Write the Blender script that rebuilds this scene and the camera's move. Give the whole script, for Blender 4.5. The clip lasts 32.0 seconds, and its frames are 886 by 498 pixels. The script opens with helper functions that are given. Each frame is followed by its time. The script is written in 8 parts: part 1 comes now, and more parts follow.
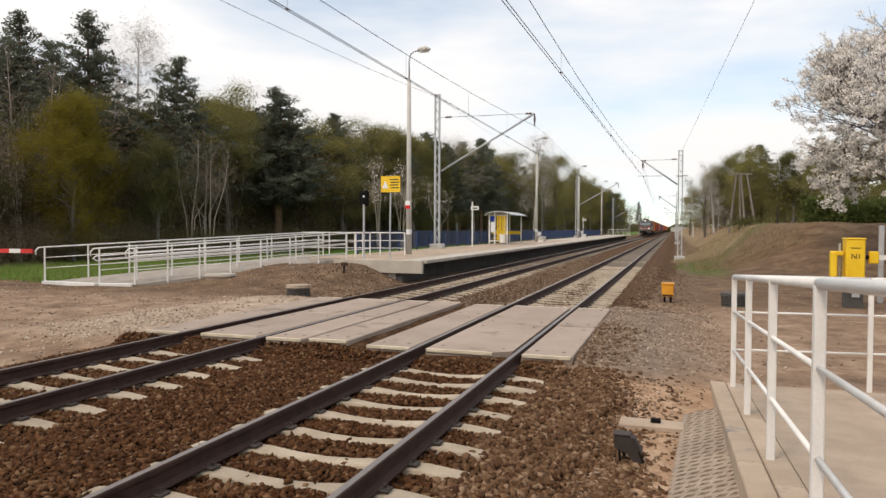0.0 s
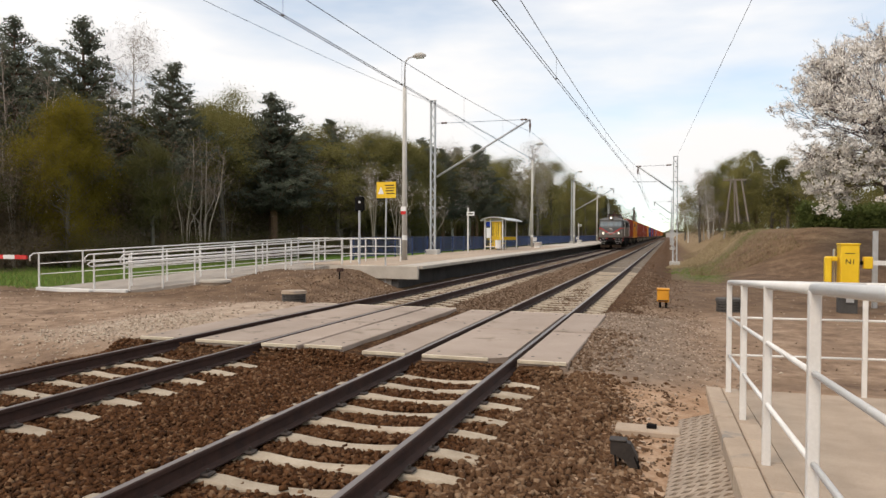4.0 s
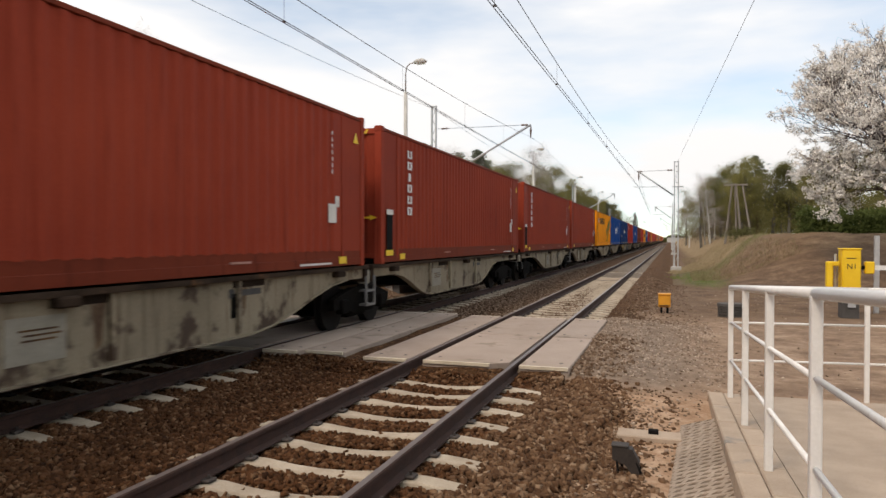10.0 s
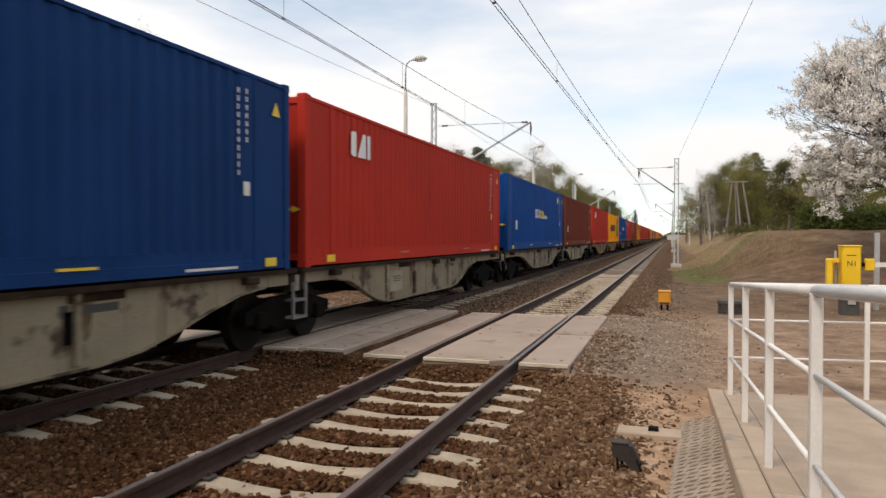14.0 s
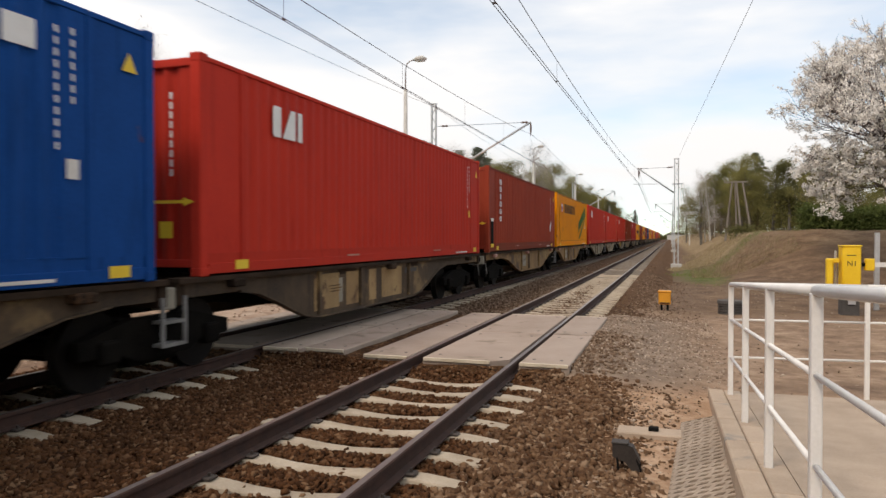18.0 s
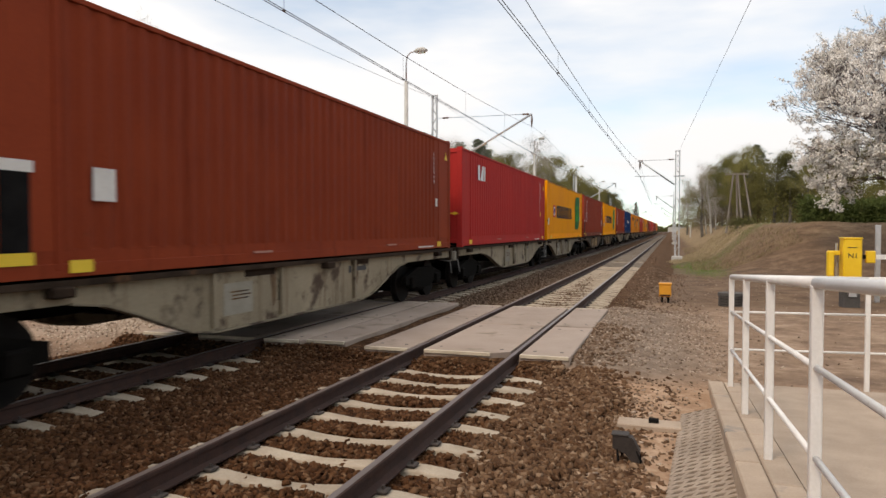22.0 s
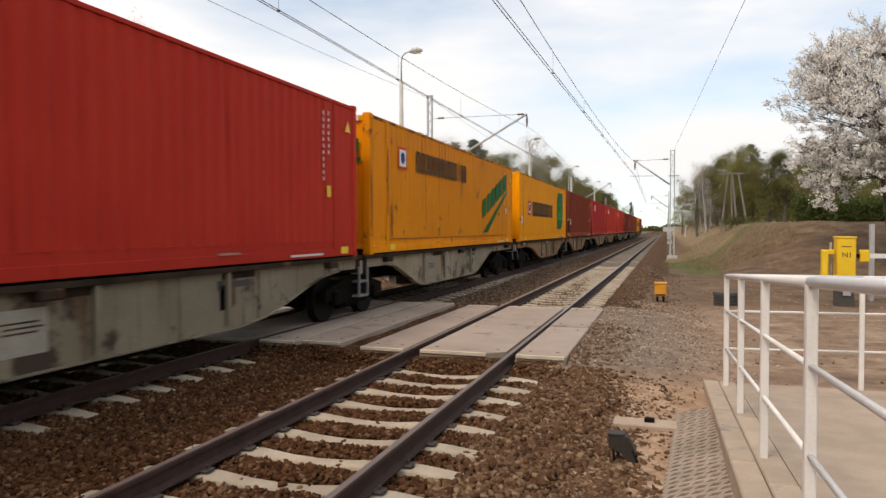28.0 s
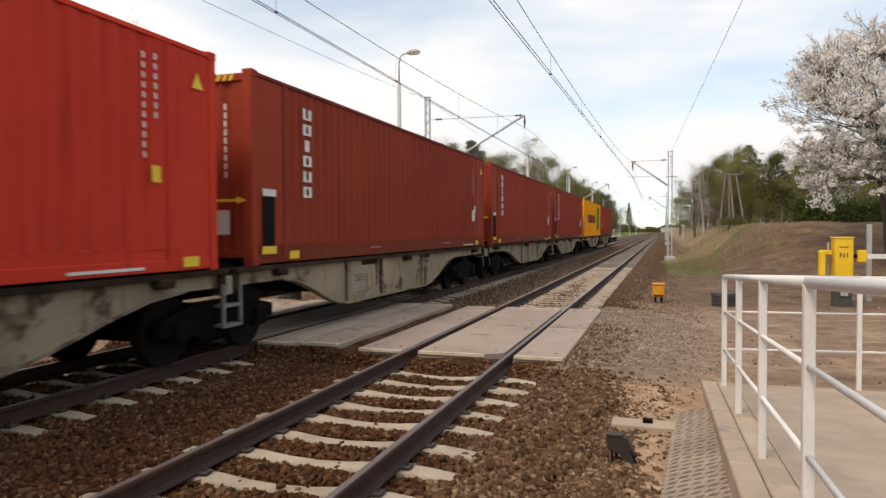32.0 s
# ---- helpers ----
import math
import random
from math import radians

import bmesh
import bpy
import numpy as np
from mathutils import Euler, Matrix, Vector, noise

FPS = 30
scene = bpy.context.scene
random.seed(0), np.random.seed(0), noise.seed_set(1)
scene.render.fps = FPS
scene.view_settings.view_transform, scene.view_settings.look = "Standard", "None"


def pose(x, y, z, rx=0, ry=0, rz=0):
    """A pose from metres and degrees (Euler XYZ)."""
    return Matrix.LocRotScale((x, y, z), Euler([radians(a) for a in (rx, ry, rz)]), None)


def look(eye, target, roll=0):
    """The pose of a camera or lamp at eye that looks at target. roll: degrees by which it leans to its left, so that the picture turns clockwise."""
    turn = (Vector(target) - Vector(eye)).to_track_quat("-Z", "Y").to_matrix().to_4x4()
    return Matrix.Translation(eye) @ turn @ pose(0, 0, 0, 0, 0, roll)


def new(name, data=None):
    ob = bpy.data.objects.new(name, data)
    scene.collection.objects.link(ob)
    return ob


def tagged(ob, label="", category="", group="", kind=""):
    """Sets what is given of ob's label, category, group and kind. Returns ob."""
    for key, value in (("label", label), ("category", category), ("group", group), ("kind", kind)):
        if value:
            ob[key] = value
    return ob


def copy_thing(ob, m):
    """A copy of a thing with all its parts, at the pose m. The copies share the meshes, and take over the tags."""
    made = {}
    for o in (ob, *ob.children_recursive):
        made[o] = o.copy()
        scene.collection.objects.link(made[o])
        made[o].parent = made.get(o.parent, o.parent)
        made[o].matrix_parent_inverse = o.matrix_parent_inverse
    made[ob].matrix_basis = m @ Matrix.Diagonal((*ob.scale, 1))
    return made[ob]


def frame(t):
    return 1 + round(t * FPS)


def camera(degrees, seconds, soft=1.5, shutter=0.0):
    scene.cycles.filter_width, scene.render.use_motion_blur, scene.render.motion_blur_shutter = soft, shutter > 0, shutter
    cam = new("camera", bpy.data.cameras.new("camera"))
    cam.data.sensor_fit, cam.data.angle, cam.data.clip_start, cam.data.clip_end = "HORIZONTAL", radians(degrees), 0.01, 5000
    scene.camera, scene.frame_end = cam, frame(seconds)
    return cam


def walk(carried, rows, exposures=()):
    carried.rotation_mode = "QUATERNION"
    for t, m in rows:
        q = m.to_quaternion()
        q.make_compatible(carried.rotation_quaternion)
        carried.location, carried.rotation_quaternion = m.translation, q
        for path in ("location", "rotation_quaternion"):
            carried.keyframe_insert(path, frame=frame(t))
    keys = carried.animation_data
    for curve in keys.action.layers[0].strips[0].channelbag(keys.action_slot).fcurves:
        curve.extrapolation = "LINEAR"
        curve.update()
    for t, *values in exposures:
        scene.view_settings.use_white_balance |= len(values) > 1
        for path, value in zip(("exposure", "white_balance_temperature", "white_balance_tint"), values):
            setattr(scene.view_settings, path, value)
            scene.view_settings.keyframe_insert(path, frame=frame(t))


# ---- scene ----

# ---------------------------------------------------------------- camera
cam = camera(64.87, 32.0, soft=1.5, shutter=0.1)
EYE = (0.0, 0.0, 1.763)


def view(yaw, pitch, roll):
    """A pose of the held camera: turned to the left by yaw, raised by pitch, leaning by roll."""
    return pose(*EYE, 0, 0, yaw) @ pose(0, 0, 0, 90 + pitch) @ pose(0, 0, 0, 0, 0, roll)


walk(cam, [(t, view(a, b, c)) for t, a, b, c in [
(0, 18.368, -1.681, 0.187), (0.5, 18.309, -1.555, 0.241), (1, 18.276, -1.734, 0.200), (1.5, 18.162, -1.587, 0.163),
(2, 18.110, -1.293, 0.250), (2.5, 18.169, -1.211, 0.232), (3, 18.149, -1.179, 0.246), (3.5, 18.011, -1.312, 0.155),
(5.5, 18.089, -0.664, 0.148), (6, 18.063, -0.914, 0.003), (6.5, 18.329, -0.495, 0.086), (7, 18.510, -0.468, 0.081),
(7.5, 18.323, -0.293, 0.191), (8, 18.111, -0.412, 0.040), (8.5, 18.305, -0.382, 0.136), (9, 18.281, -0.735, 0.143),
(9.5, 18.129, -0.799, 0.106), (10, 18.101, -0.768, 0.071), (10.5, 18.133, -0.891, 0.156), (11, 18.016, -0.959, 0.139),
(11.5, 18.130, -1.246, 0.014), (12, 18.096, -1.212, 0.083), (12.5, 17.942, -1.061, 0.056), (13, 18.026, -1.209,
-0.010), (13.5, 18.074, -1.064, 0.090), (14, 18.109, -0.988, 0.024), (14.5, 18.214, -1.155, -0.007), (16.5, 18.075,
-1.221, -0.141), (17, 17.843, -1.201, -0.144), (17.5, 18.052, -1.266, -0.180), (18, 18.112, -0.967, -0.014), (18.5,
18.012, -1.335, -0.122), (19, 18.324, -1.472, -0.145), (19.5, 18.129, -1.446, -0.088), (20, 18.073, -1.405, -0.121),
(20.5, 18.142, -1.444, -0.184), (21, 17.894, -1.627, -0.116), (21.5, 18.087, -1.760, -0.156), (22, 18.171, -1.616,
0.017), (22.5, 18.055, -1.346, -0.046), (23, 18.124, -1.326, -0.062), (23.5, 18.184, -1.414, -0.084), (24, 18.186,
-1.443, -0.192), (24.5, 18.061, -1.317, -0.131), (25, 17.944, -1.742, -0.148), (25.5, 17.874, -1.681, -0.163), (27.5,
17.842, -1.673, -0.174), (28, 17.809, -1.597, -0.145), (28.5, 17.912, -1.358, -0.115), (29, 17.993, -1.511, -0.216),
(29.5, 17.888, -1.543, -0.248), (30, 17.951, -1.483, -0.154), (30.5, 17.784, -1.398, -0.163), (31, 17.901, -1.401,
-0.130), (31.5, 17.868, -1.648, -0.212), (32, 17.648, -1.500, -0.249)
]])

# ---------------------------------------------------------------- sky, sun, exposure
SUN_HIGH, SUN_TURN = 50, -154          # degrees above the horizon; clockwise from the track's far end
scene.view_settings.exposure = -0.46
scene.view_settings.use_white_balance = True
scene.view_settings.white_balance_temperature, scene.view_settings.white_balance_tint = 7150, 14


def build_sky():
    world = bpy.data.worlds.new("sky")
    scene.world = world
    world.use_nodes = True
    nt = world.node_tree
    nt.nodes.clear()
    out = nt.nodes.new("ShaderNodeOutputWorld")
    bg = nt.nodes.new("ShaderNodeBackground")
    sky = nt.nodes.new("ShaderNodeTexSky")
    sky.sky_type, sky.sun_disc = "NISHITA", False
    sky.sun_elevation, sky.sun_rotation = radians(SUN_HIGH), radians(SUN_TURN)
    sky.air_density, sky.dust_density, sky.ozone_density = 0.7, 0.0, 3.0
    co = nt.nodes.new("ShaderNodeTexCoord")
    mp = nt.nodes.new("ShaderNodeMapping")
    mp.inputs["Scale"].default_value = (1.0, 1.0, 4.2)
    mp.inputs["Location"].default_value = (0.35, 0.1, 0.15)
    cloud = nt.nodes.new("ShaderNodeTexNoise")
    cloud.inputs["Scale"].default_value, cloud.inputs["Detail"].default_value = 1.6, 6
    cloud.inputs["Roughness"].default_value = 0.5
    ramp = nt.nodes.new("ShaderNodeValToRGB")
    ramp.color_ramp.elements[0].position, ramp.color_ramp.elements[1].position = 0.36, 0.57
    ramp.color_ramp.elements[0].color = (0.3, 0.3, 0.3, 1)
    mix = nt.nodes.new("ShaderNodeMix")
    mix.data_type = "RGBA"
    mix.inputs["B"].default_value = (13.6, 14.4, 15.1, 1)
    nt.links.new(co.outputs["Generated"], mp.inputs["Vector"])
    nt.links.new(mp.outputs["Vector"], cloud.inputs["Vector"])
    nt.links.new(cloud.outputs["Fac"], ramp.inputs["Fac"])
    nt.links.new(ramp.outputs["Color"], mix.inputs["Factor"])
    blue = nt.nodes.new("ShaderNodeVectorMath")
    blue.operation = "MULTIPLY"
    blue.inputs[1].default_value = (2.8, 3.15, 2.8)
    nt.links.new(sky.outputs["Color"], blue.inputs[0])
    nt.links.new(blue.outputs[0], mix.inputs["A"])
    # a thinly clouded sky is brighter overhead than at the horizon
    sep = nt.nodes.new("ShaderNodeSeparateXYZ")
    rise = nt.nodes.new("ShaderNodeMapRange")
    rise.inputs["To Min"].default_value, rise.inputs["To Max"].default_value = 1.12, 1.5
    dome = nt.nodes.new("ShaderNodeVectorMath")
    dome.operation = "SCALE"
    nt.links.new(co.outputs["Generated"], sep.inputs[0])
    nt.links.new(sep.outputs["Z"], rise.inputs["Value"])
    nt.links.new(mix.outputs["Result"], dome.inputs[0])
    nt.links.new(rise.outputs["Result"], dome.inputs["Scale"])
    nt.links.new(dome.outputs[0], bg.inputs["Color"])
    nt.links.new(bg.outputs["Background"], out.inputs["Surface"])
    bg.inputs["Strength"].default_value = 0.082


build_sky()
sun = new("sun", bpy.data.lights.new("sun", "SUN"))
sun.data.energy, sun.data.angle, sun.data.color = 2.6, radians(15), (1.0, 0.9, 0.78)
_a, _e = radians(SUN_TURN), radians(SUN_HIGH)
sun.matrix_world = look((60 * math.sin(_a), 60 * math.cos(_a), 60 * math.tan(_e)), (0, 0, 0))

# ---------------------------------------------------------------- materials
def node(nt, kind, **values):
    n = nt.nodes.new(kind)
    for k, v in values.items():
        n.inputs[k.replace("_", " ")].default_value = v
    return n


def rgba(c):
    return (c[0], c[1], c[2], 1.0)


def surface(name, dark, light, scale=3.0, rough=0.7, metal=0.0, bump=0.15, fine=40.0, spots=None, spot_scale=1.2,
            spot_at=0.62, vary=0.0, streaks=None, streak_at=0.6, world=False, stretch=(1, 1, 1), detail=5.0):
    """A worn painted, stone or metal surface: two tones in a broad noise, fine grain in relief, stains of a colour of their own,
    and runs down the sides."""
    m = bpy.data.materials.new(name)
    m.use_nodes = True
    nt = m.node_tree
    b = nt.nodes["Principled BSDF"]
    if world:
        co = nt.nodes.new("ShaderNodeNewGeometry").outputs["Position"]
    else:
        co = nt.nodes.new("ShaderNodeTexCoord").outputs["Object"]
    mp = nt.nodes.new("ShaderNodeMapping")
    mp.inputs["Scale"].default_value = stretch
    nt.links.new(co, mp.inputs["Vector"])
    vec = mp.outputs["Vector"]
    if not world:
        info = nt.nodes.new("ShaderNodeObjectInfo")
        add = nt.nodes.new("ShaderNodeVectorMath")
        add.operation = "MULTIPLY_ADD"
        add.inputs[1].default_value = (37.0, 51.0, 23.0)
        nt.links.new(info.outputs["Random"], add.inputs[0])
        nt.links.new(vec, add.inputs[2])
        vec = add.outputs[0]
    broad = node(nt, "ShaderNodeTexNoise", Scale=scale, Detail=detail, Roughness=0.6)
    grain = node(nt, "ShaderNodeTexNoise", Scale=fine, Detail=3.0, Roughness=0.6)
    nt.links.new(vec, broad.inputs["Vector"])
    nt.links.new(vec, grain.inputs["Vector"])
    fac = nt.nodes.new("ShaderNodeMath")
    fac.operation = "MULTIPLY_ADD"
    fac.inputs[1].default_value = 0.45
    nt.links.new(grain.outputs["Fac"], fac.inputs[0])
    nt.links.new(broad.outputs["Fac"], fac.inputs[2])
    ramp = nt.nodes.new("ShaderNodeValToRGB")
    ramp.color_ramp.elements[0].position, ramp.color_ramp.elements[1].position = 0.5, 0.95
    ramp.color_ramp.elements[0].color, ramp.color_ramp.elements[1].color = rgba(dark), rgba(light)
    nt.links.new(fac.outputs[0], ramp.inputs["Fac"])
    col = ramp.outputs["Color"]
    if streaks:
        sm = nt.nodes.new("ShaderNodeMapping")
        sm.inputs["Scale"].default_value = (4.0, 4.0, 0.22)
        nt.links.new(vec, sm.inputs["Vector"])
        sn = node(nt, "ShaderNodeTexNoise", Scale=1.6, Detail=5.0, Roughness=0.7)
        nt.links.new(sm.outputs["Vector"], sn.inputs["Vector"])
        sr = nt.nodes.new("ShaderNodeMapRange")
        sr.inputs["From Min"].default_value, sr.inputs["From Max"].default_value = streak_at, streak_at + 0.2
        nt.links.new(sn.outputs["Fac"], sr.inputs["Value"])
        mx = nt.nodes.new("ShaderNodeMix")
        mx.data_type = "RGBA"
        mx.inputs["B"].default_value = rgba(streaks)
        nt.links.new(sr.outputs["Result"], mx.inputs["Factor"])
        nt.links.new(col, mx.inputs["A"])
        col = mx.outputs["Result"]
    if spots:
        pn = node(nt, "ShaderNodeTexNoise", Scale=spot_scale, Detail=7.0, Roughness=0.65)
        nt.links.new(vec, pn.inputs["Vector"])
        pr = nt.nodes.new("ShaderNodeMapRange")
        pr.inputs["From Min"].default_value, pr.inputs["From Max"].default_value = spot_at, spot_at + 0.08
        nt.links.new(pn.outputs["Fac"], pr.inputs["Value"])
        mx = nt.nodes.new("ShaderNodeMix")
        mx.data_type = "RGBA"
        mx.inputs["B"].default_value = rgba(spots)
        nt.links.new(pr.outputs["Result"], mx.inputs["Factor"])
        nt.links.new(col, mx.inputs["A"])
        col = mx.outputs["Result"]
    if vary:
        info2 = nt.nodes.new("ShaderNodeObjectInfo")
        hs = nt.nodes.new("ShaderNodeHueSaturation")
        mr = nt.nodes.new("ShaderNodeMapRange")
        mr.inputs["To Min"].default_value, mr.inputs["To Max"].default_value = 1 - vary, 1 + vary
        nt.links.new(info2.outputs["Random"], mr.inputs["Value"])
        nt.links.new(mr.outputs["Result"], hs.inputs["Value"])
        nt.links.new(col, hs.inputs["Color"])
        col = hs.outputs["Color"]
    nt.links.new(col, b.inputs["Base Color"])
    rr = nt.nodes.new("ShaderNodeMapRange")
    rr.inputs["To Min"].default_value, rr.inputs["To Max"].default_value = max(0.05, rough - 0.12), min(1.0, rough + 0.12)
    nt.links.new(broad.outputs["Fac"], rr.inputs["Value"])
    nt.links.new(rr.outputs["Result"], b.inputs["Roughness"])
    b.inputs["Metallic"].default_value = metal
    if bump:
        bp = nt.nodes.new("ShaderNodeBump")
        bp.inputs["Strength"].default_value, bp.inputs["Distance"].default_value = bump, 0.02
        nt.links.new(grain.outputs["Fac"], bp.inputs["Height"])
        nt.links.new(bp.outputs["Normal"], b.inputs["Normal"])
    return m


def islands(name, stops, rough=0.9, value=0.25, spec=0.3, through_light=0.0):
    """Small loose pieces (stones, leaves, petals), each with a tone of its own from a short ramp."""
    m = bpy.data.materials.new(name)
    m.use_nodes = True
    nt = m.node_tree
    b = nt.nodes["Principled BSDF"]
    geo = nt.nodes.new("ShaderNodeNewGeometry")
    ramp = nt.nodes.new("ShaderNodeValToRGB")
    for e in list(ramp.color_ramp.elements)[1:]:
        ramp.color_ramp.elements.remove(e)
    ramp.color_ramp.elements[0].color = rgba(stops[0])
    for i, c in enumerate(stops[1:], 1):
        ramp.color_ramp.elements.new(i / (len(stops) - 1)).color = rgba(c)
    info = nt.nodes.new("ShaderNodeObjectInfo")
    hs = nt.nodes.new("ShaderNodeHueSaturation")
    mr = nt.nodes.new("ShaderNodeMapRange")
    mr.inputs["To Min"].default_value, mr.inputs["To Max"].default_value = 1 - value, 1 + value
    nt.links.new(geo.outputs["Random Per Island"], ramp.inputs["Fac"])
    nt.links.new(info.outputs["Random"], mr.inputs["Value"])
    nt.links.new(mr.outputs["Result"], hs.inputs["Value"])
    nt.links.new(ramp.outputs["Color"], hs.inputs["Color"])
    nt.links.new(hs.outputs["Color"], b.inputs["Base Color"])
    b.inputs["Roughness"].default_value = rough
    b.inputs["Specular IOR Level"].default_value = spec
    if through_light:
        # thin limp pieces, whose sides average out towards the sky
        lift = nt.nodes.new("ShaderNodeVectorMath")
        lift.operation = "MULTIPLY_ADD"
        lift.inputs[1].default_value, lift.inputs[2].default_value = (0.5, 0.5, 0.5), (0.0, 0.0, 0.6)
        unit = nt.nodes.new("ShaderNodeVectorMath")
        unit.operation = "NORMALIZE"
        nt.links.new(geo.outputs["Normal"], lift.inputs[0])
        nt.links.new(lift.outputs[0], unit.inputs[0])
        nt.links.new(unit.outputs[0], b.inputs["Normal"])
        tr = nt.nodes.new("ShaderNodeBsdfTranslucent")
        ms = nt.nodes.new("ShaderNodeMixShader")
        ms.inputs["Fac"].default_value = through_light
        nt.links.new(hs.outputs["Color"], tr.inputs["Color"])
        nt.links.new(b.outputs["BSDF"], ms.inputs[1])
        nt.links.new(tr.outputs["BSDF"], ms.inputs[2])
        nt.links.new(ms.outputs["Shader"], nt.nodes["Material Output"].inputs["Surface"])
    return m


def glow(name, colour, strength):
    m = bpy.data.materials.new(name)
    m.use_nodes = True
    b = m.node_tree.nodes["Principled BSDF"]
    b.inputs["Base Color"].default_value = rgba(colour)
    b.inputs["Emission Color"].default_value = rgba(colour)
    b.inputs["Emission Strength"].default_value = strength
    return m


def glass(name, tint=(0.9, 0.95, 0.95), rough=0.03):
    m = bpy.data.materials.new(name)
    m.use_nodes = True
    b = m.node_tree.nodes["Principled BSDF"]
    b.inputs["Base Color"].default_value = rgba(tint)
    b.inputs["Roughness"].default_value = rough
    b.inputs["Transmission Weight"].default_value = 1.0
    b.inputs["IOR"].default_value = 1.15
    return m


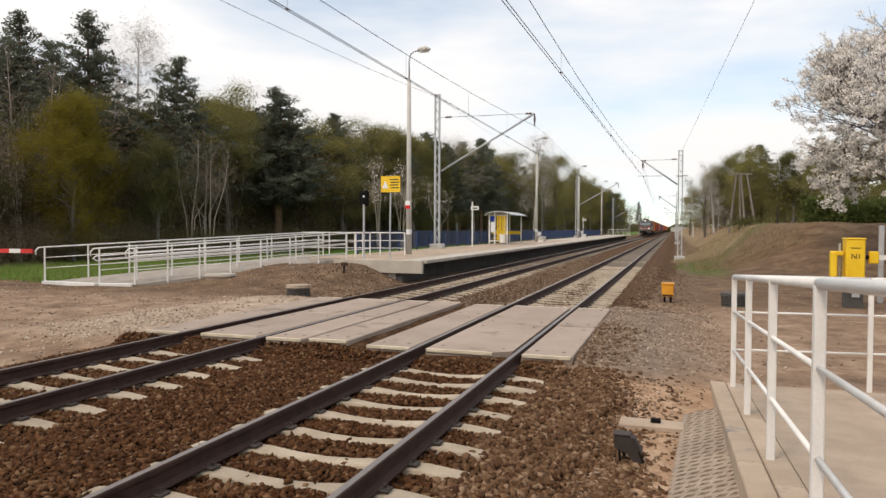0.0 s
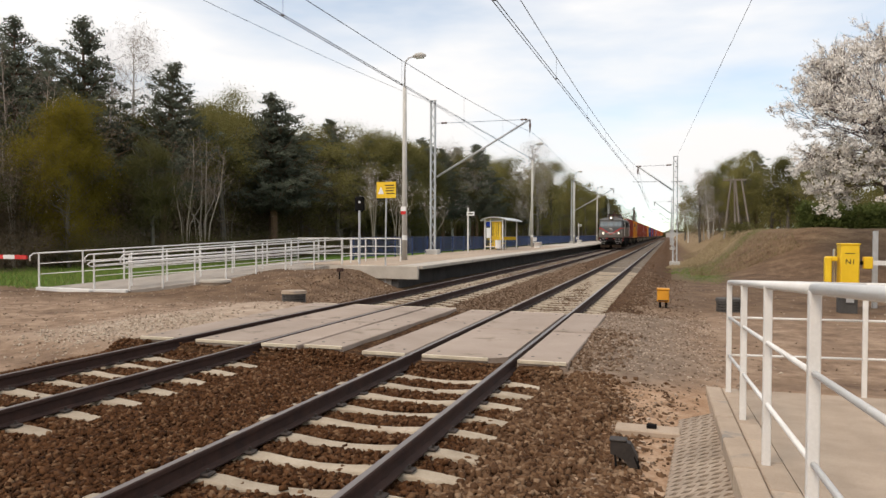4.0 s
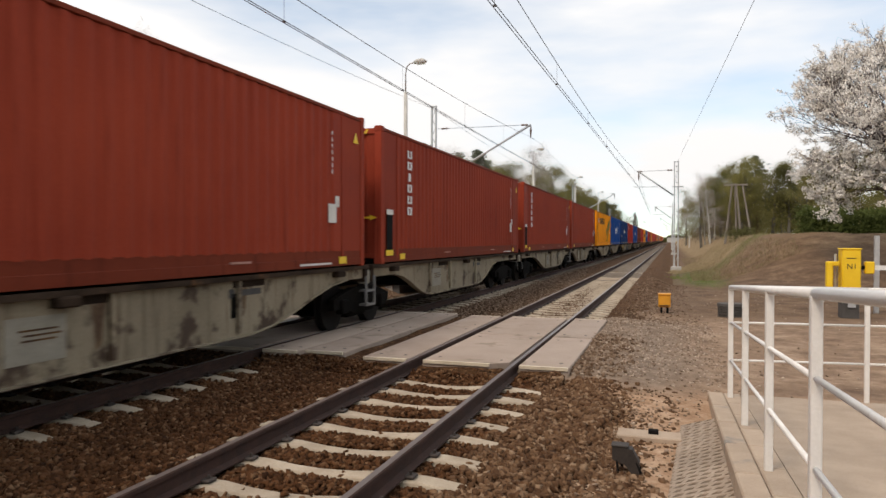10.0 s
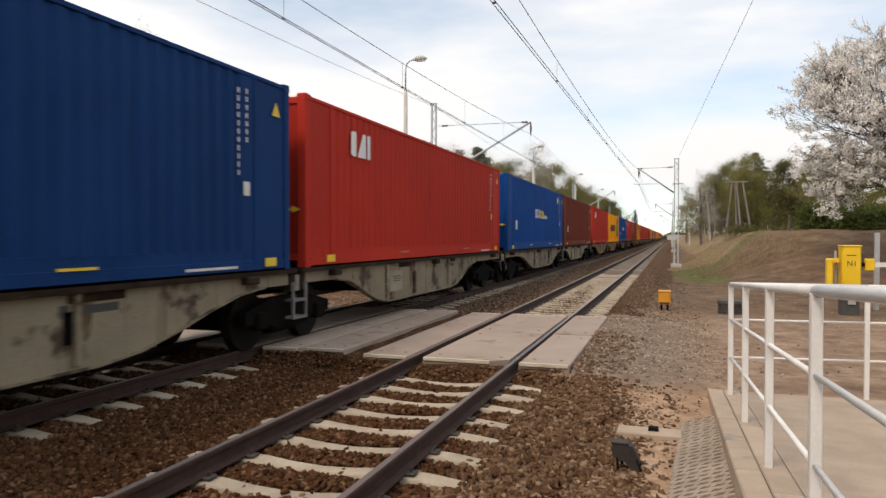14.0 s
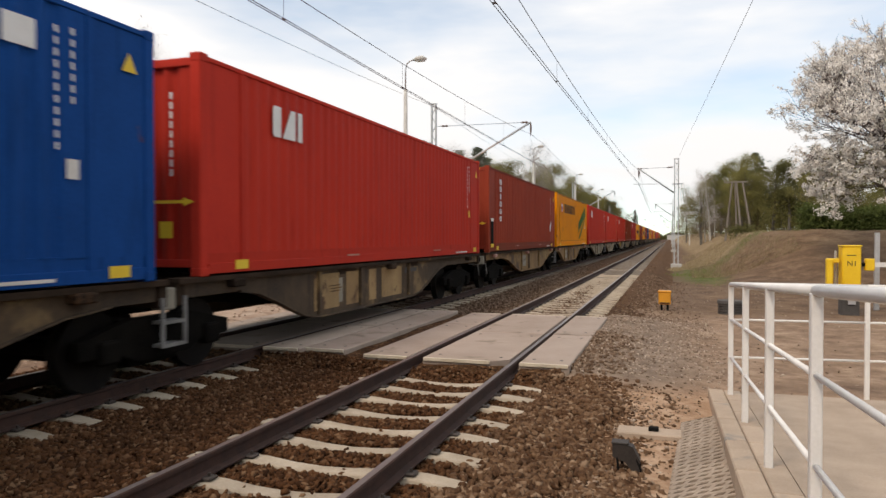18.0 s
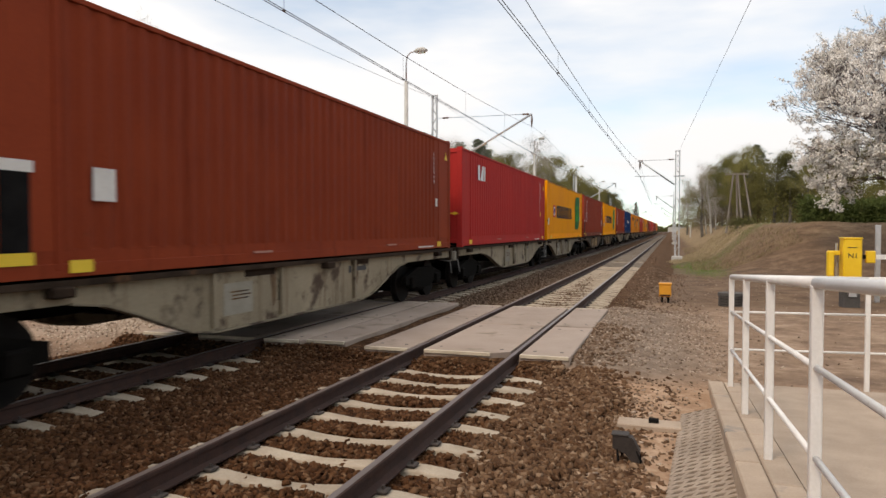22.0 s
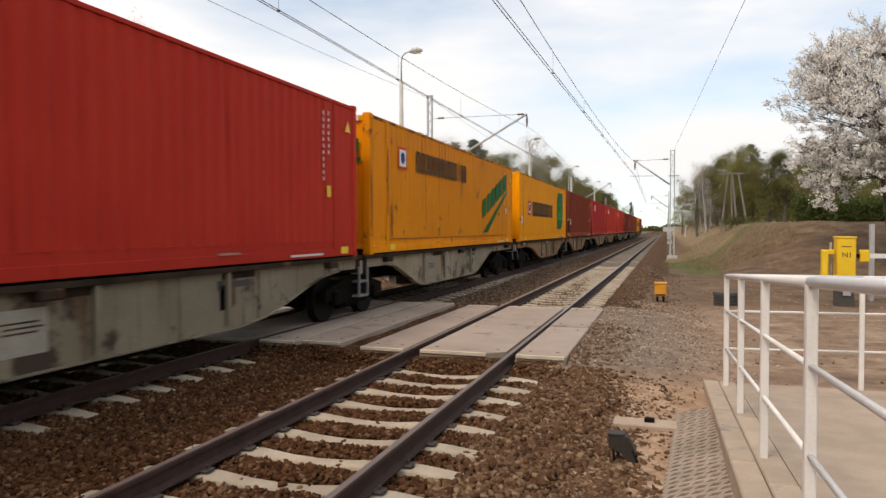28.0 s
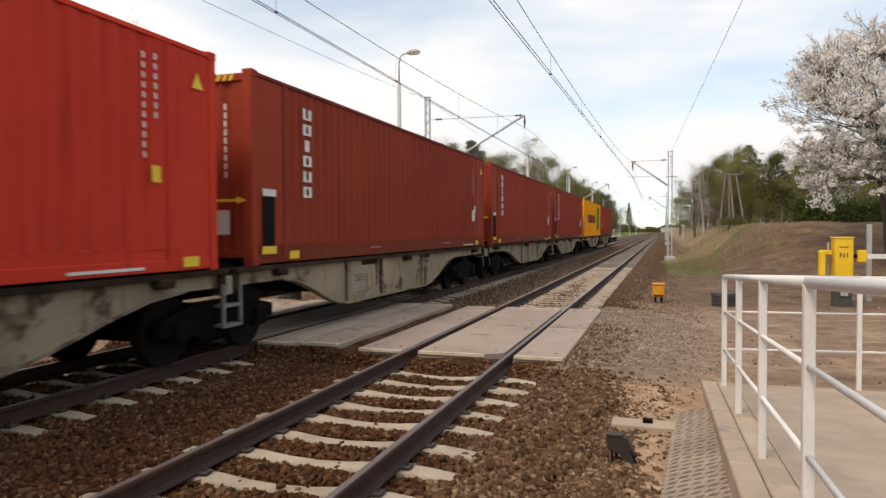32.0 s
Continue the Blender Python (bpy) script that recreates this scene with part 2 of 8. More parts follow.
RUST = (0.12, 0.05, 0.025)
M = {
    "rail_side": surface("rail_side", (0.028, 0.0125, 0.009), (0.064, 0.029, 0.02), 6, 0.95, 0.0, 0.2, 60),
    "rail_top": surface("rail_top", (0.15, 0.125, 0.115), (0.26, 0.225, 0.21), 2, 0.38, 0.7, 0.03, 80, stretch=(1, 0.05, 1)),
    "sleeper": surface("sleeper_concrete", (0.3, 0.24, 0.172), (0.46, 0.385, 0.295), 3, 0.9, 0, 0.35, 50, spots=(0.22, 0.155, 0.105),
                       spot_scale=3, spot_at=0.66, vary=0.12),
    "sleeper_far": surface("darker_sleeper_concrete", (0.135, 0.11, 0.086), (0.215, 0.18, 0.145), 2, 0.95, 0, 0.2, 40, vary=0.1),
    "clip": surface("clip_steel", (0.03, 0.025, 0.022), (0.09, 0.07, 0.06), 9, 0.7, 0.4),
    "panel": surface("panel_concrete", (0.265, 0.2, 0.155), (0.38, 0.302, 0.248), 0.8, 0.8, 0, 0.2, 60, spots=(0.19, 0.145, 0.105),
                     spot_scale=1.1, spot_at=0.58, vary=0.07),
    "panel_edge": surface("panel_edge_steel", (0.5, 0.42, 0.31), (0.72, 0.63, 0.49), 3, 0.7, 0.2, 0.2),
    "concrete": surface("concrete", (0.36, 0.315, 0.265), (0.52, 0.47, 0.405), 1.2, 0.88, 0, 0.25, 45, spots=(0.28, 0.26, 0.24),
                        spot_scale=0.9, spot_at=0.6),
    "ramp_concrete": surface("ramp_concrete", (0.24, 0.208, 0.176), (0.37, 0.325, 0.28), 1.2, 0.9, 0, 0.25, 45, spots=(0.19, 0.17, 0.15), spot_scale=0.9, spot_at=0.6),
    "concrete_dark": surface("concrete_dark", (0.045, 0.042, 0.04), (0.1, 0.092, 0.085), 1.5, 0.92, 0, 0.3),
    "kerb": surface("kerb_concrete", (0.318, 0.24, 0.174), (0.45, 0.35, 0.263), 2.0, 0.9, 0, 0.3, 60, vary=0.06, spots=(0.25, 0.22, 0.19)),
    "white_paint": surface("white_paint", (0.66, 0.64, 0.61), (0.82, 0.8, 0.77), 2, 0.42, 0, 0.05, 60, spots=(0.45, 0.4, 0.35),
                           spot_scale=5, spot_at=0.68),
    "openwork": surface("openwork_concrete", (0.26, 0.2, 0.15), (0.39, 0.31, 0.24), 2.0, 0.92, 0, 0.3, 60, vary=0.08),
    "galvanised": surface("galvanised", (0.42, 0.43, 0.44), (0.58, 0.59, 0.6), 5, 0.5, 0.5, 0.08, 70),
    "pole_concrete": surface("pole_concrete", (0.42, 0.41, 0.38), (0.56, 0.54, 0.5), 2, 0.85, 0, 0.15),
    "mast_grey": surface("mast_grey", (0.38, 0.4, 0.42), (0.55, 0.57, 0.58), 4, 0.55, 0.4, 0.1),
    "wire": surface("wire", (0.06, 0.055, 0.055), (0.12, 0.11, 0.11), 5, 0.6, 0.5, 0),
    "insulator": surface("insulator", (0.1, 0.06, 0.045), (0.16, 0.1, 0.08), 5, 0.35, 0, 0),
    "yellow": surface("yellow_paint", (0.78, 0.48, 0.015), (0.9, 0.6, 0.03), 2, 0.45, 0, 0.05, spots=(0.5, 0.3, 0.05), spot_scale=4, spot_at=0.7),
    "orange": surface("orange_paint", (0.55, 0.22, 0.012), (0.7, 0.31, 0.02), 2, 0.5, 0, 0.05, spots=(0.35, 0.16, 0.05), spot_scale=5, spot_at=0.68),
    "black": surface("black_steel", (0.005, 0.0048, 0.0048), (0.014, 0.013, 0.0125), 5, 0.85, 0.0, 0.15),
    "hood": surface("worn_hood", (0.016, 0.012, 0.01), (0.05, 0.038, 0.031), 6, 0.7, 0, 0.15),
    "rubber": surface("rubber", (0.012, 0.012, 0.012), (0.03, 0.029, 0.028), 5, 0.8, 0, 0.15),
    "red": surface("red_paint", (0.5, 0.02, 0.018), (0.65, 0.035, 0.028), 2, 0.45, 0, 0.05),
    "white": surface("white_lettering", (0.68, 0.68, 0.66), (0.8, 0.8, 0.79), 3, 0.55, 0, 0.03, spots=(0.5, 0.44, 0.4), spot_scale=4, spot_at=0.66),
    "dark_text": surface("dark_lettering", (0.015, 0.014, 0.02), (0.045, 0.04, 0.045), 3, 0.55, 0, 0.03),
    "faded_text": surface("faded_lettering", (0.03, 0.025, 0.025), (0.2, 0.1, 0.03), 2.5, 0.6, 0, 0.03),
    "green_text": surface("green_lettering", (0.0, 0.1, 0.022), (0.004, 0.15, 0.04), 2, 0.5, 0, 0.03),
    "green_light": surface("light_green_lettering", (0.02, 0.3, 0.035), (0.04, 0.38, 0.05), 2, 0.5, 0, 0.03),
    "navy": surface("navy_lettering", (0.012, 0.03, 0.2), (0.02, 0.05, 0.28), 2, 0.5, 0, 0.03),
    "red_text": surface("red_lettering", (0.55, 0.03, 0.03), (0.7, 0.06, 0.05), 2, 0.5, 0, 0.03),
    "yellow_text": surface("yellow_lettering", (0.75, 0.5, 0.02), (0.85, 0.6, 0.04), 2, 0.5, 0, 0.03),
    "blue_mesh": surface("blue_mesh_paint", (0.008, 0.022, 0.075), (0.014, 0.038, 0.12), 2, 0.5, 0, 0.05),
    "wood": surface("weathered_wood", (0.14, 0.115, 0.095), (0.27, 0.235, 0.2), 3, 0.9, 0, 0.4, 30, stretch=(1, 1, 0.1)),
    "glass": glass("window_glass"),
    "lamp_lens": surface("lamp_lens", (0.6, 0.62, 0.62), (0.75, 0.76, 0.76), 3, 0.25, 0, 0.0),
    "bark_pine": surface("bark_pine", (0.09, 0.05, 0.03), (0.2, 0.115, 0.07), 4, 0.95, 0, 0.5, 20),
    "bark_grey": surface("bark_grey", (0.08, 0.07, 0.06), (0.2, 0.18, 0.155), 4, 0.95, 0, 0.5, 20),
    "bark_cherry": surface("bark_cherry", (0.07, 0.052, 0.048), (0.15, 0.118, 0.11), 4, 0.9, 0, 0.4, 20),
    "bark_birch": surface("bark_birch", (0.42, 0.4, 0.37), (0.62, 0.6, 0.56), 3, 0.8, 0, 0.3, 20, spots=(0.06, 0.05, 0.05), spot_scale=3, spot_at=0.6),
    "bark_pale": surface("bark_pale", (0.26, 0.22, 0.18), (0.44, 0.385, 0.325), 3, 0.9, 0, 0.3, 20),
    "twigs": surface("twigs", (0.2, 0.15, 0.12), (0.34, 0.275, 0.23), 2, 0.95, 0, 0),
    "twigs_pale": surface("twigs_pale", (0.4, 0.36, 0.33), (0.56, 0.51, 0.48), 2, 0.95, 0, 0),
    "needles": islands("needles", [(0.1, 0.112, 0.082), (0.122, 0.136, 0.1), (0.146, 0.16, 0.116)], 0.95, 0.1, 0.03, 0.3),
    "leaf_green": islands("leaf_green", [(0.165, 0.152, 0.05), (0.21, 0.192, 0.066), (0.262, 0.234, 0.088)], 0.85, 0.22, 0.1, 0.45),
    "leaf_yellow": islands("leaf_yellow", [(0.178, 0.143, 0.021), (0.214, 0.173, 0.028), (0.256, 0.208, 0.038)], 0.9, 0.06, 0.05, 0.55),
    "leaf_dark": islands("leaf_dark", [(0.095, 0.094, 0.036), (0.115, 0.112, 0.042), (0.138, 0.132, 0.05)], 0.9, 0.12, 0.05, 0.4),
    "leaf_brown": islands("leaf_brown", [(0.15, 0.116, 0.076), (0.172, 0.134, 0.09), (0.2, 0.156, 0.106)], 0.95, 0.08, 0.03, 0.35),
    "blossom": islands("blossom", [(0.88, 0.82, 0.74), (0.92, 0.87, 0.81), (0.95, 0.91, 0.87)], 0.8, 0.03, 0.1, 0.35),
    "hedge": islands("hedge_leaf", [(0.06, 0.078, 0.02), (0.078, 0.1, 0.026), (0.1, 0.12, 0.034)], 0.8, 0.08, 0.1, 0.3),
    "ballast_stone": islands("ballast_stone", [(0.026, 0.0112, 0.005), (0.07, 0.03, 0.0125), (0.115, 0.053, 0.024), (0.045, 0.0195, 0.0085), (0.09, 0.0395, 0.0172), (0.2, 0.118, 0.066)], 0.92, 0.0, 0.1),
    "shoulder_stone": islands("shoulder_stone", [(0.045, 0.022, 0.0115), (0.115, 0.06, 0.031), (0.175, 0.102, 0.058), (0.075, 0.038, 0.02), (0.14, 0.078, 0.043), (0.29, 0.195, 0.125)], 0.92, 0.0, 0.1),
    "pale_stone": islands("pale_stone", [(0.27, 0.205, 0.15), (0.4, 0.32, 0.245), (0.52, 0.44, 0.35)], 0.92, 0.0, 0.1),
    "soil": surface("soil", (0.13, 0.09, 0.06), (0.24, 0.175, 0.12), 4, 0.95, 0, 0.3, 60),
    "dusty_stone": islands("dusty_stone", [(0.075, 0.043, 0.025), (0.135, 0.085, 0.054), (0.195, 0.13, 0.088), (0.27, 0.2, 0.145)], 0.92, 0.0, 0.1),
    "grey_stone": islands("grey_stone", [(0.14, 0.092, 0.062), (0.26, 0.187, 0.135), (0.47, 0.375, 0.29)], 0.92, 0.0),
    "dry_grass": islands("dry_grass", [(0.13, 0.085, 0.05), (0.24, 0.17, 0.1), (0.34, 0.26, 0.165), (0.12, 0.125, 0.045)], 0.9, 0.0, 0.1, 0.2),
    "straw": islands("straw", [(0.26, 0.2, 0.11), (0.34, 0.26, 0.15), (0.42, 0.34, 0.21)], 0.9, 0.0, 0.1, 0.2),
    "grass": islands("grass_blades", [(0.06, 0.11, 0.015), (0.1, 0.17, 0.02), (0.15, 0.21, 0.035), (0.2, 0.18, 0.06)], 0.8, 0.0, 0.3, 0.2),
}


def ground_material():
    """Sand, trodden earth, crushed stone, dry bank and meadow, laid out by place with ragged borders."""
    m = bpy.data.materials.new("ground")
    m.use_nodes = True
    nt = m.node_tree
    b = nt.nodes["Principled BSDF"]
    pos = nt.nodes.new("ShaderNodeNewGeometry").outputs["Position"]
    sep = nt.nodes.new("ShaderNodeSeparateXYZ")
    nt.links.new(pos, sep.inputs[0])
    edge = node(nt, "ShaderNodeTexNoise", Scale=0.5, Detail=7.0, Roughness=0.65)
    nt.links.new(pos, edge.inputs["Vector"])

    def tones(dark, mid, light, scale):
        n = node(nt, "ShaderNodeTexNoise", Scale=scale, Detail=8.0, Roughness=0.7)
        nt.links.new(pos, n.inputs["Vector"])
        r = nt.nodes.new("ShaderNodeValToRGB")
        r.color_ramp.elements[0].position, r.color_ramp.elements[1].position = 0.32, 0.68
        r.color_ramp.elements[0].color, r.color_ramp.elements[1].color = rgba(dark), rgba(light)
        r.color_ramp.elements.new(0.5).color = rgba(mid)
        nt.links.new(n.outputs["Fac"], r.inputs["Fac"])
        return r.outputs["Color"]

    def over(base, top, fac):
        x = nt.nodes.new("ShaderNodeMix")
        x.data_type = "RGBA"
        nt.links.new(fac, x.inputs["Factor"])
        nt.links.new(base, x.inputs["A"])
        nt.links.new(top, x.inputs["B"])
        return x.outputs["Result"]

    def calc(op, a, c, k=None):
        n = nt.nodes.new("ShaderNodeMath")
        n.operation = op
        for i, v in enumerate((a, c, k)):
            if v is None:
                continue
            if isinstance(v, (int, float)):
                n.inputs[i].default_value = v
            else:
                nt.links.new(v, n.inputs[i])
        n.use_clamp = op == "MULTIPLY"
        return n.outputs[0]

    def step(value, lo, hi, ragged):
        v = calc("MULTIPLY_ADD", edge.outputs["Fac"], ragged, value)
        v = calc("SUBTRACT", v, ragged * 0.5)
        r = nt.nodes.new("ShaderNodeMapRange")
        r.interpolation_type = "SMOOTHSTEP"
        r.inputs["From Min"].default_value, r.inputs["From Max"].default_value = lo, hi
        nt.links.new(v, r.inputs["Value"])
        return r.outputs["Result"]

    X, Y = sep.outputs["X"], sep.outputs["Y"]
    sand = tones((0.2, 0.115, 0.065), (0.36, 0.228, 0.142), (0.5, 0.355, 0.245), 3.2)
    road = tones((0.13, 0.082, 0.053), (0.24, 0.159, 0.106), (0.37, 0.265, 0.185), 1.8)
    earth = tones((0.075, 0.044, 0.026), (0.135, 0.083, 0.05), (0.22, 0.145, 0.09), 1.1)
    dry = tones((0.07, 0.04, 0.02), (0.15, 0.09, 0.05), (0.27, 0.18, 0.105), 0.9)
    verge = tones((0.05, 0.062, 0.02), (0.075, 0.105, 0.024), (0.12, 0.13, 0.045), 1.2)
    meadow = tones((0.05, 0.1, 0.012), (0.085, 0.16, 0.018), (0.13, 0.2, 0.03), 0.8)
    litter = tones((0.04, 0.03, 0.018), (0.075, 0.058, 0.032), (0.11, 0.1, 0.045), 0.7)
    col = over(sand, road, step(Y, 9.2, 10.6, 1.6))                       # road across the rails
    col = over(col, road, calc("SUBTRACT", 1.0, step(X, -9.0, -7.5, 1.0)))  # trodden earth beyond the far rail
    pale = calc("MULTIPLY", step(X, -12.6, -10.4, 2.4), calc("SUBTRACT", 1.0, step(X, -8.9, -8.3, 0.4)))
    pale = calc("MULTIPLY", calc("MULTIPLY", pale, step(Y, 9.0, 10.6, 1.6)), calc("SUBTRACT", 1.0, step(Y, 15.0, 18.0, 2.0)))
    col = over(col, tones((0.25, 0.18, 0.13), (0.4, 0.31, 0.235), (0.52, 0.42, 0.33), 2.2), calc("MULTIPLY", pale, 0.8))
    damp = calc("MULTIPLY", calc("SUBTRACT", 1.0, step(X, -10.5, -8.8, 1.2)), step(Y, 16.0, 18.5, 2.0))
    col = over(col, earth, damp)
    col = over(col, earth, step(Y, 17.5, 21.5, 3.5))                      # earth behind the road
    bank = calc("MULTIPLY", step(X, 1.6, 3.4, 2.0), step(Y, 40, 46, 4.0))
    col = over(col, dry, bank)
    gravel = calc("MULTIPLY", step(X, -1.9, -1.5, 0.2), calc("SUBTRACT", 1.0, step(X, -0.4, 0.9, 1.6)))
    gravel = calc("MULTIPLY", gravel, step(Y, 9.0, 9.8, 0.8))
    gravel = calc("MULTIPLY", gravel, calc("SUBTRACT", 1.0, step(Y, 17.0, 20.0, 2.0)))
    col = over(col, tones((0.125, 0.087, 0.062), (0.205, 0.15, 0.11), (0.3, 0.228, 0.172), 3.0), gravel)
    strip = calc("MULTIPLY", step(X, -0.5, 0.6, 1.0), calc("SUBTRACT", 1.0, step(X, 2.0, 3.4, 1.8)))
    strip = calc("MULTIPLY", strip, step(Y, 36.0, 40.0, 3.0))
    strip = calc("MULTIPLY", strip, calc("SUBTRACT", 1.0, step(Y, 47.0, 62.0, 10.0)))
    col = over(col, verge, calc("MULTIPLY", strip, 0.7))
    # brown stony shoulder along the ballast
    shoulder = calc("MULTIPLY", calc("SUBTRACT", 1.0, step(X, 0.3, 1.5, 1.3)), calc("MULTIPLY", step(X, -4.0, -3.0, 0.2), step(Y, 19.0, 22.0, 2.0)))
    col = over(col, tones((0.085, 0.053, 0.034), (0.14, 0.091, 0.059), (0.205, 0.14, 0.094), 6.0), calc("MULTIPLY", shoulder, 0.75))
    # a green streak climbing the bank
    lane = calc("MULTIPLY_ADD", Y, -0.27, X)
    straw = tones((0.17, 0.12, 0.065), (0.27, 0.195, 0.11), (0.36, 0.275, 0.165), 0.8)
    col = over(col, straw, calc("MULTIPLY", calc("MULTIPLY", calc("SUBTRACT", 1.0, step(lane, -13.2, -11.8, 1.2)), bank), 0.8))
    streak = calc("MULTIPLY", step(lane, -13.0, -12.2, 0.9), calc("SUBTRACT", 1.0, step(lane, -11.2, -10.4, 0.9)))
    col = over(col, verge, calc("MULTIPLY", calc("MULTIPLY", streak, bank), 0.4))
    left = calc("SUBTRACT", 1.0, step(calc("MULTIPLY_ADD", Y, -0.777, X), -37.6, -36.6, 0.3))
    left = calc("MULTIPLY", left, calc("SUBTRACT", 1.0, step(X, -15.0, -13.5, 0.6)))
    col = over(col, meadow, calc("MULTIPLY", left, step(Y, 20.0, 21.0, 0.8)))
    wood = calc("SUBTRACT", 1.0, step(X, -39.0, -35.0, 4.0))
    col = over(col, litter, calc("MULTIPLY", wood, step(Y, 27.0, 31.0, 4.0)))
    nt.links.new(col, b.inputs["Base Color"])
    b.inputs["Roughness"].default_value = 0.95
    b.inputs["Specular IOR Level"].default_value = 0.2
    pebbles = node(nt, "ShaderNodeTexVoronoi", Scale=22.0)
    nt.links.new(pos, pebbles.inputs["Vector"])
    clods = node(nt, "ShaderNodeTexNoise", Scale=6.0, Detail=8.0, Roughness=0.7)
    nt.links.new(pos, clods.inputs["Vector"])
    h = calc("MULTIPLY_ADD", pebbles.outputs["Distance"], -0.35, clods.outputs["Fac"])
    bp = nt.nodes.new("ShaderNodeBump")
    bp.inputs["Strength"].default_value, bp.inputs["Distance"].default_value = 0.6, 0.05
    nt.links.new(h, bp.inputs["Height"])
    nt.links.new(bp.outputs["Normal"], b.inputs["Normal"])
    return m


def ballast_material():
    """Rusty-brown crushed stone: cells of many tones in relief."""
    m = bpy.data.materials.new("ballast")
    m.use_nodes = True
    nt = m.node_tree
    b = nt.nodes["Principled BSDF"]
    pos = nt.nodes.new("ShaderNodeNewGeometry").outputs["Position"]
    warp = node(nt, "ShaderNodeTexNoise", Scale=14.0, Detail=2.0)
    nt.links.new(pos, warp.inputs["Vector"])
    add = nt.nodes.new("ShaderNodeVectorMath")
    add.operation = "MULTIPLY_ADD"
    add.inputs[1].default_value = (0.05, 0.05, 0.05)
    nt.links.new(warp.outputs["Color"], add.inputs[0])
    nt.links.new(pos, add.inputs[2])
    cells = node(nt, "ShaderNodeTexVoronoi", Scale=19.0)
    nt.links.new(add.outputs[0], cells.inputs["Vector"])
    bw = nt.nodes.new("ShaderNodeSeparateColor")
    nt.links.new(cells.outputs["Color"], bw.inputs[0])
    ramp = nt.nodes.new("ShaderNodeValToRGB")
    ramp.color_ramp.elements[0].color, ramp.color_ramp.elements[1].color = rgba((0.027, 0.0115, 0.005)), rgba((0.22, 0.125, 0.067))
    ramp.color_ramp.elements.new(0.45).color = rgba((0.068, 0.033, 0.014))
    ramp.color_ramp.elements.new(0.85).color = rgba((0.108, 0.054, 0.025))
    nt.links.new(bw.outputs[0], ramp.inputs["Fac"])
    big = node(nt, "ShaderNodeTexNoise", Scale=0.6, Detail=5.0)
    nt.links.new(pos, big.inputs["Vector"])
    hs = nt.nodes.new("ShaderNodeHueSaturation")
    mr = nt.nodes.new("ShaderNodeMapRange")
    mr.inputs["To Min"].default_value, mr.inputs["To Max"].default_value = 0.7, 1.3
    nt.links.new(big.outputs["Fac"], mr.inputs["Value"])
    nt.links.new(mr.outputs["Result"], hs.inputs["Value"])
    sep = nt.nodes.new("ShaderNodeSeparateXYZ")
    away = nt.nodes.new("ShaderNodeMapRange")
    away.inputs["From Min"].default_value, away.inputs["From Max"].default_value = 15.5, 26.0
    away.inputs["To Max"].default_value = 0.6
    dust = nt.nodes.new("ShaderNodeMix")
    dust.data_type = "RGBA"
    dust.inputs["B"].default_value = rgba((0.14, 0.083, 0.05))           # dusty beyond the crossing
    nt.links.new(pos, sep.inputs[0])
    nt.links.new(sep.outputs["Y"], away.inputs["Value"])
    nt.links.new(away.outputs["Result"], dust.inputs["Factor"])
    nt.links.new(ramp.outputs["Color"], dust.inputs["A"])
    nt.links.new(dust.outputs["Result"], hs.inputs["Color"])
    nt.links.new(hs.outputs["Color"], b.inputs["Base Color"])
    b.inputs["Roughness"].default_value = 0.95
    b.inputs["Specular IOR Level"].default_value = 0.1
    bp = nt.nodes.new("ShaderNodeBump")
    bp.invert = True
    bp.inputs["Strength"].default_value, bp.inputs["Distance"].default_value = 1.0, 0.05
    nt.links.new(cells.outputs["Distance"], bp.inputs["Height"])
    nt.links.new(bp.outputs["Normal"], b.inputs["Normal"])
    return m


for _k in ("black", "rubber", "wire", "dark_text", "green_text", "green_light", "faded_text", "red_text", "navy"):
    M[_k].node_tree.nodes["Principled BSDF"].inputs["Specular IOR Level"].default_value = 0.08
M["ground"], M["ballast"] = ground_material(), ballast_material()

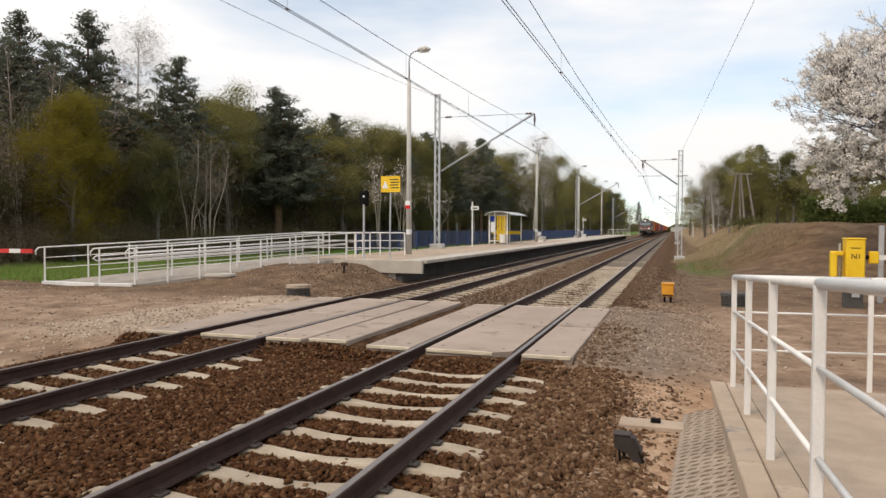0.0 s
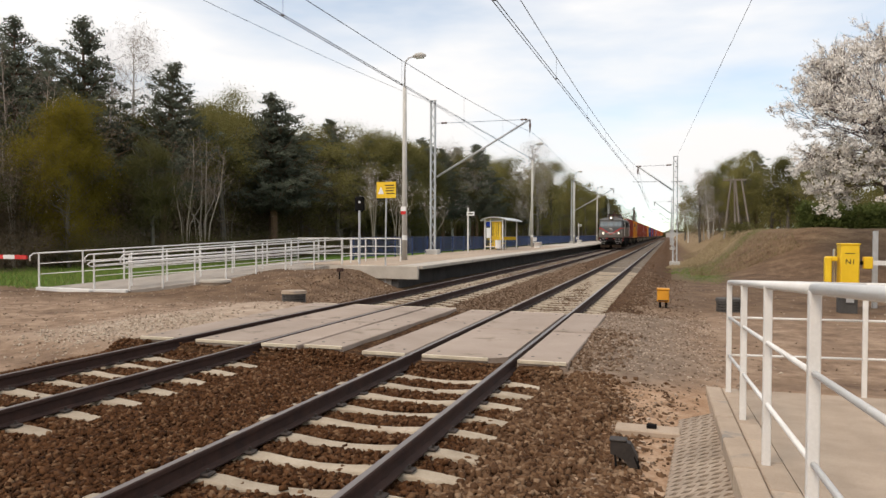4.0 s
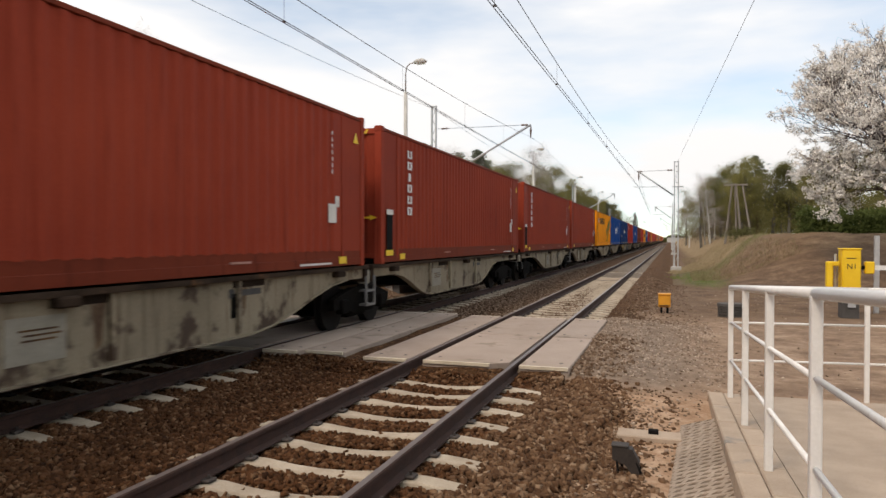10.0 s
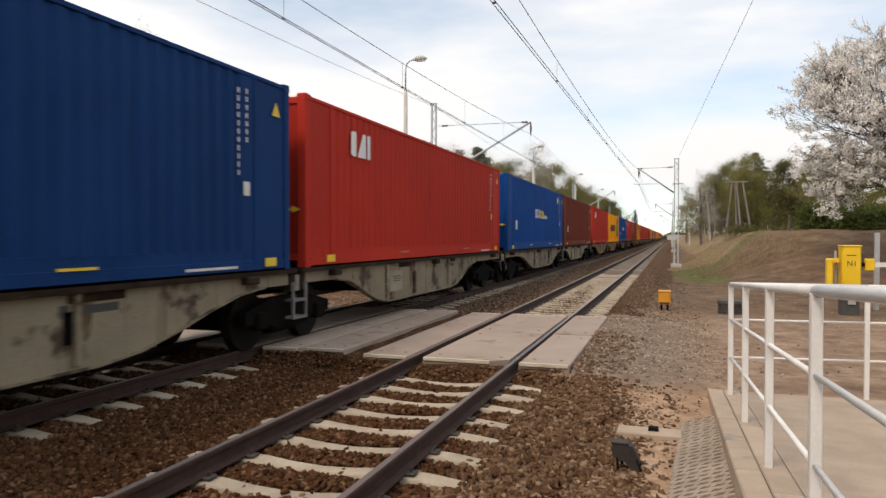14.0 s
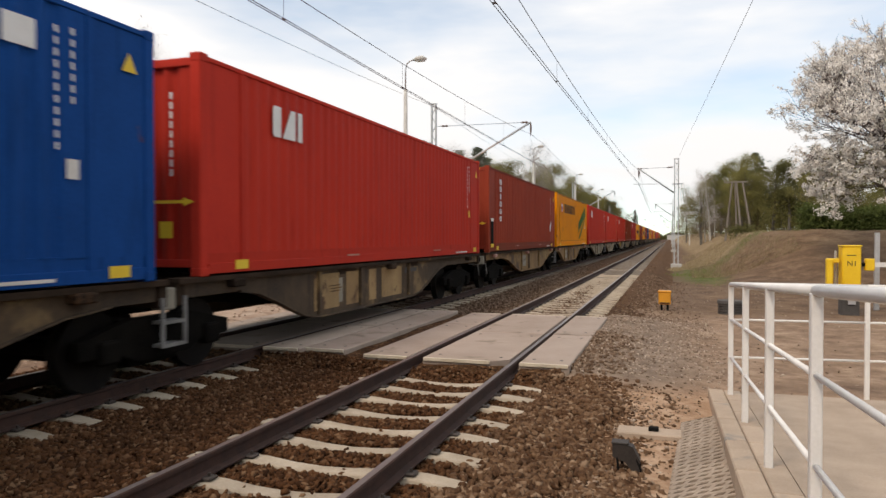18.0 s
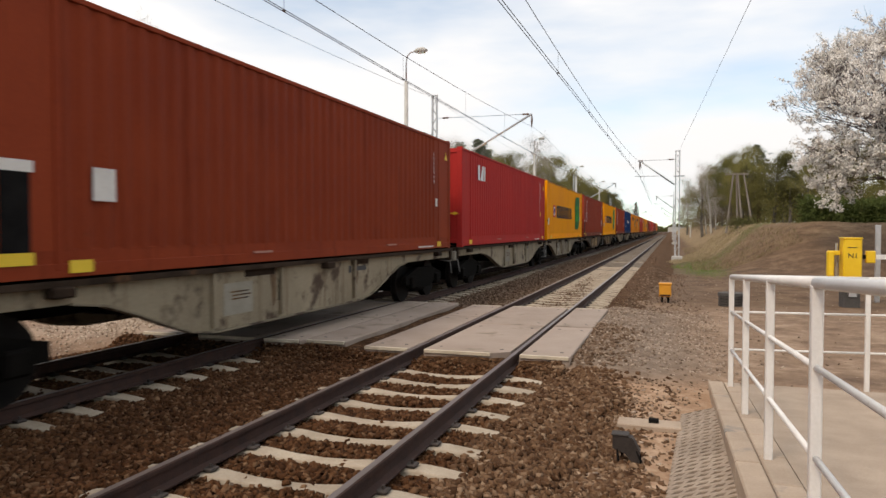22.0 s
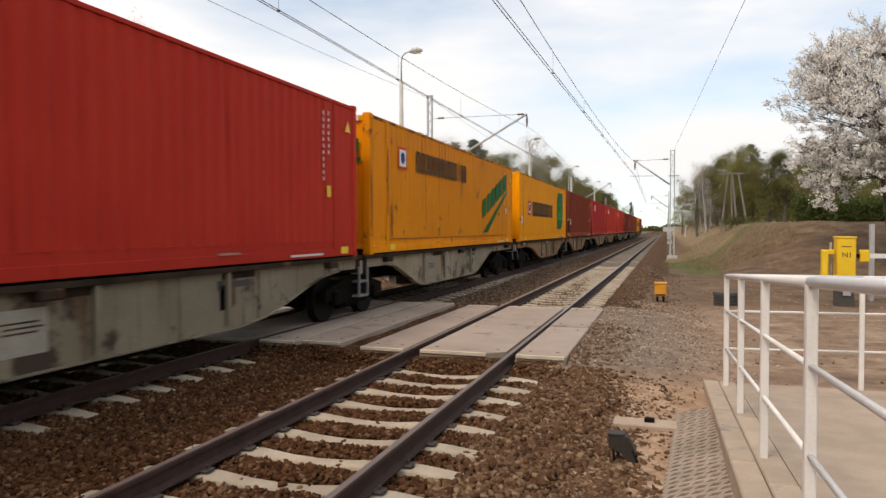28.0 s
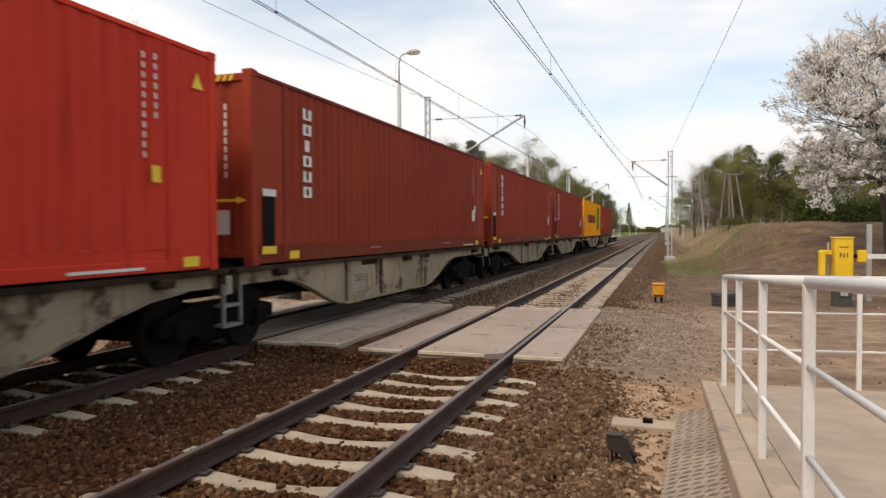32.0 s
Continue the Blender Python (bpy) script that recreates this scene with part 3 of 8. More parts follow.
# ---------------------------------------------------------------- kit for meshes
class G:
    """Gathers corners and faces of one mesh."""

    def __init__(self):
        self.v, self.f = [], []

    def add(self, verts, faces):
        n = len(self.v)
        self.v += [tuple(p) for p in verts]
        self.f += [tuple(i + n for i in q) for q in faces]
        return self

    def box(self, x0, x1, y0, y1, z0, z1, c=0.0):
        if c <= 0:
            p = [(x, y, z) for x in (x0, x1) for y in (y0, y1) for z in (z0, z1)]
            return self.add(p, [(0, 1, 3, 2), (4, 6, 7, 5), (0, 4, 5, 1), (2, 3, 7, 6), (0, 2, 6, 4), (1, 5, 7, 3)])
        c = min(c, 0.45 * min(x1 - x0, y1 - y0, z1 - z0))
        p, at = [], {}
        for i, x in enumerate((x0, x1)):
            for j, y in enumerate((y0, y1)):
                for k, z in enumerate((z0, z1)):
                    xi, yi, zi = x + (c, -c)[i], y + (c, -c)[j], z + (c, -c)[k]
                    for a, q in enumerate(((x, yi, zi), (xi, y, zi), (xi, yi, z))):
                        at[i, j, k, a] = len(p)
                        p.append(q)
        f = []
        for s in (0, 1):
            f.append([at[s, j, k, 0] for j, k in ((0, 0), (0, 1), (1, 1), (1, 0))])
            f.append([at[j, s, k, 1] for j, k in ((0, 0), (0, 1), (1, 1), (1, 0))])
            f.append([at[j, k, s, 2] for j, k in ((0, 0), (0, 1), (1, 1), (1, 0))])
        for a in (0, 1):
            for b in (0, 1):
                f.append((at[0, a, b, 1], at[1, a, b, 1], at[1, a, b, 2], at[0, a, b, 2]))
                f.append((at[a, 0, b, 0], at[a, 1, b, 0], at[a, 1, b, 2], at[a, 0, b, 2]))
                f.append((at[a, b, 0, 0], at[a, b, 1, 0], at[a, b, 1, 1], at[a, b, 0, 1]))
        for i in (0, 1):
            for j in (0, 1):
                for k in (0, 1):
                    f.append((at[i, j, k, 0], at[i, j, k, 1], at[i, j, k, 2]))
        return self.add(p, f)

    def cyl(self, a, b, r0, r1=None, n=10, caps=True):
        a, b = Vector(a), Vector(b)
        r1 = r0 if r1 is None else r1
        d = (b - a).normalized()
        u = d.orthogonal().normalized()
        w = d.cross(u)
        p = []
        for c, r in ((a, r0), (b, r1)):
            p += [c + u * (r * math.cos(6.2832 * i / n)) + w * (r * math.sin(6.2832 * i / n)) for i in range(n)]
        f = [(i, (i + 1) % n, n + (i + 1) % n, n + i) for i in range(n)]
        if caps:
            f += [tuple(range(n))[::-1], tuple(range(n, 2 * n))]
        return self.add(p, f)

    def tube(self, pts, r, n=6, caps=True):
        pts = [Vector(p) for p in pts]
        rs = r if isinstance(r, (list, tuple)) else [r] * len(pts)
        p, f, u = [], [], None
        for i, c in enumerate(pts):
            d = (pts[min(i + 1, len(pts) - 1)] - pts[max(i - 1, 0)]).normalized()
            u = d.orthogonal().normalized() if u is None else (u - d * u.dot(d)).normalized()
            w = d.cross(u)
            p += [c + u * (rs[i] * math.cos(6.2832 * k / n)) + w * (rs[i] * math.sin(6.2832 * k / n)) for k in range(n)]
        for i in range(len(pts) - 1):
            f += [(i * n + k, i * n + (k + 1) % n, (i + 1) * n + (k + 1) % n, (i + 1) * n + k) for k in range(n)]
        if caps:
            m = (len(pts) - 1) * n
            f += [tuple(range(n))[::-1], tuple(range(m, m + n))]
        return self.add(p, f)

    def prism(self, outline, axis, a, b):
        """An outline in the two other axes, drawn out along an axis from a to b."""
        n = len(outline)
        p = []
        for c in (a, b):
            for q in outline:
                p.append({"x": (c, q[0], q[1]), "y": (q[0], c, q[1]), "z": (q[0], q[1], c)}[axis])
        f = [(i, (i + 1) % n, n + (i + 1) % n, n + i) for i in range(n)]
        return self.add(p, f + [tuple(range(n))[::-1], tuple(range(n, 2 * n))])

    def moved(self, m):
        self.v = [tuple(m @ Vector(p)) for p in self.v]
        return self

    def mesh(self, name, material, smooth=False):
        me = bpy.data.meshes.new(name)
        me.from_pydata(self.v, [], self.f)
        bm = bmesh.new()
        bm.from_mesh(me)
        bmesh.ops.recalc_face_normals(bm, faces=bm.faces)
        bm.to_mesh(me)
        bm.free()
        me.materials.append(material)
        if smooth:
            me.shade_smooth()
        return me


def arrays(name, verts, faces, material):
    """A mesh of many loose pieces from arrays of corners and of equal-sided faces."""
    me = bpy.data.meshes.new(name)
    verts, faces = np.asarray(verts, np.float32), np.asarray(faces, np.int32)
    k = faces.shape[1]
    me.vertices.add(len(verts))
    me.vertices.foreach_set("co", verts.ravel())
    me.loops.add(faces.size)
    me.loops.foreach_set("vertex_index", faces.ravel())
    me.polygons.add(len(faces))
    me.polygons.foreach_set("loop_start", np.arange(0, faces.size, k, dtype=np.int32))
    me.update(calc_edges=True)
    me.materials.append(material)
    return me


def part(name, shape, material, parent, label="", smooth=False):
    """One mesh object under a thing or under a part."""
    me = shape if isinstance(shape, bpy.types.Mesh) else shape.mesh(name, M[material], smooth)
    ob = new(name, me)
    ob.parent = parent
    return tagged(ob, label) if label else ob


def thing(name, label, category, group="", at=None, kind=""):
    ob = new(name)
    ob.empty_display_size = 0.2
    if at is not None:
        ob.matrix_basis = at
    return tagged(ob, label, category, group, kind)


def solid(name, shape, material, label, category="", group="", kind="", smooth=False):
    """A thing, or a piece of the setting, that is one mesh."""
    me = shape if isinstance(shape, bpy.types.Mesh) else shape.mesh(name, M[material], smooth)
    return tagged(new(name, me), label, category, group, kind)


def smooth01(v):
    v = np.clip(v, 0, 1)
    return v * v * (3 - 2 * v)


def leaf_quads(rng, centres, spread, count, size, flat=0.6):
    """Loose leaf-like quads about each of the centres."""
    c = np.repeat(np.asarray(centres), count, 0)
    n = len(c)
    c = c + rng.normal(0, 1, (n, 3)) * np.asarray(spread)
    a = rng.normal(0, 1, (n, 3))
    a /= np.linalg.norm(a, axis=1)[:, None]
    b = rng.normal(0, 1, (n, 3))
    b -= a * (a * b).sum(1)[:, None]
    b /= np.linalg.norm(b, axis=1)[:, None]
    s = size * rng.uniform(0.6, 1.3, (n, 1))
    a, b = a * s, b * s * flat
    v = np.stack([c - a, c + b, c + a, c - b], 1).reshape(-1, 3)
    return v, np.arange(4 * n).reshape(-1, 4)

# ---------------------------------------------------------------- ground, ballast, tracks, level crossing
T1, T2, LIFT = -2.868, -7.0, 0.028     # track centres and the far track's extra height
HALF = 0.7535                          # from track centre to rail centre


def gz(x, y):
    """Height of the ground."""
    x, y = np.asarray(x, float), np.asarray(y, float)
    z = -0.28 + 0 * x
    road = smooth01((y - 8.6) / 1.6) * smooth01((18.5 - y) / 2.5)
    near = np.where(x > -5, smooth01((1.2 - x) / 2.4), smooth01((x + 14.5) / 5.5))
    z = z + 0.24 * road * near
    ramp = smooth01((x + 18.5) / 5.0) * smooth01((-9.2 - x) / 2.2) * smooth01((y - 17.6) / 6.0) * smooth01((34 - y) / 6.0)
    z = z + 0.72 * ramp
    z = z - 0.3 * smooth01((y - 24) / 14) * smooth01((x + 2) / 2)
    bank = smooth01((x - 1.9) / 6.5) * smooth01((y - 35.5) / 12.5)
    z = z + (2.75 + 0.004 * np.clip(y - 50, 0, 200)) * bank
    z = z - 0.25 * smooth01((-16 - x) / 10) * smooth01((y - 20) / 12)
    under = smooth01((x + 9.4) / 0.5) * smooth01((-1.0 - x - 0.36 * road) / 0.35)
    z = z - 0.22 * under * np.maximum(1 - road, 0.4)
    far = np.clip(np.hypot(x, y) / 60, 0, 1)
    z = z + 0.03 * np.sin(1.7 * x + 0.6 * y) * np.cos(1.1 * y - 0.4 * x) + 0.10 * bank * np.sin(0.9 * x) * np.cos(0.5 * y) * far
    return z


def build_ground():
    def steps(spans):
        out = []
        for a, b, d in spans:
            out += list(np.arange(a, b, d))
        return np.array(out + [spans[-1][1]])
    xs = steps([(-3000, -300, 450), (-300, -60, 24), (-60, -24, 2), (-24, -9.6, 0.5), (-9.6, -8.6, 0.2), (-8.6, -1.6, 0.7), (-1.6, 3, 0.16), (3, 16, 0.5), (16, 60, 4), (60, 300, 30), (300, 3000, 450)])
    ys = steps([(-600, -40, 80), (-40, 0, 4), (0, 4, 0.5), (4, 22, 0.25), (22, 60, 0.8), (60, 140, 4), (140, 400, 20), (400, 3200, 350)])
    gx, gy = np.meshgrid(xs, ys)
    zz = gz(gx, gy)
    v = np.stack([gx, gy, zz], -1).reshape(-1, 3)
    w = len(xs)
    i = (np.arange(len(ys) - 1)[:, None] * w + np.arange(w - 1)[None]).ravel()
    me = arrays("ground", v, np.stack([i, i + 1, i + w + 1, i + w], 1), M["ground"])
    me.shade_smooth()
    solid("ground", me, None, "sandy trodden ground with gravel road, dry bank and meadow", "ground", kind="structure")


build_ground()


def stones(name, rng, x0, x1, y0, y1, count, size, material, height, label, group=""):
    """Angular stones strewn over a rectangle: one heap of loose pieces."""
    base = np.array([(-1, -1, -1), (1, -1, -1), (1, 1, -1), (-1, 1, -1), (-1, -1, 1), (1, -1, 1), (1, 1, 1), (-1, 1, 1)], float) * 0.5
    faces = np.array([(0, 3, 2, 1), (4, 5, 6, 7), (0, 1, 5, 4), (1, 2, 6, 5), (2, 3, 7, 6), (3, 0, 4, 7)])
    n = count
    p = np.stack([rng.uniform(x0, x1, n), rng.uniform(y0, y1, n), np.zeros(n)], 1)
    p[:, 2] = height(p[:, 0], p[:, 1], rng)
    p = p[p[:, 2] > -5]
    n = len(p)
    v = (base[None] * rng.uniform(0.65, 1.45, (n, 1, 3)) + rng.uniform(-0.24, 0.24, (n, 8, 3))) * size * np.array((1.15, 1.0, 0.62))
    a = rng.normal(0, 1, (n, 4)) * np.array((1.0, 0.32, 0.32, 1.0))      # they lie rather flat
    a /= np.linalg.norm(a, axis=1)[:, None]
    w, x, y, z = a.T
    r = np.stack([np.stack([1 - 2 * (y * y + z * z), 2 * (x * y - w * z), 2 * (x * z + w * y)], -1),
                  np.stack([2 * (x * y + w * z), 1 - 2 * (x * x + z * z), 2 * (y * z - w * x)], -1),
                  np.stack([2 * (x * z - w * y), 2 * (y * z + w * x), 1 - 2 * (x * x + y * y)], -1)], -2)
    v = np.einsum("nij,nkj->nki", r, v) + p[:, None]
    f = (faces[None] + 8 * np.arange(n)[:, None, None]).reshape(-1, 4)
    me = arrays(name, v.reshape(-1, 3), f, M[material])
    return solid(name, me, None, label, "gravel", group, "stuff")


def ballast_z(x, y):
    x, y = np.asarray(x, float), np.asarray(y, float)
    z = -0.238 + 0.009 * np.sin(5.1 * x + 1.3 * y) * np.sin(3.7 * y) + 0.009 * np.sin(2.2 * x) * np.cos(1.9 * y)
    z = z + LIFT * smooth01((-4.4 - x) / 1.0) + 0.02 * smooth01(1 - np.abs(x + 4.95) / 0.7)
    z = z - 0.30 * smooth01((x + 0.86 + 0.16 * np.sin(2.1 * y) * np.sin(0.8 * y + 1)) / 0.9) - 0.30 * smooth01((-8.75 - x) / 0.8)
    z = z - 0.004 * smooth01((y - 15.5) / 1.5)
    fill = smooth01((y - 9.1) / 0.5) * smooth01((16.2 - y) / 0.5)
    groove = np.minimum(np.abs(np.abs(x - T1) - HALF), np.abs(np.abs(x - T2) - HALF))
    z = z + fill * smooth01((groove - 0.05) / 0.05) * 0.155
    z = z - 0.3 * fill * smooth01((x + 1.42) / 0.14)
    return z


def build_ballast():
    xs = np.concatenate([np.arange(-9.8, 0.1, 0.1), [0.1]])
    ys = np.concatenate([np.arange(-40, 2, 3), np.arange(2, 24, 0.12), np.arange(24, 70, 1.2), np.arange(70, 620, 22)])
    gx, gy = np.meshgrid(xs, ys)
    v = np.stack([gx, gy, ballast_z(gx, gy)], -1).reshape(-1, 3)
    w = len(xs)
    i = (np.arange(len(ys) - 1)[:, None] * w + np.arange(w - 1)[None]).ravel()
    me = arrays("ballast_bed", v, np.stack([i, i + 1, i + w + 1, i + w], 1), M["ballast"])
    me.shade_smooth()
    solid("ballast_bed", me, None, "rusty brown crushed-stone ballast bed", "ballast", kind="structure")


build_ballast()


def rail_outline(x):
    half = [(0.075, -0.172), (0.075, -0.160), (0.012, -0.142), (0.009, -0.052), (0.036, -0.038), (0.036, -0.008), (0.029, -0.001)]
    return [(x + a, b) for a, b in half] + [(x - a, b) for a, b in half[::-1]]


def sleeper_mesh():
    """A pre-stressed concrete sleeper: high under the rails, dipped in the middle, with sloping flanks."""
    xs = [-1.3, -1.1, -0.95, -0.55, -0.28, 0, 0.28, 0.55, 0.95, 1.1, 1.3]
    top = [-0.215, -0.196, -0.182, -0.182, -0.205, -0.214, -0.205, -0.182, -0.182, -0.196, -0.215]
    wide = [0.085, 0.1, 0.1, 0.1, 0.085, 0.078, 0.085, 0.1, 0.1, 0.1, 0.085]
    g, p, f = G(), [], []
    for x, z, w in zip(xs, top, wide):
        p += [(x, -w - 0.03, z - 0.12), (x, -w, z - 0.012), (x, -w + 0.012, z), (x, w - 0.012, z), (x, w, z - 0.012), (x, w + 0.03, z - 0.12)]
    for i in range(len(xs) - 1):
        f += [(6 * i + k, 6 * i + k + 1, 6 * i + k + 7, 6 * i + k + 6) for k in range(5)]
    f += [tuple(range(6)), tuple(range(len(p) - 6, len(p)))[::-1]]
    return g.add(p, f).mesh("sleeper", M["sleeper"])


def fastening_mesh():
    g = G()
    for s in (-1, 1):
        for e in (-1, 1):
            x = s * HALF + e * 0.105
            g.box(x - 0.045, x + 0.045, -0.055, 0.055, -0.182, -0.155, 0.008)
            g.cyl((x, 0, -0.16), (x, 0, -0.125), 0.014, n=6)
    return g.mesh("fastening", M["clip"])


def build_tracks():
    sm, fm = sleeper_mesh(), fastening_mesh()
    # sleepers farther along the track take the darker tone
    drab = sm.copy()
    drab.materials[0] = M["sleeper_far"]
    for name, x, lift, phase in (("track_1", T1, 0.0, 7.71), ("track_2", T2, LIFT, 7.62)):
        t = thing(name, "rusty steel rails on pale concrete sleepers in ballast", "railway track", at=pose(x, 0, lift), kind="structure")
        for s in (-HALF, HALF):
            rail = part("rail", G().prism(rail_outline(s), "y", -60, 620), "rail_side", t, "rusty rail with bright worn top")
            part("running_surface", G().prism([(s - 0.027, -0.0035), (s - 0.027, 0.0005), (s + 0.027, 0.0005), (s + 0.027, -0.0035)], "y", -60, 620), "rail_top", rail)
        k0, far = int((-8 - phase) / 0.6), G()
        rng = random.Random(3)
        for k in range(k0, 420):
            y = phase + 0.6 * k
            if 9.45 < y < 15.75:
                continue
            if y < 58:
                ob = part("sleeper", sm if y < 30 or (y < 44 and rng.random() < (44 - y) / 14) else drab, None, t)
                ob.location = (rng.uniform(-0.012, 0.012), y + rng.uniform(-0.012, 0.012), rng.uniform(-0.006, 0.004))
                if y < 40:
                    fo = part("fastening", fm, None, t)
                    fo.location = (0, y, 0)
            else:
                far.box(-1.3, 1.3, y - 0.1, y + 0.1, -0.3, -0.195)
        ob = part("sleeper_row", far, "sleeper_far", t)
        ob["kind"] = "stuff"


build_tracks()


def build_crossing():
    c = thing("level_crossing", "worn grey concrete slabs of a level crossing between the rails", "level crossing", kind="structure")
    Y0, Y1, Y2 = 9.62, 12.64, 15.68
    lanes = [(-2.03, -1.32, Y0, Y1, 0.0), (-2.03, -1.32, Y1, Y2, 0.0), (-3.46, -2.20, Y0, Y1, 0.0), (-3.46, -2.20, Y1, Y2, 0.0),
             (-4.42, -3.70, Y0, 13.62, 0.0), (-4.42, -3.70, 13.62, Y2, 0.0),
             (-5.46, -4.78, Y0 + 0.1, Y1, 0.02), (-5.46, -4.78, Y1, Y2 + 0.1, 0.02), (-6.17, -5.52, Y0, Y1, 0.025), (-6.17, -5.52, Y1, Y2, 0.025),
             (-7.41, -6.33, Y0, Y1, LIFT), (-7.41, -6.33, Y1, Y2, LIFT), (-8.52, -7.83, Y0, Y1, LIFT), (-8.52, -7.83, Y1, Y2, LIFT)]
    rng = random.Random(8)
    for x0, x1, y0, y1, z in lanes:
        z += rng.uniform(-0.006, 0.004)
        g = G()
        if x0 == -3.46 and y0 == Y0:
            o = [(x0, y0 + 0.012), (x1 - 0.25, y0 + 0.012), (x1, y0 + 0.2), (x1, y1 - 0.012), (x0, y1 - 0.012)]
            g.prism(o, "z", z - 0.2, z)
        else:
            g.box(x0, x1, y0 + 0.01, y1 - 0.01, z - 0.2, z, 0.012)
        ob = part("slab", g, "panel", c)
        if y0 < 10:
            w = 0.25 if x0 == -3.46 else 0.02
            part("edge_strip", G().box(x0 + 0.01, x1 - w, y0 - 0.012, y0 + 0.03, z - 0.045, z + 0.004, 0.004), "panel_edge", ob, "pale rust-stained steel edge angle")
        if y1 > 15:
            part("edge_strip", G().box(x0 + 0.01, x1 - 0.02, y1 - 0.03, y1 + 0.012, z - 0.045, z + 0.004, 0.004), "panel_edge", ob, "pale rust-stained steel edge angle")
        for hx in (x0 + 0.16, x1 - 0.16):
            for hy in (y0 + 0.35, y1 - 0.35):
                part("lifting_hole", G().cyl((hx, hy, z - 0.02), (hx, hy, z + 0.003), 0.028, n=8), "concrete_dark", ob)


build_crossing()


def build_loose_stone():
    rng = np.random.default_rng(5)

    def on_ballast(x, y, r):
        z = ballast_z(x, y) + r.uniform(-0.008, 0.03, len(x))
        lane = (y > 9.55) & (y < 15.75) & (x > -8.6) & (x < -1.25)
        for c in (T1, T2):
            for s in (-HALF, HALF):
                z = np.where(np.abs(x - c - s) < 0.1, -0.235, z)
            ph = 7.71 if c == T1 else 7.62
            d = np.abs((y - ph + 0.3) % 0.6 - 0.3)
            on = (np.abs(x - c) < 1.3) & (d < np.where(y > 15, 0.14, 0.118))
            z = np.where(on & (r.uniform(0, 1, len(x)) < 0.985), -9, z)
        out = r.uniform(0, 1, len(x)) < np.clip((x + 0.62 + 0.13 * (y - 6.5)) / 0.55, 0, 0.975)
        z = np.maximum(z, np.where((x > -1.5) & (z > -5), gz(x, y) - 0.005, -9))
        return np.where(lane | out, -9, z)

    def on_ground(x, y, r):
        z = gz(x, y) + r.uniform(-0.015, 0.01, len(x))
        keep = np.clip((x + 1.6) / 2.6, 0, 1) + np.where(y < 9.4, 0.0, 0.35)
        slab = (x > 0.35) & (y < 9.15)
        return np.where(slab | (r.uniform(0, 1, len(x)) < np.minimum(keep, 0.93)), -9, z)

    def on_left(x, y, r):
        z = gz(x, y) + r.uniform(-0.015, 0.01, len(x))
        d = np.hypot((x + 10.1) / 1.5, (y - 11.2) / 2.4)
        return np.where(r.uniform(0, 1, len(x)) < np.clip(d - 0.15, 0, 0.985), -9, z)

    stones("ballast_stones", rng, -8.9, -1.75, 2.2, 9.6, 60000, 0.038, "ballast_stone", on_ballast, "rusty brown angular ballast stones")
    stones("ballast_stones", rng, -1.75, 0.1, 2.2, 9.6, 12500, 0.044, "shoulder_stone", on_ballast, "dusty tan-brown ballast stones on the shoulder")
    stones("ballast_stones", rng, -8.7, -0.9, 15.7, 30, 26000, 0.036, "dusty_stone", on_ballast, "rusty brown angular ballast stones beyond the crossing")
    stones("ballast_stones", rng, -8.7, -0.9, 30, 54, 26000, 0.055, "dusty_stone", on_ballast, "dusty brown ballast stones far along the track")
    stones("gravel", rng, -1.2, 0.9, 17.5, 38, 4200, 0.032, "dusty_stone", lambda x, y, r: np.where(r.uniform(0, 1, len(x)) < np.clip((x + 0.6) / 1.4, 0, 1), -9, np.maximum(gz(x, y), ballast_z(x, y)) + r.uniform(-0.012, 0.012, len(x))), "brown stones along the ballast shoulder")
    stones("ballast_stones", rng, -1.0, 0.6, 2.5, 9.6, 6000, 0.019, "dusty_stone", on_ground, "ballast stones scattered over the sand")
    stones("gravel", rng, -1.3, 0.9, 9.7, 18.5, 3000, 0.024, "grey_stone", lambda x, y, r: gz(x, y) + r.uniform(-0.012, 0.008, len(x)), "dense grey gravel beside the crossing")
    stones("gravel", rng, -1.4, 1.6, 5.0, 21, 3800, 0.026, "grey_stone", on_ground, "grey and tan gravel strewn beside the rails")
    stones("gravel", rng, -1.35, -0.3, 9.7, 13.5, 1500, 0.04, "dusty_stone", lambda x, y, r: np.where(r.uniform(0, 1, len(x)) < np.clip((x + 1.35) / 0.9, 0, 1), -9, gz(x, y) + r.uniform(-0.01, 0.012, len(x))), "brown ballast stones spilled beside the crossing")
    stones("gravel", rng, -14.0, -8.3, 6.5, 17, 15000, 0.03, "pale_stone", on_left, "pale gravel patch beside the far rail")
    stones("gravel", rng, -12.5, -8.9, 17.2, 23.6, 2600, 0.034, "dusty_stone", lambda x, y, r: np.where(r.uniform(0, 1, len(x)) < 0.75 * np.clip((-9.4 - x) / 2.6, 0, 1), -9, gz(x, y) + r.uniform(-0.012, 0.012, len(x))), "brown gravel on the mound beside the platform")
    stones("pebbles", rng, 0.4, 9, 9.3, 34, 700, 0.028, "grey_stone", lambda x, y, r: gz(x, y) + r.uniform(-0.01, 0.012, len(x)), "scattered pebbles on sandy ground")
    stones("pebbles", rng, -24, -9, 7, 24, 2600, 0.032, "grey_stone", lambda x, y, r: gz(x, y) + r.uniform(-0.01, 0.012, len(x)), "scattered pebbles on the dirt road")


build_loose_stone()

# ---------------------------------------------------------------- platform, ramp, masts and wires
DECK = 0.60


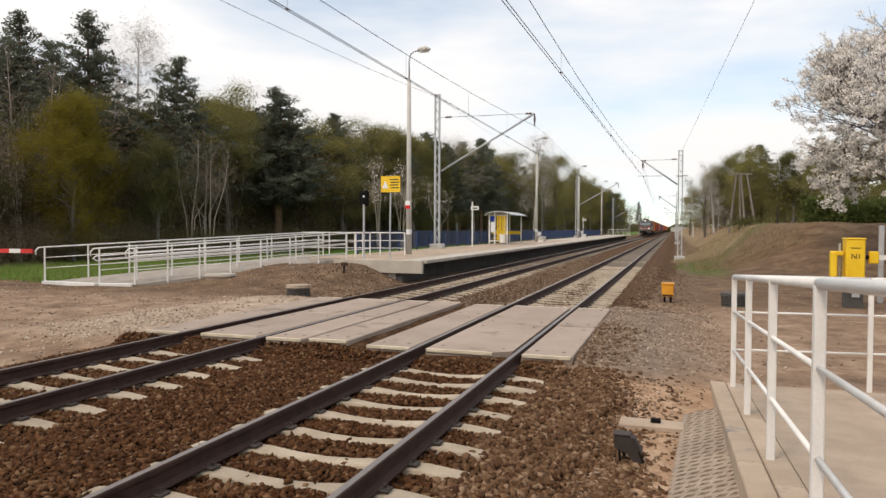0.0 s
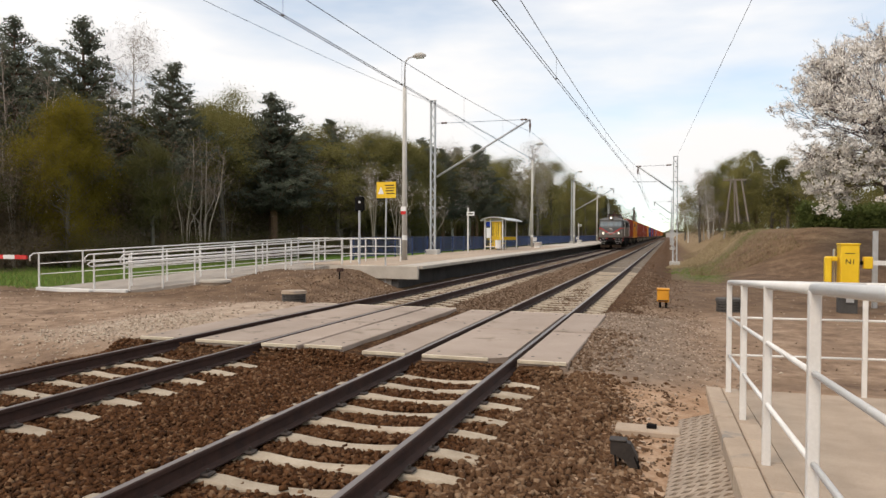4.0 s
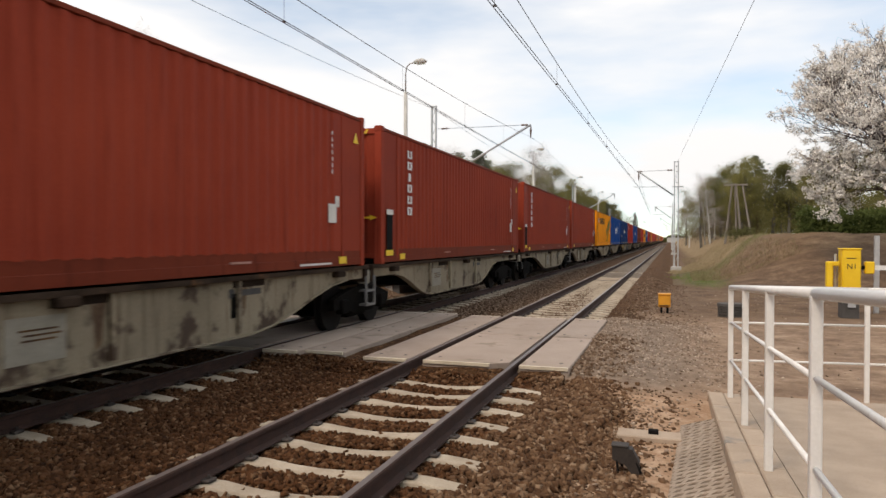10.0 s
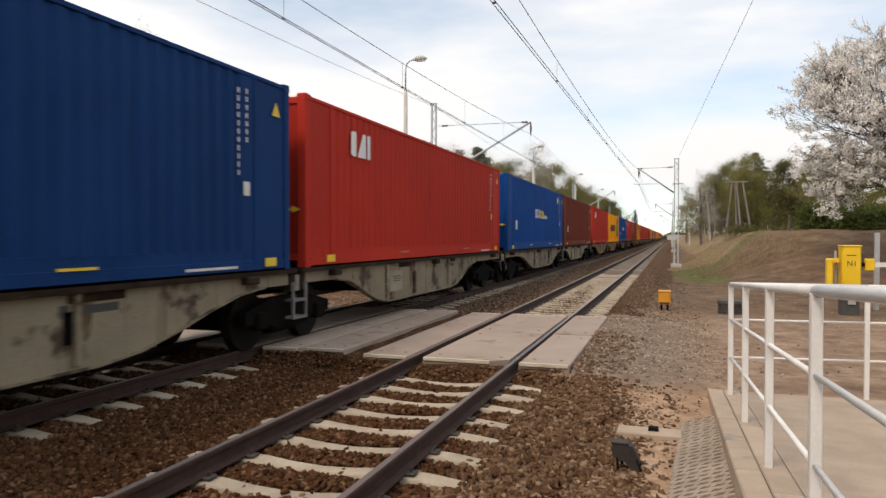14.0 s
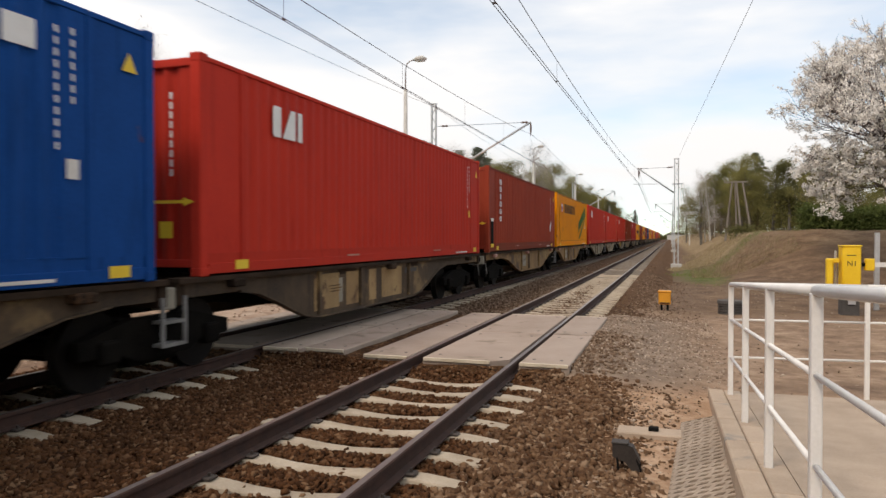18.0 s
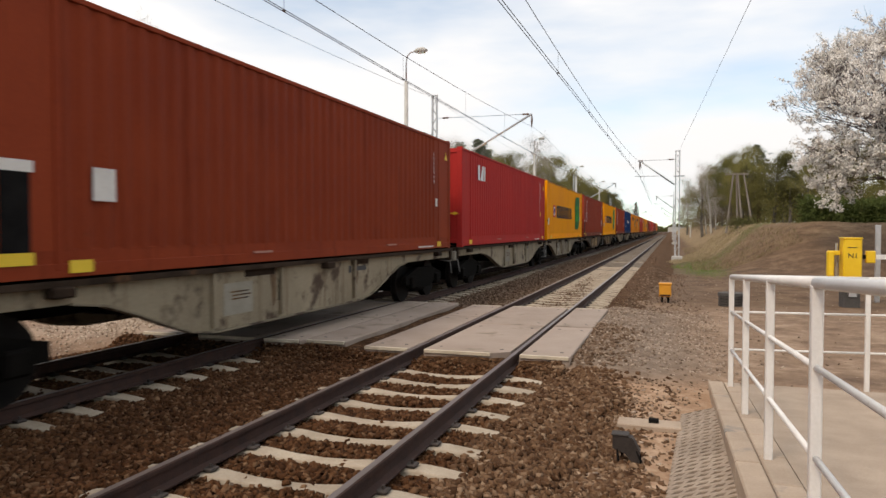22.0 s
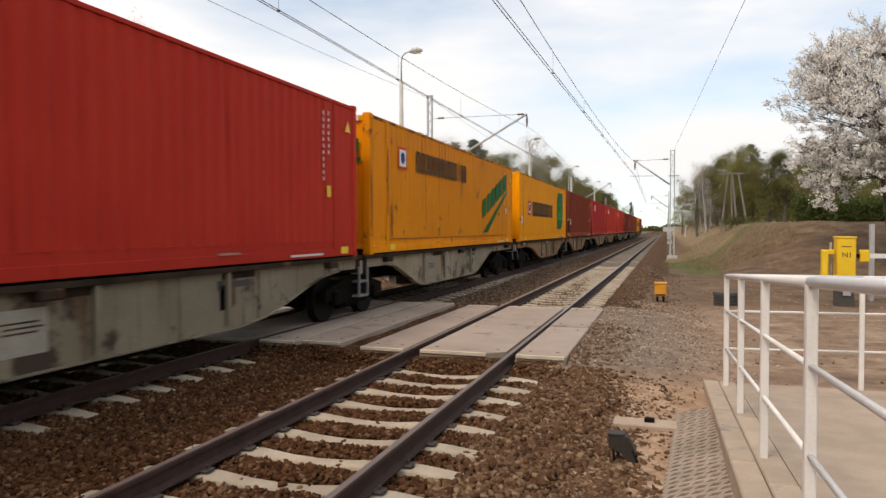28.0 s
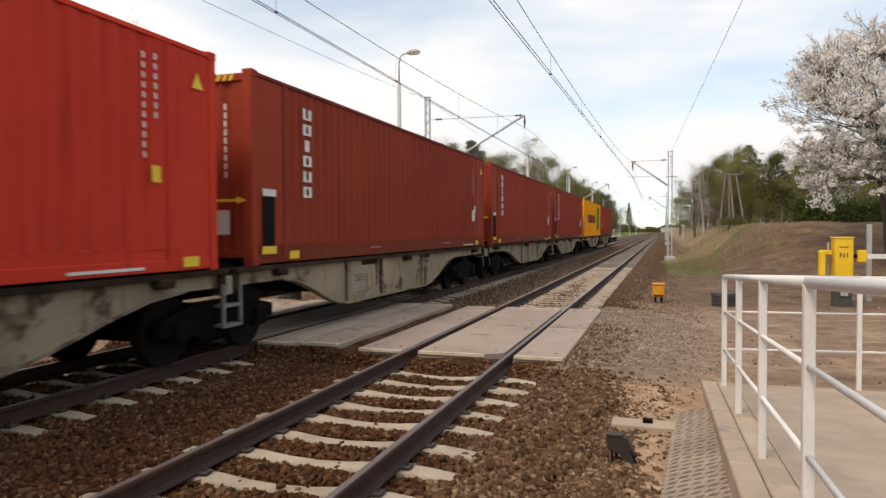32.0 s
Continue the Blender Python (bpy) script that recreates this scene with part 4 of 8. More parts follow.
def build_platform():
    p = thing("platform", "long low concrete platform with overhanging pale edge slabs", "platform", kind="structure")
    part("deck", G().box(-13.4, -9.83, 24.0, 150, -0.6, DECK - 0.02), "concrete", p)
    # dark wall colour stands in for the shaded void under the edge slabs
    part("wall", G().box(-9.82, -9.55, 24.02, 149.9, -0.6, DECK - 0.13), "concrete_dark", p, "recessed concrete retaining wall, coloured dark for the shade under the slabs")
    part("end_wall", G().box(-11.9, -8.72, 23.86, 24.0, 0.1, DECK - 0.005, 0.02), "concrete", p, "pale concrete end wall")
    slab = G().box(-9.62, -8.63, 0.01, 1.99, DECK - 0.13, DECK, 0.015).mesh("edge_slab", M["concrete"])
    for k in range(63):
        ob = part("edge_slab", slab, None, p)
        ob.location = (0, 24.15 + 2 * k, 0)
    tile = G().box(-0.985, 0.985, -0.985, 0.985, 0, 0.022, 0.006).mesh("paving_slab", M["kerb"])
    for k in range(24):
        for j, x in enumerate((-10.63, -12.63)):
            ob = part("paving_slab", tile, None, p)
            ob.location = (x, 25.1 + 2 * k, DECK - 0.02)


build_platform()


def railing(name, pts, height, mids, label, posts, r=0.024, square=False, group="", hook=0.0, post_r=0.03):
    """A railing along ground points: posts, a hand rail and middle rails."""
    t = thing(name, label, "railing", group)
    pts = [Vector(p) for p in pts]
    for i, (a, b) in enumerate(zip(pts, pts[1:])):
        d = (b - a).normalized()
        for k, h in enumerate(list(mids) + [height]):
            up = Vector((0, 0, h))
            rr = r if k == len(mids) else r * 0.58
            run = [a + up, b + up]
            if hook and k == len(mids) and i == 0:
                run = [a - d * 0.28 + Vector((0, 0, h - 0.26)), a - d * 0.28 + Vector((0, 0, h - 0.1)), a - d * 0.18 + up] + run
            part("hand_rail" if k == len(mids) else "middle_rail", G().tube(run, rr, 8), "white_paint", t, smooth=True)
        n = posts[i]
        for j in range(n + (1 if i == len(pts) - 2 else 0)):
            q = a.lerp(b, j / n)
            g = G()
            if square:
                g.box(q.x - post_r, q.x + post_r, q.y - post_r, q.y + post_r, q.z - 0.12, q.z + height - 0.01, 0.006)
            else:
                g.cyl((q.x, q.y, q.z - 0.12), (q.x, q.y, q.z + height - 0.01), post_r, n=8)
            part("post", g, "white_paint", t)
    return t


def build_ramp():
    """Two lanes of a sloping way up to the platform, with railings."""
    z0, z1 = -0.22, DECK
    foot = [(-21.7, 19.45), (-18.95, 19.2), (-17.8, 19.6)]
    head = [(-15.6, 27.3), (-13.9, 26.0), (-12.0, 24.3)]
    r = thing("access_ramp", "sloping concrete ramp up to the platform end", "ramp", kind="structure")
    g = G()
    o = [foot[0], foot[1], foot[2], head[2], (-11.9, 24.0), (-11.9, 28.0), (-13.4, 28.0), head[0]]
    zt = [z0, z0, z0, z1, z1, z1, z1, z1]
    n = len(o)
    v = [(x, y, -0.6) for x, y in o] + [(x, y, z) for (x, y), z in zip(o, zt)]
    g.add(v, [(i, (i + 1) % n, n + (i + 1) % n, n + i) for i in range(n)] + [(n, n + 1, n + 2, n + 3, n + 7), (n + 3, n + 4, n + 5, n + 6, n + 7)])
    part("deck", g, "ramp_concrete", r)
    for (a, b) in ((foot[0], foot[1]), (foot[1], foot[2])):
        d = Vector((b[0] - a[0], b[1] - a[1], 0))
        kerb = G().box(0, d.length - 0.1, -0.18, 0.02, -0.14, 0.05, 0.012).moved(Matrix.Translation((a[0] + 0.05, a[1], z0)) @ Matrix.Rotation(math.atan2(d.y, d.x), 4, "Z"))
        part("kerb", kerb, "white_paint", r, "white painted kerb stone")
    label = "white tubular steel railing along the ramp to the platform"
    for i, n in enumerate((7, 7, 7)):
        a, b = Vector((*foot[i], z0 + 0.1)), Vector((*head[i], z1 - 0.2))
        t = railing("railing", [a, b], 1.16, (0.4, 0.78), label, [n], 0.026, group="platform railings", hook=1.0)
        if i:
            d = (b - a).normalized()
            up = Vector((0, 0, 1))
            side = Vector((-d.y, d.x, 0)).normalized() * 0.08
            for s in (-1, 1):
                run = [a + side * s - d * 0.1 + up * 0.9, a + side * s - d * 0.2 + up * 0.83, a + side * s - d * 0.1 + up * 0.74]
                part("grab_rail", G().tube([b + side * s + up * 0.9] + run + [b + side * s + up * 0.74], 0.02, 6), "white_paint", t, smooth=True)
    railing("railing", [(-15.6, 27.3, z1), (-13.4, 28.1, z1), (-11.15, 28.3, z1)], 0.97, (0.3, 0.63), "white tubular steel railing across the platform end", [2, 2], 0.026, group="platform railings")
    railing("railing", [(-12.0, 24.35, z1), (-12.4, 27.4, z1)], 0.97, (0.3, 0.63), "white tubular steel railing beside the ramp head", [3], 0.026, group="platform railings")


build_ramp()


def lattice_mast(label, at, top, base_z, width=0.34, foot=0.28):
    """Two channel posts laced together, on a concrete foot."""
    t = thing("catenary_mast", label, "catenary mast", "catenary masts", at)
    h = top - base_z
    part("foundation", G().box(-0.38, 0.38, -0.32, 0.32, -0.5, foot, 0.03), "pole_concrete", t, "pale concrete foundation block")
    for s in (-1, 1):
        part("channel_post", G().prism([(s * width / 2, -0.07), (s * width / 2, 0.07), (s * (width / 2 - 0.085), 0.07), (s * (width / 2 - 0.085), -0.07)], "z", 0.25, h), "mast_grey", t)
    n = int(h / 0.55)
    for k in range(n):
        g = G()
        z = 0.35 + k * (h - 0.5) / n
        a, b = (-1, 1) if k % 2 else (1, -1)
        for y in (-0.062, 0.062):
            g.cyl((a * width * 0.42, y, z), (b * width * 0.42, y, z + (h - 0.5) / n), 0.016, n=4)
        part("lacing_bar", g, "mast_grey", t)
    part("cap", G().box(-width / 2 - 0.02, width / 2 + 0.02, -0.08, 0.08, h - 0.01, h + 0.04, 0.005), "mast_grey", t)
    return t


def cantilever(t, root, tip, stay_from, drop, contact=None):
    """The bracket arm of a mast: strut, top stay with insulators, hanger, and registration arm."""
    part("strut", G().tube([root, tip], 0.06, 8), "mast_grey", t, smooth=True)
    inward = Vector(tip) - Vector(stay_from)
    a = Vector(tip) - inward * 0.1
    part("stay", G().tube([stay_from, a], 0.013, 5), "wire", t)
    for q in (Vector(stay_from) + inward * 0.05, a):
        e = q + inward.normalized() * 0.4
        part("insulator", G().tube([q, q.lerp(e, 0.25), q.lerp(e, 0.5), q.lerp(e, 0.75), e], [0.03, 0.065, 0.035, 0.065, 0.03], 8), "insulator", t)
    q = Vector(tip)
    part("insulator", G().tube([q, q - Vector((0, 0, 0.2)), q - Vector((0, 0, 0.35)), q - Vector((0, 0, 0.5)), q - Vector((0, 0, drop))], [0.02, 0.05, 0.065, 0.05, 0.015], 8), "insulator", t, "brown hanging insulator")
    if contact:
        part("registration_arm", G().tube(contact, 0.022, 6), "mast_grey", t)


def build_catenary():
    lx, ly = -13.15, 38.5
    for k in range(6):
        y = ly + 61 * k
        t = lattice_mast("grey lattice catenary mast behind the platform", pose(lx, y, DECK if y < 150 else -0.2), 9.5, DECK)
        cantilever(t, (0.25, 0, 4.5), (5.7, 0, 7.57), (0.2, 0, 7.6), 0.75)
    rx, ry = 0.37, 55.0
    for k in range(6):
        y = ry + 60 * k
        t = lattice_mast("grey lattice catenary mast on a concrete foot beside the track", pose(rx, y, -0.85), 7.6, -0.85, 0.36, 0.62)
        cantilever(t, (-0.2, 0, 5.95), (-2.72, 0, 7.8), (-0.15, 0, 7.85), 0.7, [(-1.35, 0, 6.62), (-3.1, 0, 6.64)])
        part("anchor_bracket", G().box(-0.3, 0.5, -0.1, 0.1, 6.55, 6.63), "mast_grey", t)
        for z in (6.9, 7.3, 7.7, 8.1):
            part("insulator", G().tube([(0.02, -0.12, z), (0.02, -0.2, z), (0.02, -0.28, z)], [0.02, 0.05, 0.02], 6), "insulator", t)
    w = thing("overhead_wires", "dark overhead contact and carrying wires with droppers", "overhead wires")

    def line(name, f, ys, r=0.0085):
        part(name, G().tube([f(y) for y in ys], r, 5), "wire", w)

    def sag(y, low, high, mast, span=60.0):
        u = ((y - mast) / span) % 1.0
        return low + (high - low) * (2 * u - 1) ** 2

    span1 = np.arange(-35, 300, 3.0)

    def c1(y):
        u = ((y - ry) / 60) % 2.0
        return -2.7 + 0.39 * (1 - 2 * min(u, 2 - u)), 5.74

    def c2(y):
        return T2 + 0.1 - 0.25 * math.cos((y - ly) / 61 * math.pi), 5.86

    for d in (-0.034, 0.034):
        line("contact_wire", lambda y: (c1(y)[0] + d, y, c1(y)[1]), span1)
        line("contact_wire", lambda y: (c2(y)[0] + d, y, c2(y)[1]), span1)
    line("carrying_wire", lambda y: (c1(y)[0], y, sag(y, 6.15, 6.85, ry, 52)), span1)
    line("carrying_wire", lambda y: (c2(y)[0], y, sag(y, 6.42, 7.35, ly, 61)), span1)
    line("feeder_wire", lambda y: (lx + 0.05, y, sag(y, 8.55, 9.35, ly, 61)), span1, 0.008)
    line("feeder_wire", lambda y: (0.42 + 0.034 * max(0, ry - y), y, 7.55 - 0.013 * max(0, ry - y)), np.arange(-35, 56, 3.0), 0.0062)
    for y in np.arange(-1, 110, 6.3):
        for c, lo, hi, m, s in ((c1, 6.15, 6.85, ry, 52), (c2, 6.42, 7.35, ly, 61)):
            x, z = c(y)
            part("dropper", G().cyl((x, y, z), (x, y, sag(y, lo, hi, m, s)), 0.004, n=4), "wire", w)
            part("clamp", G().box(x - 0.03, x + 0.03, y - 0.016, y + 0.016, z - 0.012, z + 0.02), "wire", w)


build_catenary()


def lamp_post(x, y, z, h, label, sign=False, s=1.0):
    t = thing("street_lamp", label, "lamp", "platform lamps", pose(x, y, z))
    part("pole", G().cyl((0, 0, -0.1), (0, 0, h * 0.86), 0.13, 0.085, 12), "pole_concrete", t, smooth=True)
    part("arm", G().tube([(0, 0, h * 0.85), (0, 0, h * 0.955), (0.06, 0, h * 0.985), (0.22, 0, h), (0.45, 0, h + 0.03)], 0.035, 8), "galvanised", t, smooth=True)
    head = part("lamp_head", G().tube([(0.4, 0, h + 0.02), (0.55, 0, h + 0.05), (0.8, 0, h + 0.06), (1.0, 0, h + 0.03)], [0.06, 0.12, 0.13, 0.05], 10), "pole_concrete", t, smooth=True)
    part("lens", G().box(0.52, 0.92, -0.09, 0.09, h - 0.07, h - 0.05, 0.01), "lamp_lens", head)
    part("band", G().cyl((0, 0, 0.9), (0, 0, 1.12), 0.128, 0.127, 12, False), "white", t)
    if sign:
        part("notice", G().box(-0.12, 0.12, -0.16, -0.145, 2.05, 2.4), "white", t, "white notice plate")
        part("notice_band", G().box(-0.12, 0.12, -0.164, -0.161, 2.05, 2.2), "red_text", t)
        part("band", G().cyl((0, 0, 1.55), (0, 0, 1.7), 0.12, 0.119, 12, False), "white", t)
    return t


lamp_post(-11.35, 29.3, DECK, 9.05, "tall concrete lamp post with curved steel arm", True)
for _y in (62.7, 92.0, 122.0):
    lamp_post(-11.9, _y, DECK, 9.3, "tall concrete lamp post on the platform")


def build_platform_things():
    # yellow notice on a leaning post
    t = thing("warning_sign", "yellow warning sign with a white triangle on a thin steel post", "sign", at=pose(-10.07, 24.0, -0.15))
    part("post", G().cyl((0, 0, -0.3), (0.05, 0, 3.9), 0.032, n=8), "galvanised", t)
    pl = part("plate", G().box(-0.32, 0.45, -0.06, -0.045, 3.25, 3.85, 0.003), "yellow", t)
    part("triangle", G().prism([(-0.27, 3.4), (-0.02, 3.4), (-0.145, 3.68)], "y", -0.066, -0.062), "white", pl)
    for k, (a, b) in enumerate(((0.02, 0.38), (0.06, 0.4), (0.04, 0.36), (0.08, 0.4))):
        part("text_bar", G().box(a, b, -0.066, -0.062, 3.7 - 0.1 * k, 3.735 - 0.1 * k), "dark_text", pl)
    # crossing signal seen from behind
    t = thing("crossing_signal", "black signal head on a thin grey post", "signal", at=pose(-11.3, 24.4, -0.1))
    part("post", G().cyl((0, 0, -0.3), (0, 0, 3.0), 0.045, n=8), "galvanised", t)
    hd = part("signal_head", G().box(-0.2, 0.2, -0.05, 0.1, 2.72, 3.3, 0.06), "black", t)
    part("lens", G().cyl((0.02, -0.06, 3.08), (0.02, -0.045, 3.08), 0.045, n=10), "lamp_lens", hd)
    # name board
    for x, y in ((-12.3, 43.0), (-12.3, 100.0)):
        t = thing("platform_sign", "small white sign on a post on the platform", "sign", "platform signs", pose(x, y, DECK))
        part("post", G().cyl((0, 0, 0), (0, 0, 2.85), 0.05, n=8), "white_paint", t)
        b = part("board", G().box(-0.1, 0.42, -0.03, 0.03, 2.35, 2.6, 0.01), "white", t)
        part("text_bar", G().box(-0.02, 0.34, -0.036, -0.032, 2.44, 2.51), "dark_text", b)
    # shelter
    t = thing("platform_shelter", "yellow-framed glazed shelter with curved roof on the platform", "shelter", at=pose(-13.05, 50.2, DECK))
    roof = [(-0.3, 2.2), (0.0, 2.36), (0.5, 2.47), (1.0, 2.45), (1.5, 2.34), (1.75, 2.22)]
    o = roof + [(a, b - 0.06) for a, b in roof[::-1]]
    part("roof", G().prism(o, "y", -0.3, 5.2), "galvanised", t, "pale curved roof sheet")
    for x, h in ((0.0, 2.3), (0.42, 2.36), (1.35, 2.3)):
        for y in (0, 4.9):
            part("post", G().box(x - 0.04, x + 0.04, y - 0.04, y + 0.04, 0, h), "white_paint", t)
    for y in (1.6, 3.3):
        part("post", G().box(-0.03, 0.03, y - 0.03, y + 0.03, 0, 2.3), "yellow", t, "yellow steel post")
    part("back_pane", G().box(-0.012, 0.012, 0.06, 4.84, 0.25, 2.15), "glass", t)
    part("side_pane", G().box(0.08, 0.36, -0.01, 0.01, 0.25, 2.15), "glass", t)
    part("side_pane", G().box(0.08, 1.28, 4.89, 4.91, 0.25, 2.15), "glass", t)
    for z in (0.22, 2.12):
        part("rail", G().box(-0.03, 0.03, 0.04, 4.86, z, z + 0.09), "yellow", t, "yellow steel rail")
        part("rail", G().box(0.05, 1.3, -0.03, 0.03, z, z + 0.06), "white_paint", t)
    for k in range(6):
        part("slat", G().box(0.58 + 0.12 * k, 0.64 + 0.12 * k, -0.02, 0.02, 0.3, 2.1), "yellow", t, "yellow upright slat")
    part("end_board", G().box(0.06, 1.32, 4.84, 4.88, 0.72, 0.98), "yellow", t, "yellow board across the end")
    part("bench", G().box(0.12, 0.5, 0.6, 4.4, 0.42, 0.48, 0.01), "yellow", t, "yellow bench seat")
    part("bench_back", G().box(0.06, 0.1, 0.6, 4.4, 0.75, 1.05, 0.01), "yellow", t, "yellow bench back board")
    part("timetable", G().box(0.1, 0.4, -0.06, -0.035, 1.75, 2.1), "navy", t, "dark blue name panel")
    part("timetable", G().box(0.12, 0.38, -0.06, -0.035, 0.9, 1.65), "white", t)
    t = thing("litter_bin", "small grey litter bin beside the shelter", "litter bin", at=pose(-11.9, 49.6, DECK))
    part("bin", G().cyl((0, 0, 0.15), (0, 0, 0.75), 0.2, 0.22, 12), "white_paint", t)
    part("leg", G().cyl((0, 0, 0), (0, 0, 0.16), 0.04, n=6), "galvanised", t)
    for y in (61.0, 91):
        t = thing("bench", "pale bench on the platform", "bench", "benches", pose(-11.2, y, DECK))
        part("seat", G().box(-0.25, 0.25, 0, 1.6, 0.42, 0.48, 0.01), "white_paint", t)
        part("backrest", G().box(-0.3, -0.24, 0, 1.6, 0.55, 0.9, 0.01), "white_paint", t)
        for yy in (0.2, 1.4):
            part("leg", G().box(-0.22, 0.22, yy - 0.03, yy + 0.03, 0, 0.42), "white_paint", t)
    railing("railing", [(-13.2, 149.5, DECK), (-9.2, 149.5, DECK)], 1.1, (0.4, 0.75), "pale steel railing across the far platform end", [4], 0.03, group="platform railings")
    # blue fence along the back of the platform
    t = thing("platform_fence", "blue steel bar fence along the back of the platform", "fence", kind="")
    bar = G().box(-0.01, 0.01, -0.009, 0.009, 0, 0.9).mesh("bar", M["blue_mesh"])
    for k in range(44):
        y = 28.4 + 2.5 * k
        part("post", G().box(-13.48, -13.42, y - 0.03, y + 0.03, DECK - 0.3, DECK + 1.05), "blue_mesh", t)
        if k < 43:
            for z in (0.12, 0.98):
                part("fence_rail", G().box(-13.465, -13.435, y, y + 2.5, DECK + z, DECK + z + 0.04), "blue_mesh", t)
            if k < 18:
                for j in range(1, 17):
                    part("bar", bar, None, t).location = (-13.45, y + 2.5 * j / 17, DECK + 0.1)
            else:
                g = G()
                for j in range(1, 17):
                    yy = y + 2.5 * j / 17
                    g.box(-13.46, -13.44, yy - 0.009, yy + 0.009, DECK + 0.1, DECK + 1.0)
                part("fence_panel", g, "blue_mesh", t)["kind"] = "stuff"


build_platform_things()

# ---------------------------------------------------------------- beside the near track
RISE = math.atan(0.0587)
SLOPE = Matrix.Translation((0, 9.45, -0.17)) @ Matrix.Rotation(-RISE, 4, "X") @ Matrix.Translation((0, -9.45, 0))   # the walkway climbs towards the camera


def build_walkway():
    w = thing("walkway", "raised concrete walkway with kerb boards beside the railing", "walkway", kind="structure")
    part("deck", G().box(0.84, 3.4, -3.0, 9.5, -0.5, -0.013).moved(SLOPE), "kerb", w)
    k1 = G().box(0.455, 0.635, 0.005, 0.995, -0.5, 0.0, 0.012).mesh("kerb_stone", M["kerb"])
    k2 = G().box(0.645, 0.835, 0.005, 0.745, -0.5, -0.006, 0.01).mesh("kerb_stone", M["kerb"])
    for i in range(12):
        part("kerb_stone", k1, None, w).matrix_basis = SLOPE @ pose(0, 9.5 - 1.0 * (i + 1), 0)
    for i in range(16):
        part("kerb_stone", k2, None, w).matrix_basis = SLOPE @ pose(0, 9.5 - 0.75 * (i + 1), 0)
    # openwork concrete slabs on the slope
    s = thing("openwork_paving", "grey openwork concrete slabs laid on the slope", "paving", kind="structure")
    u, r = Vector((0.055, 1, 0)).normalized(), Vector((1, -0.055, 0.32)).normalized()
    nrm = r.cross(u)
    m = Matrix((r, u, nrm)).transposed().to_4x4()
    cell = G()
    pitch, thick, deep, n = 0.105, 0.04, 0.07, 5
    for j in range(5):
        cell.box(0, n * pitch, j * 0.1 - (0.004 if j else 0.0), min(j * 0.1 + thick, 0.4), -deep, 0, 0.005)
    for j in range(4):
        for i in range(n + 1):
            x, y0, y1 = i * pitch - (0.0 if j % 2 else 0.02), j * 0.1 + thick - 0.003, j * 0.1 + 0.099
            x = max(x, 0.0)
            # slanting webs that leave wedge-shaped openings
            cell.prism([(x, y0), (min(x + 0.026, n * pitch), y0), (min(x + 0.075, n * pitch), y1), (min(x + 0.03, n * pitch), y1)], "z", -deep, -0.002)
    me = cell.mesh("openwork_slab", M["openwork"])
    soil = G().box(0.008, n * pitch - 0.008, 0.012, 0.398, -0.075, -0.045).mesh("soil_fill", M["soil"])
    for j in range(9):
        place = Matrix.Translation((-0.09 + 0.022 * j, 4.35 + 0.405 * j, -0.255)) @ m
        part("soil_fill", soil, None, s).matrix_basis = place
        part("openwork_slab", me, None, s).matrix_basis = place
    st = thing("concrete_post_base", "flat concrete block half buried in sand", "block", at=pose(-0.18, 7.42, -0.24))
    part("block", G().box(-0.34, 0.3, -0.13, 0.15, -0.12, 0.018, 0.012), "kerb", st)
    part("peg", G().box(-0.03, 0.07, -0.02, 0.05, 0.018, 0.06, 0.006), "black", st)


build_walkway()
railing("walkway_railing", [(0.70, 9.17, -0.154), (0.70, 3.93, 0.154), (0.70, 0.44, 0.359), (0.70, -3.06, 0.564)], 1.338, (0.45, 0.91), "white painted steel railing along the walkway", [3, 2, 2], 0.03, True, post_r=0.029)
railing("walkway_railing", [(0.70, 9.17, -0.154), (2.24, 9.5, -0.175), (5.2, 10.1, -0.2)], 1.345, (0.45, 0.91), "white painted steel railing across the walkway's end", [1, 2], 0.024, True, post_r=0.026)


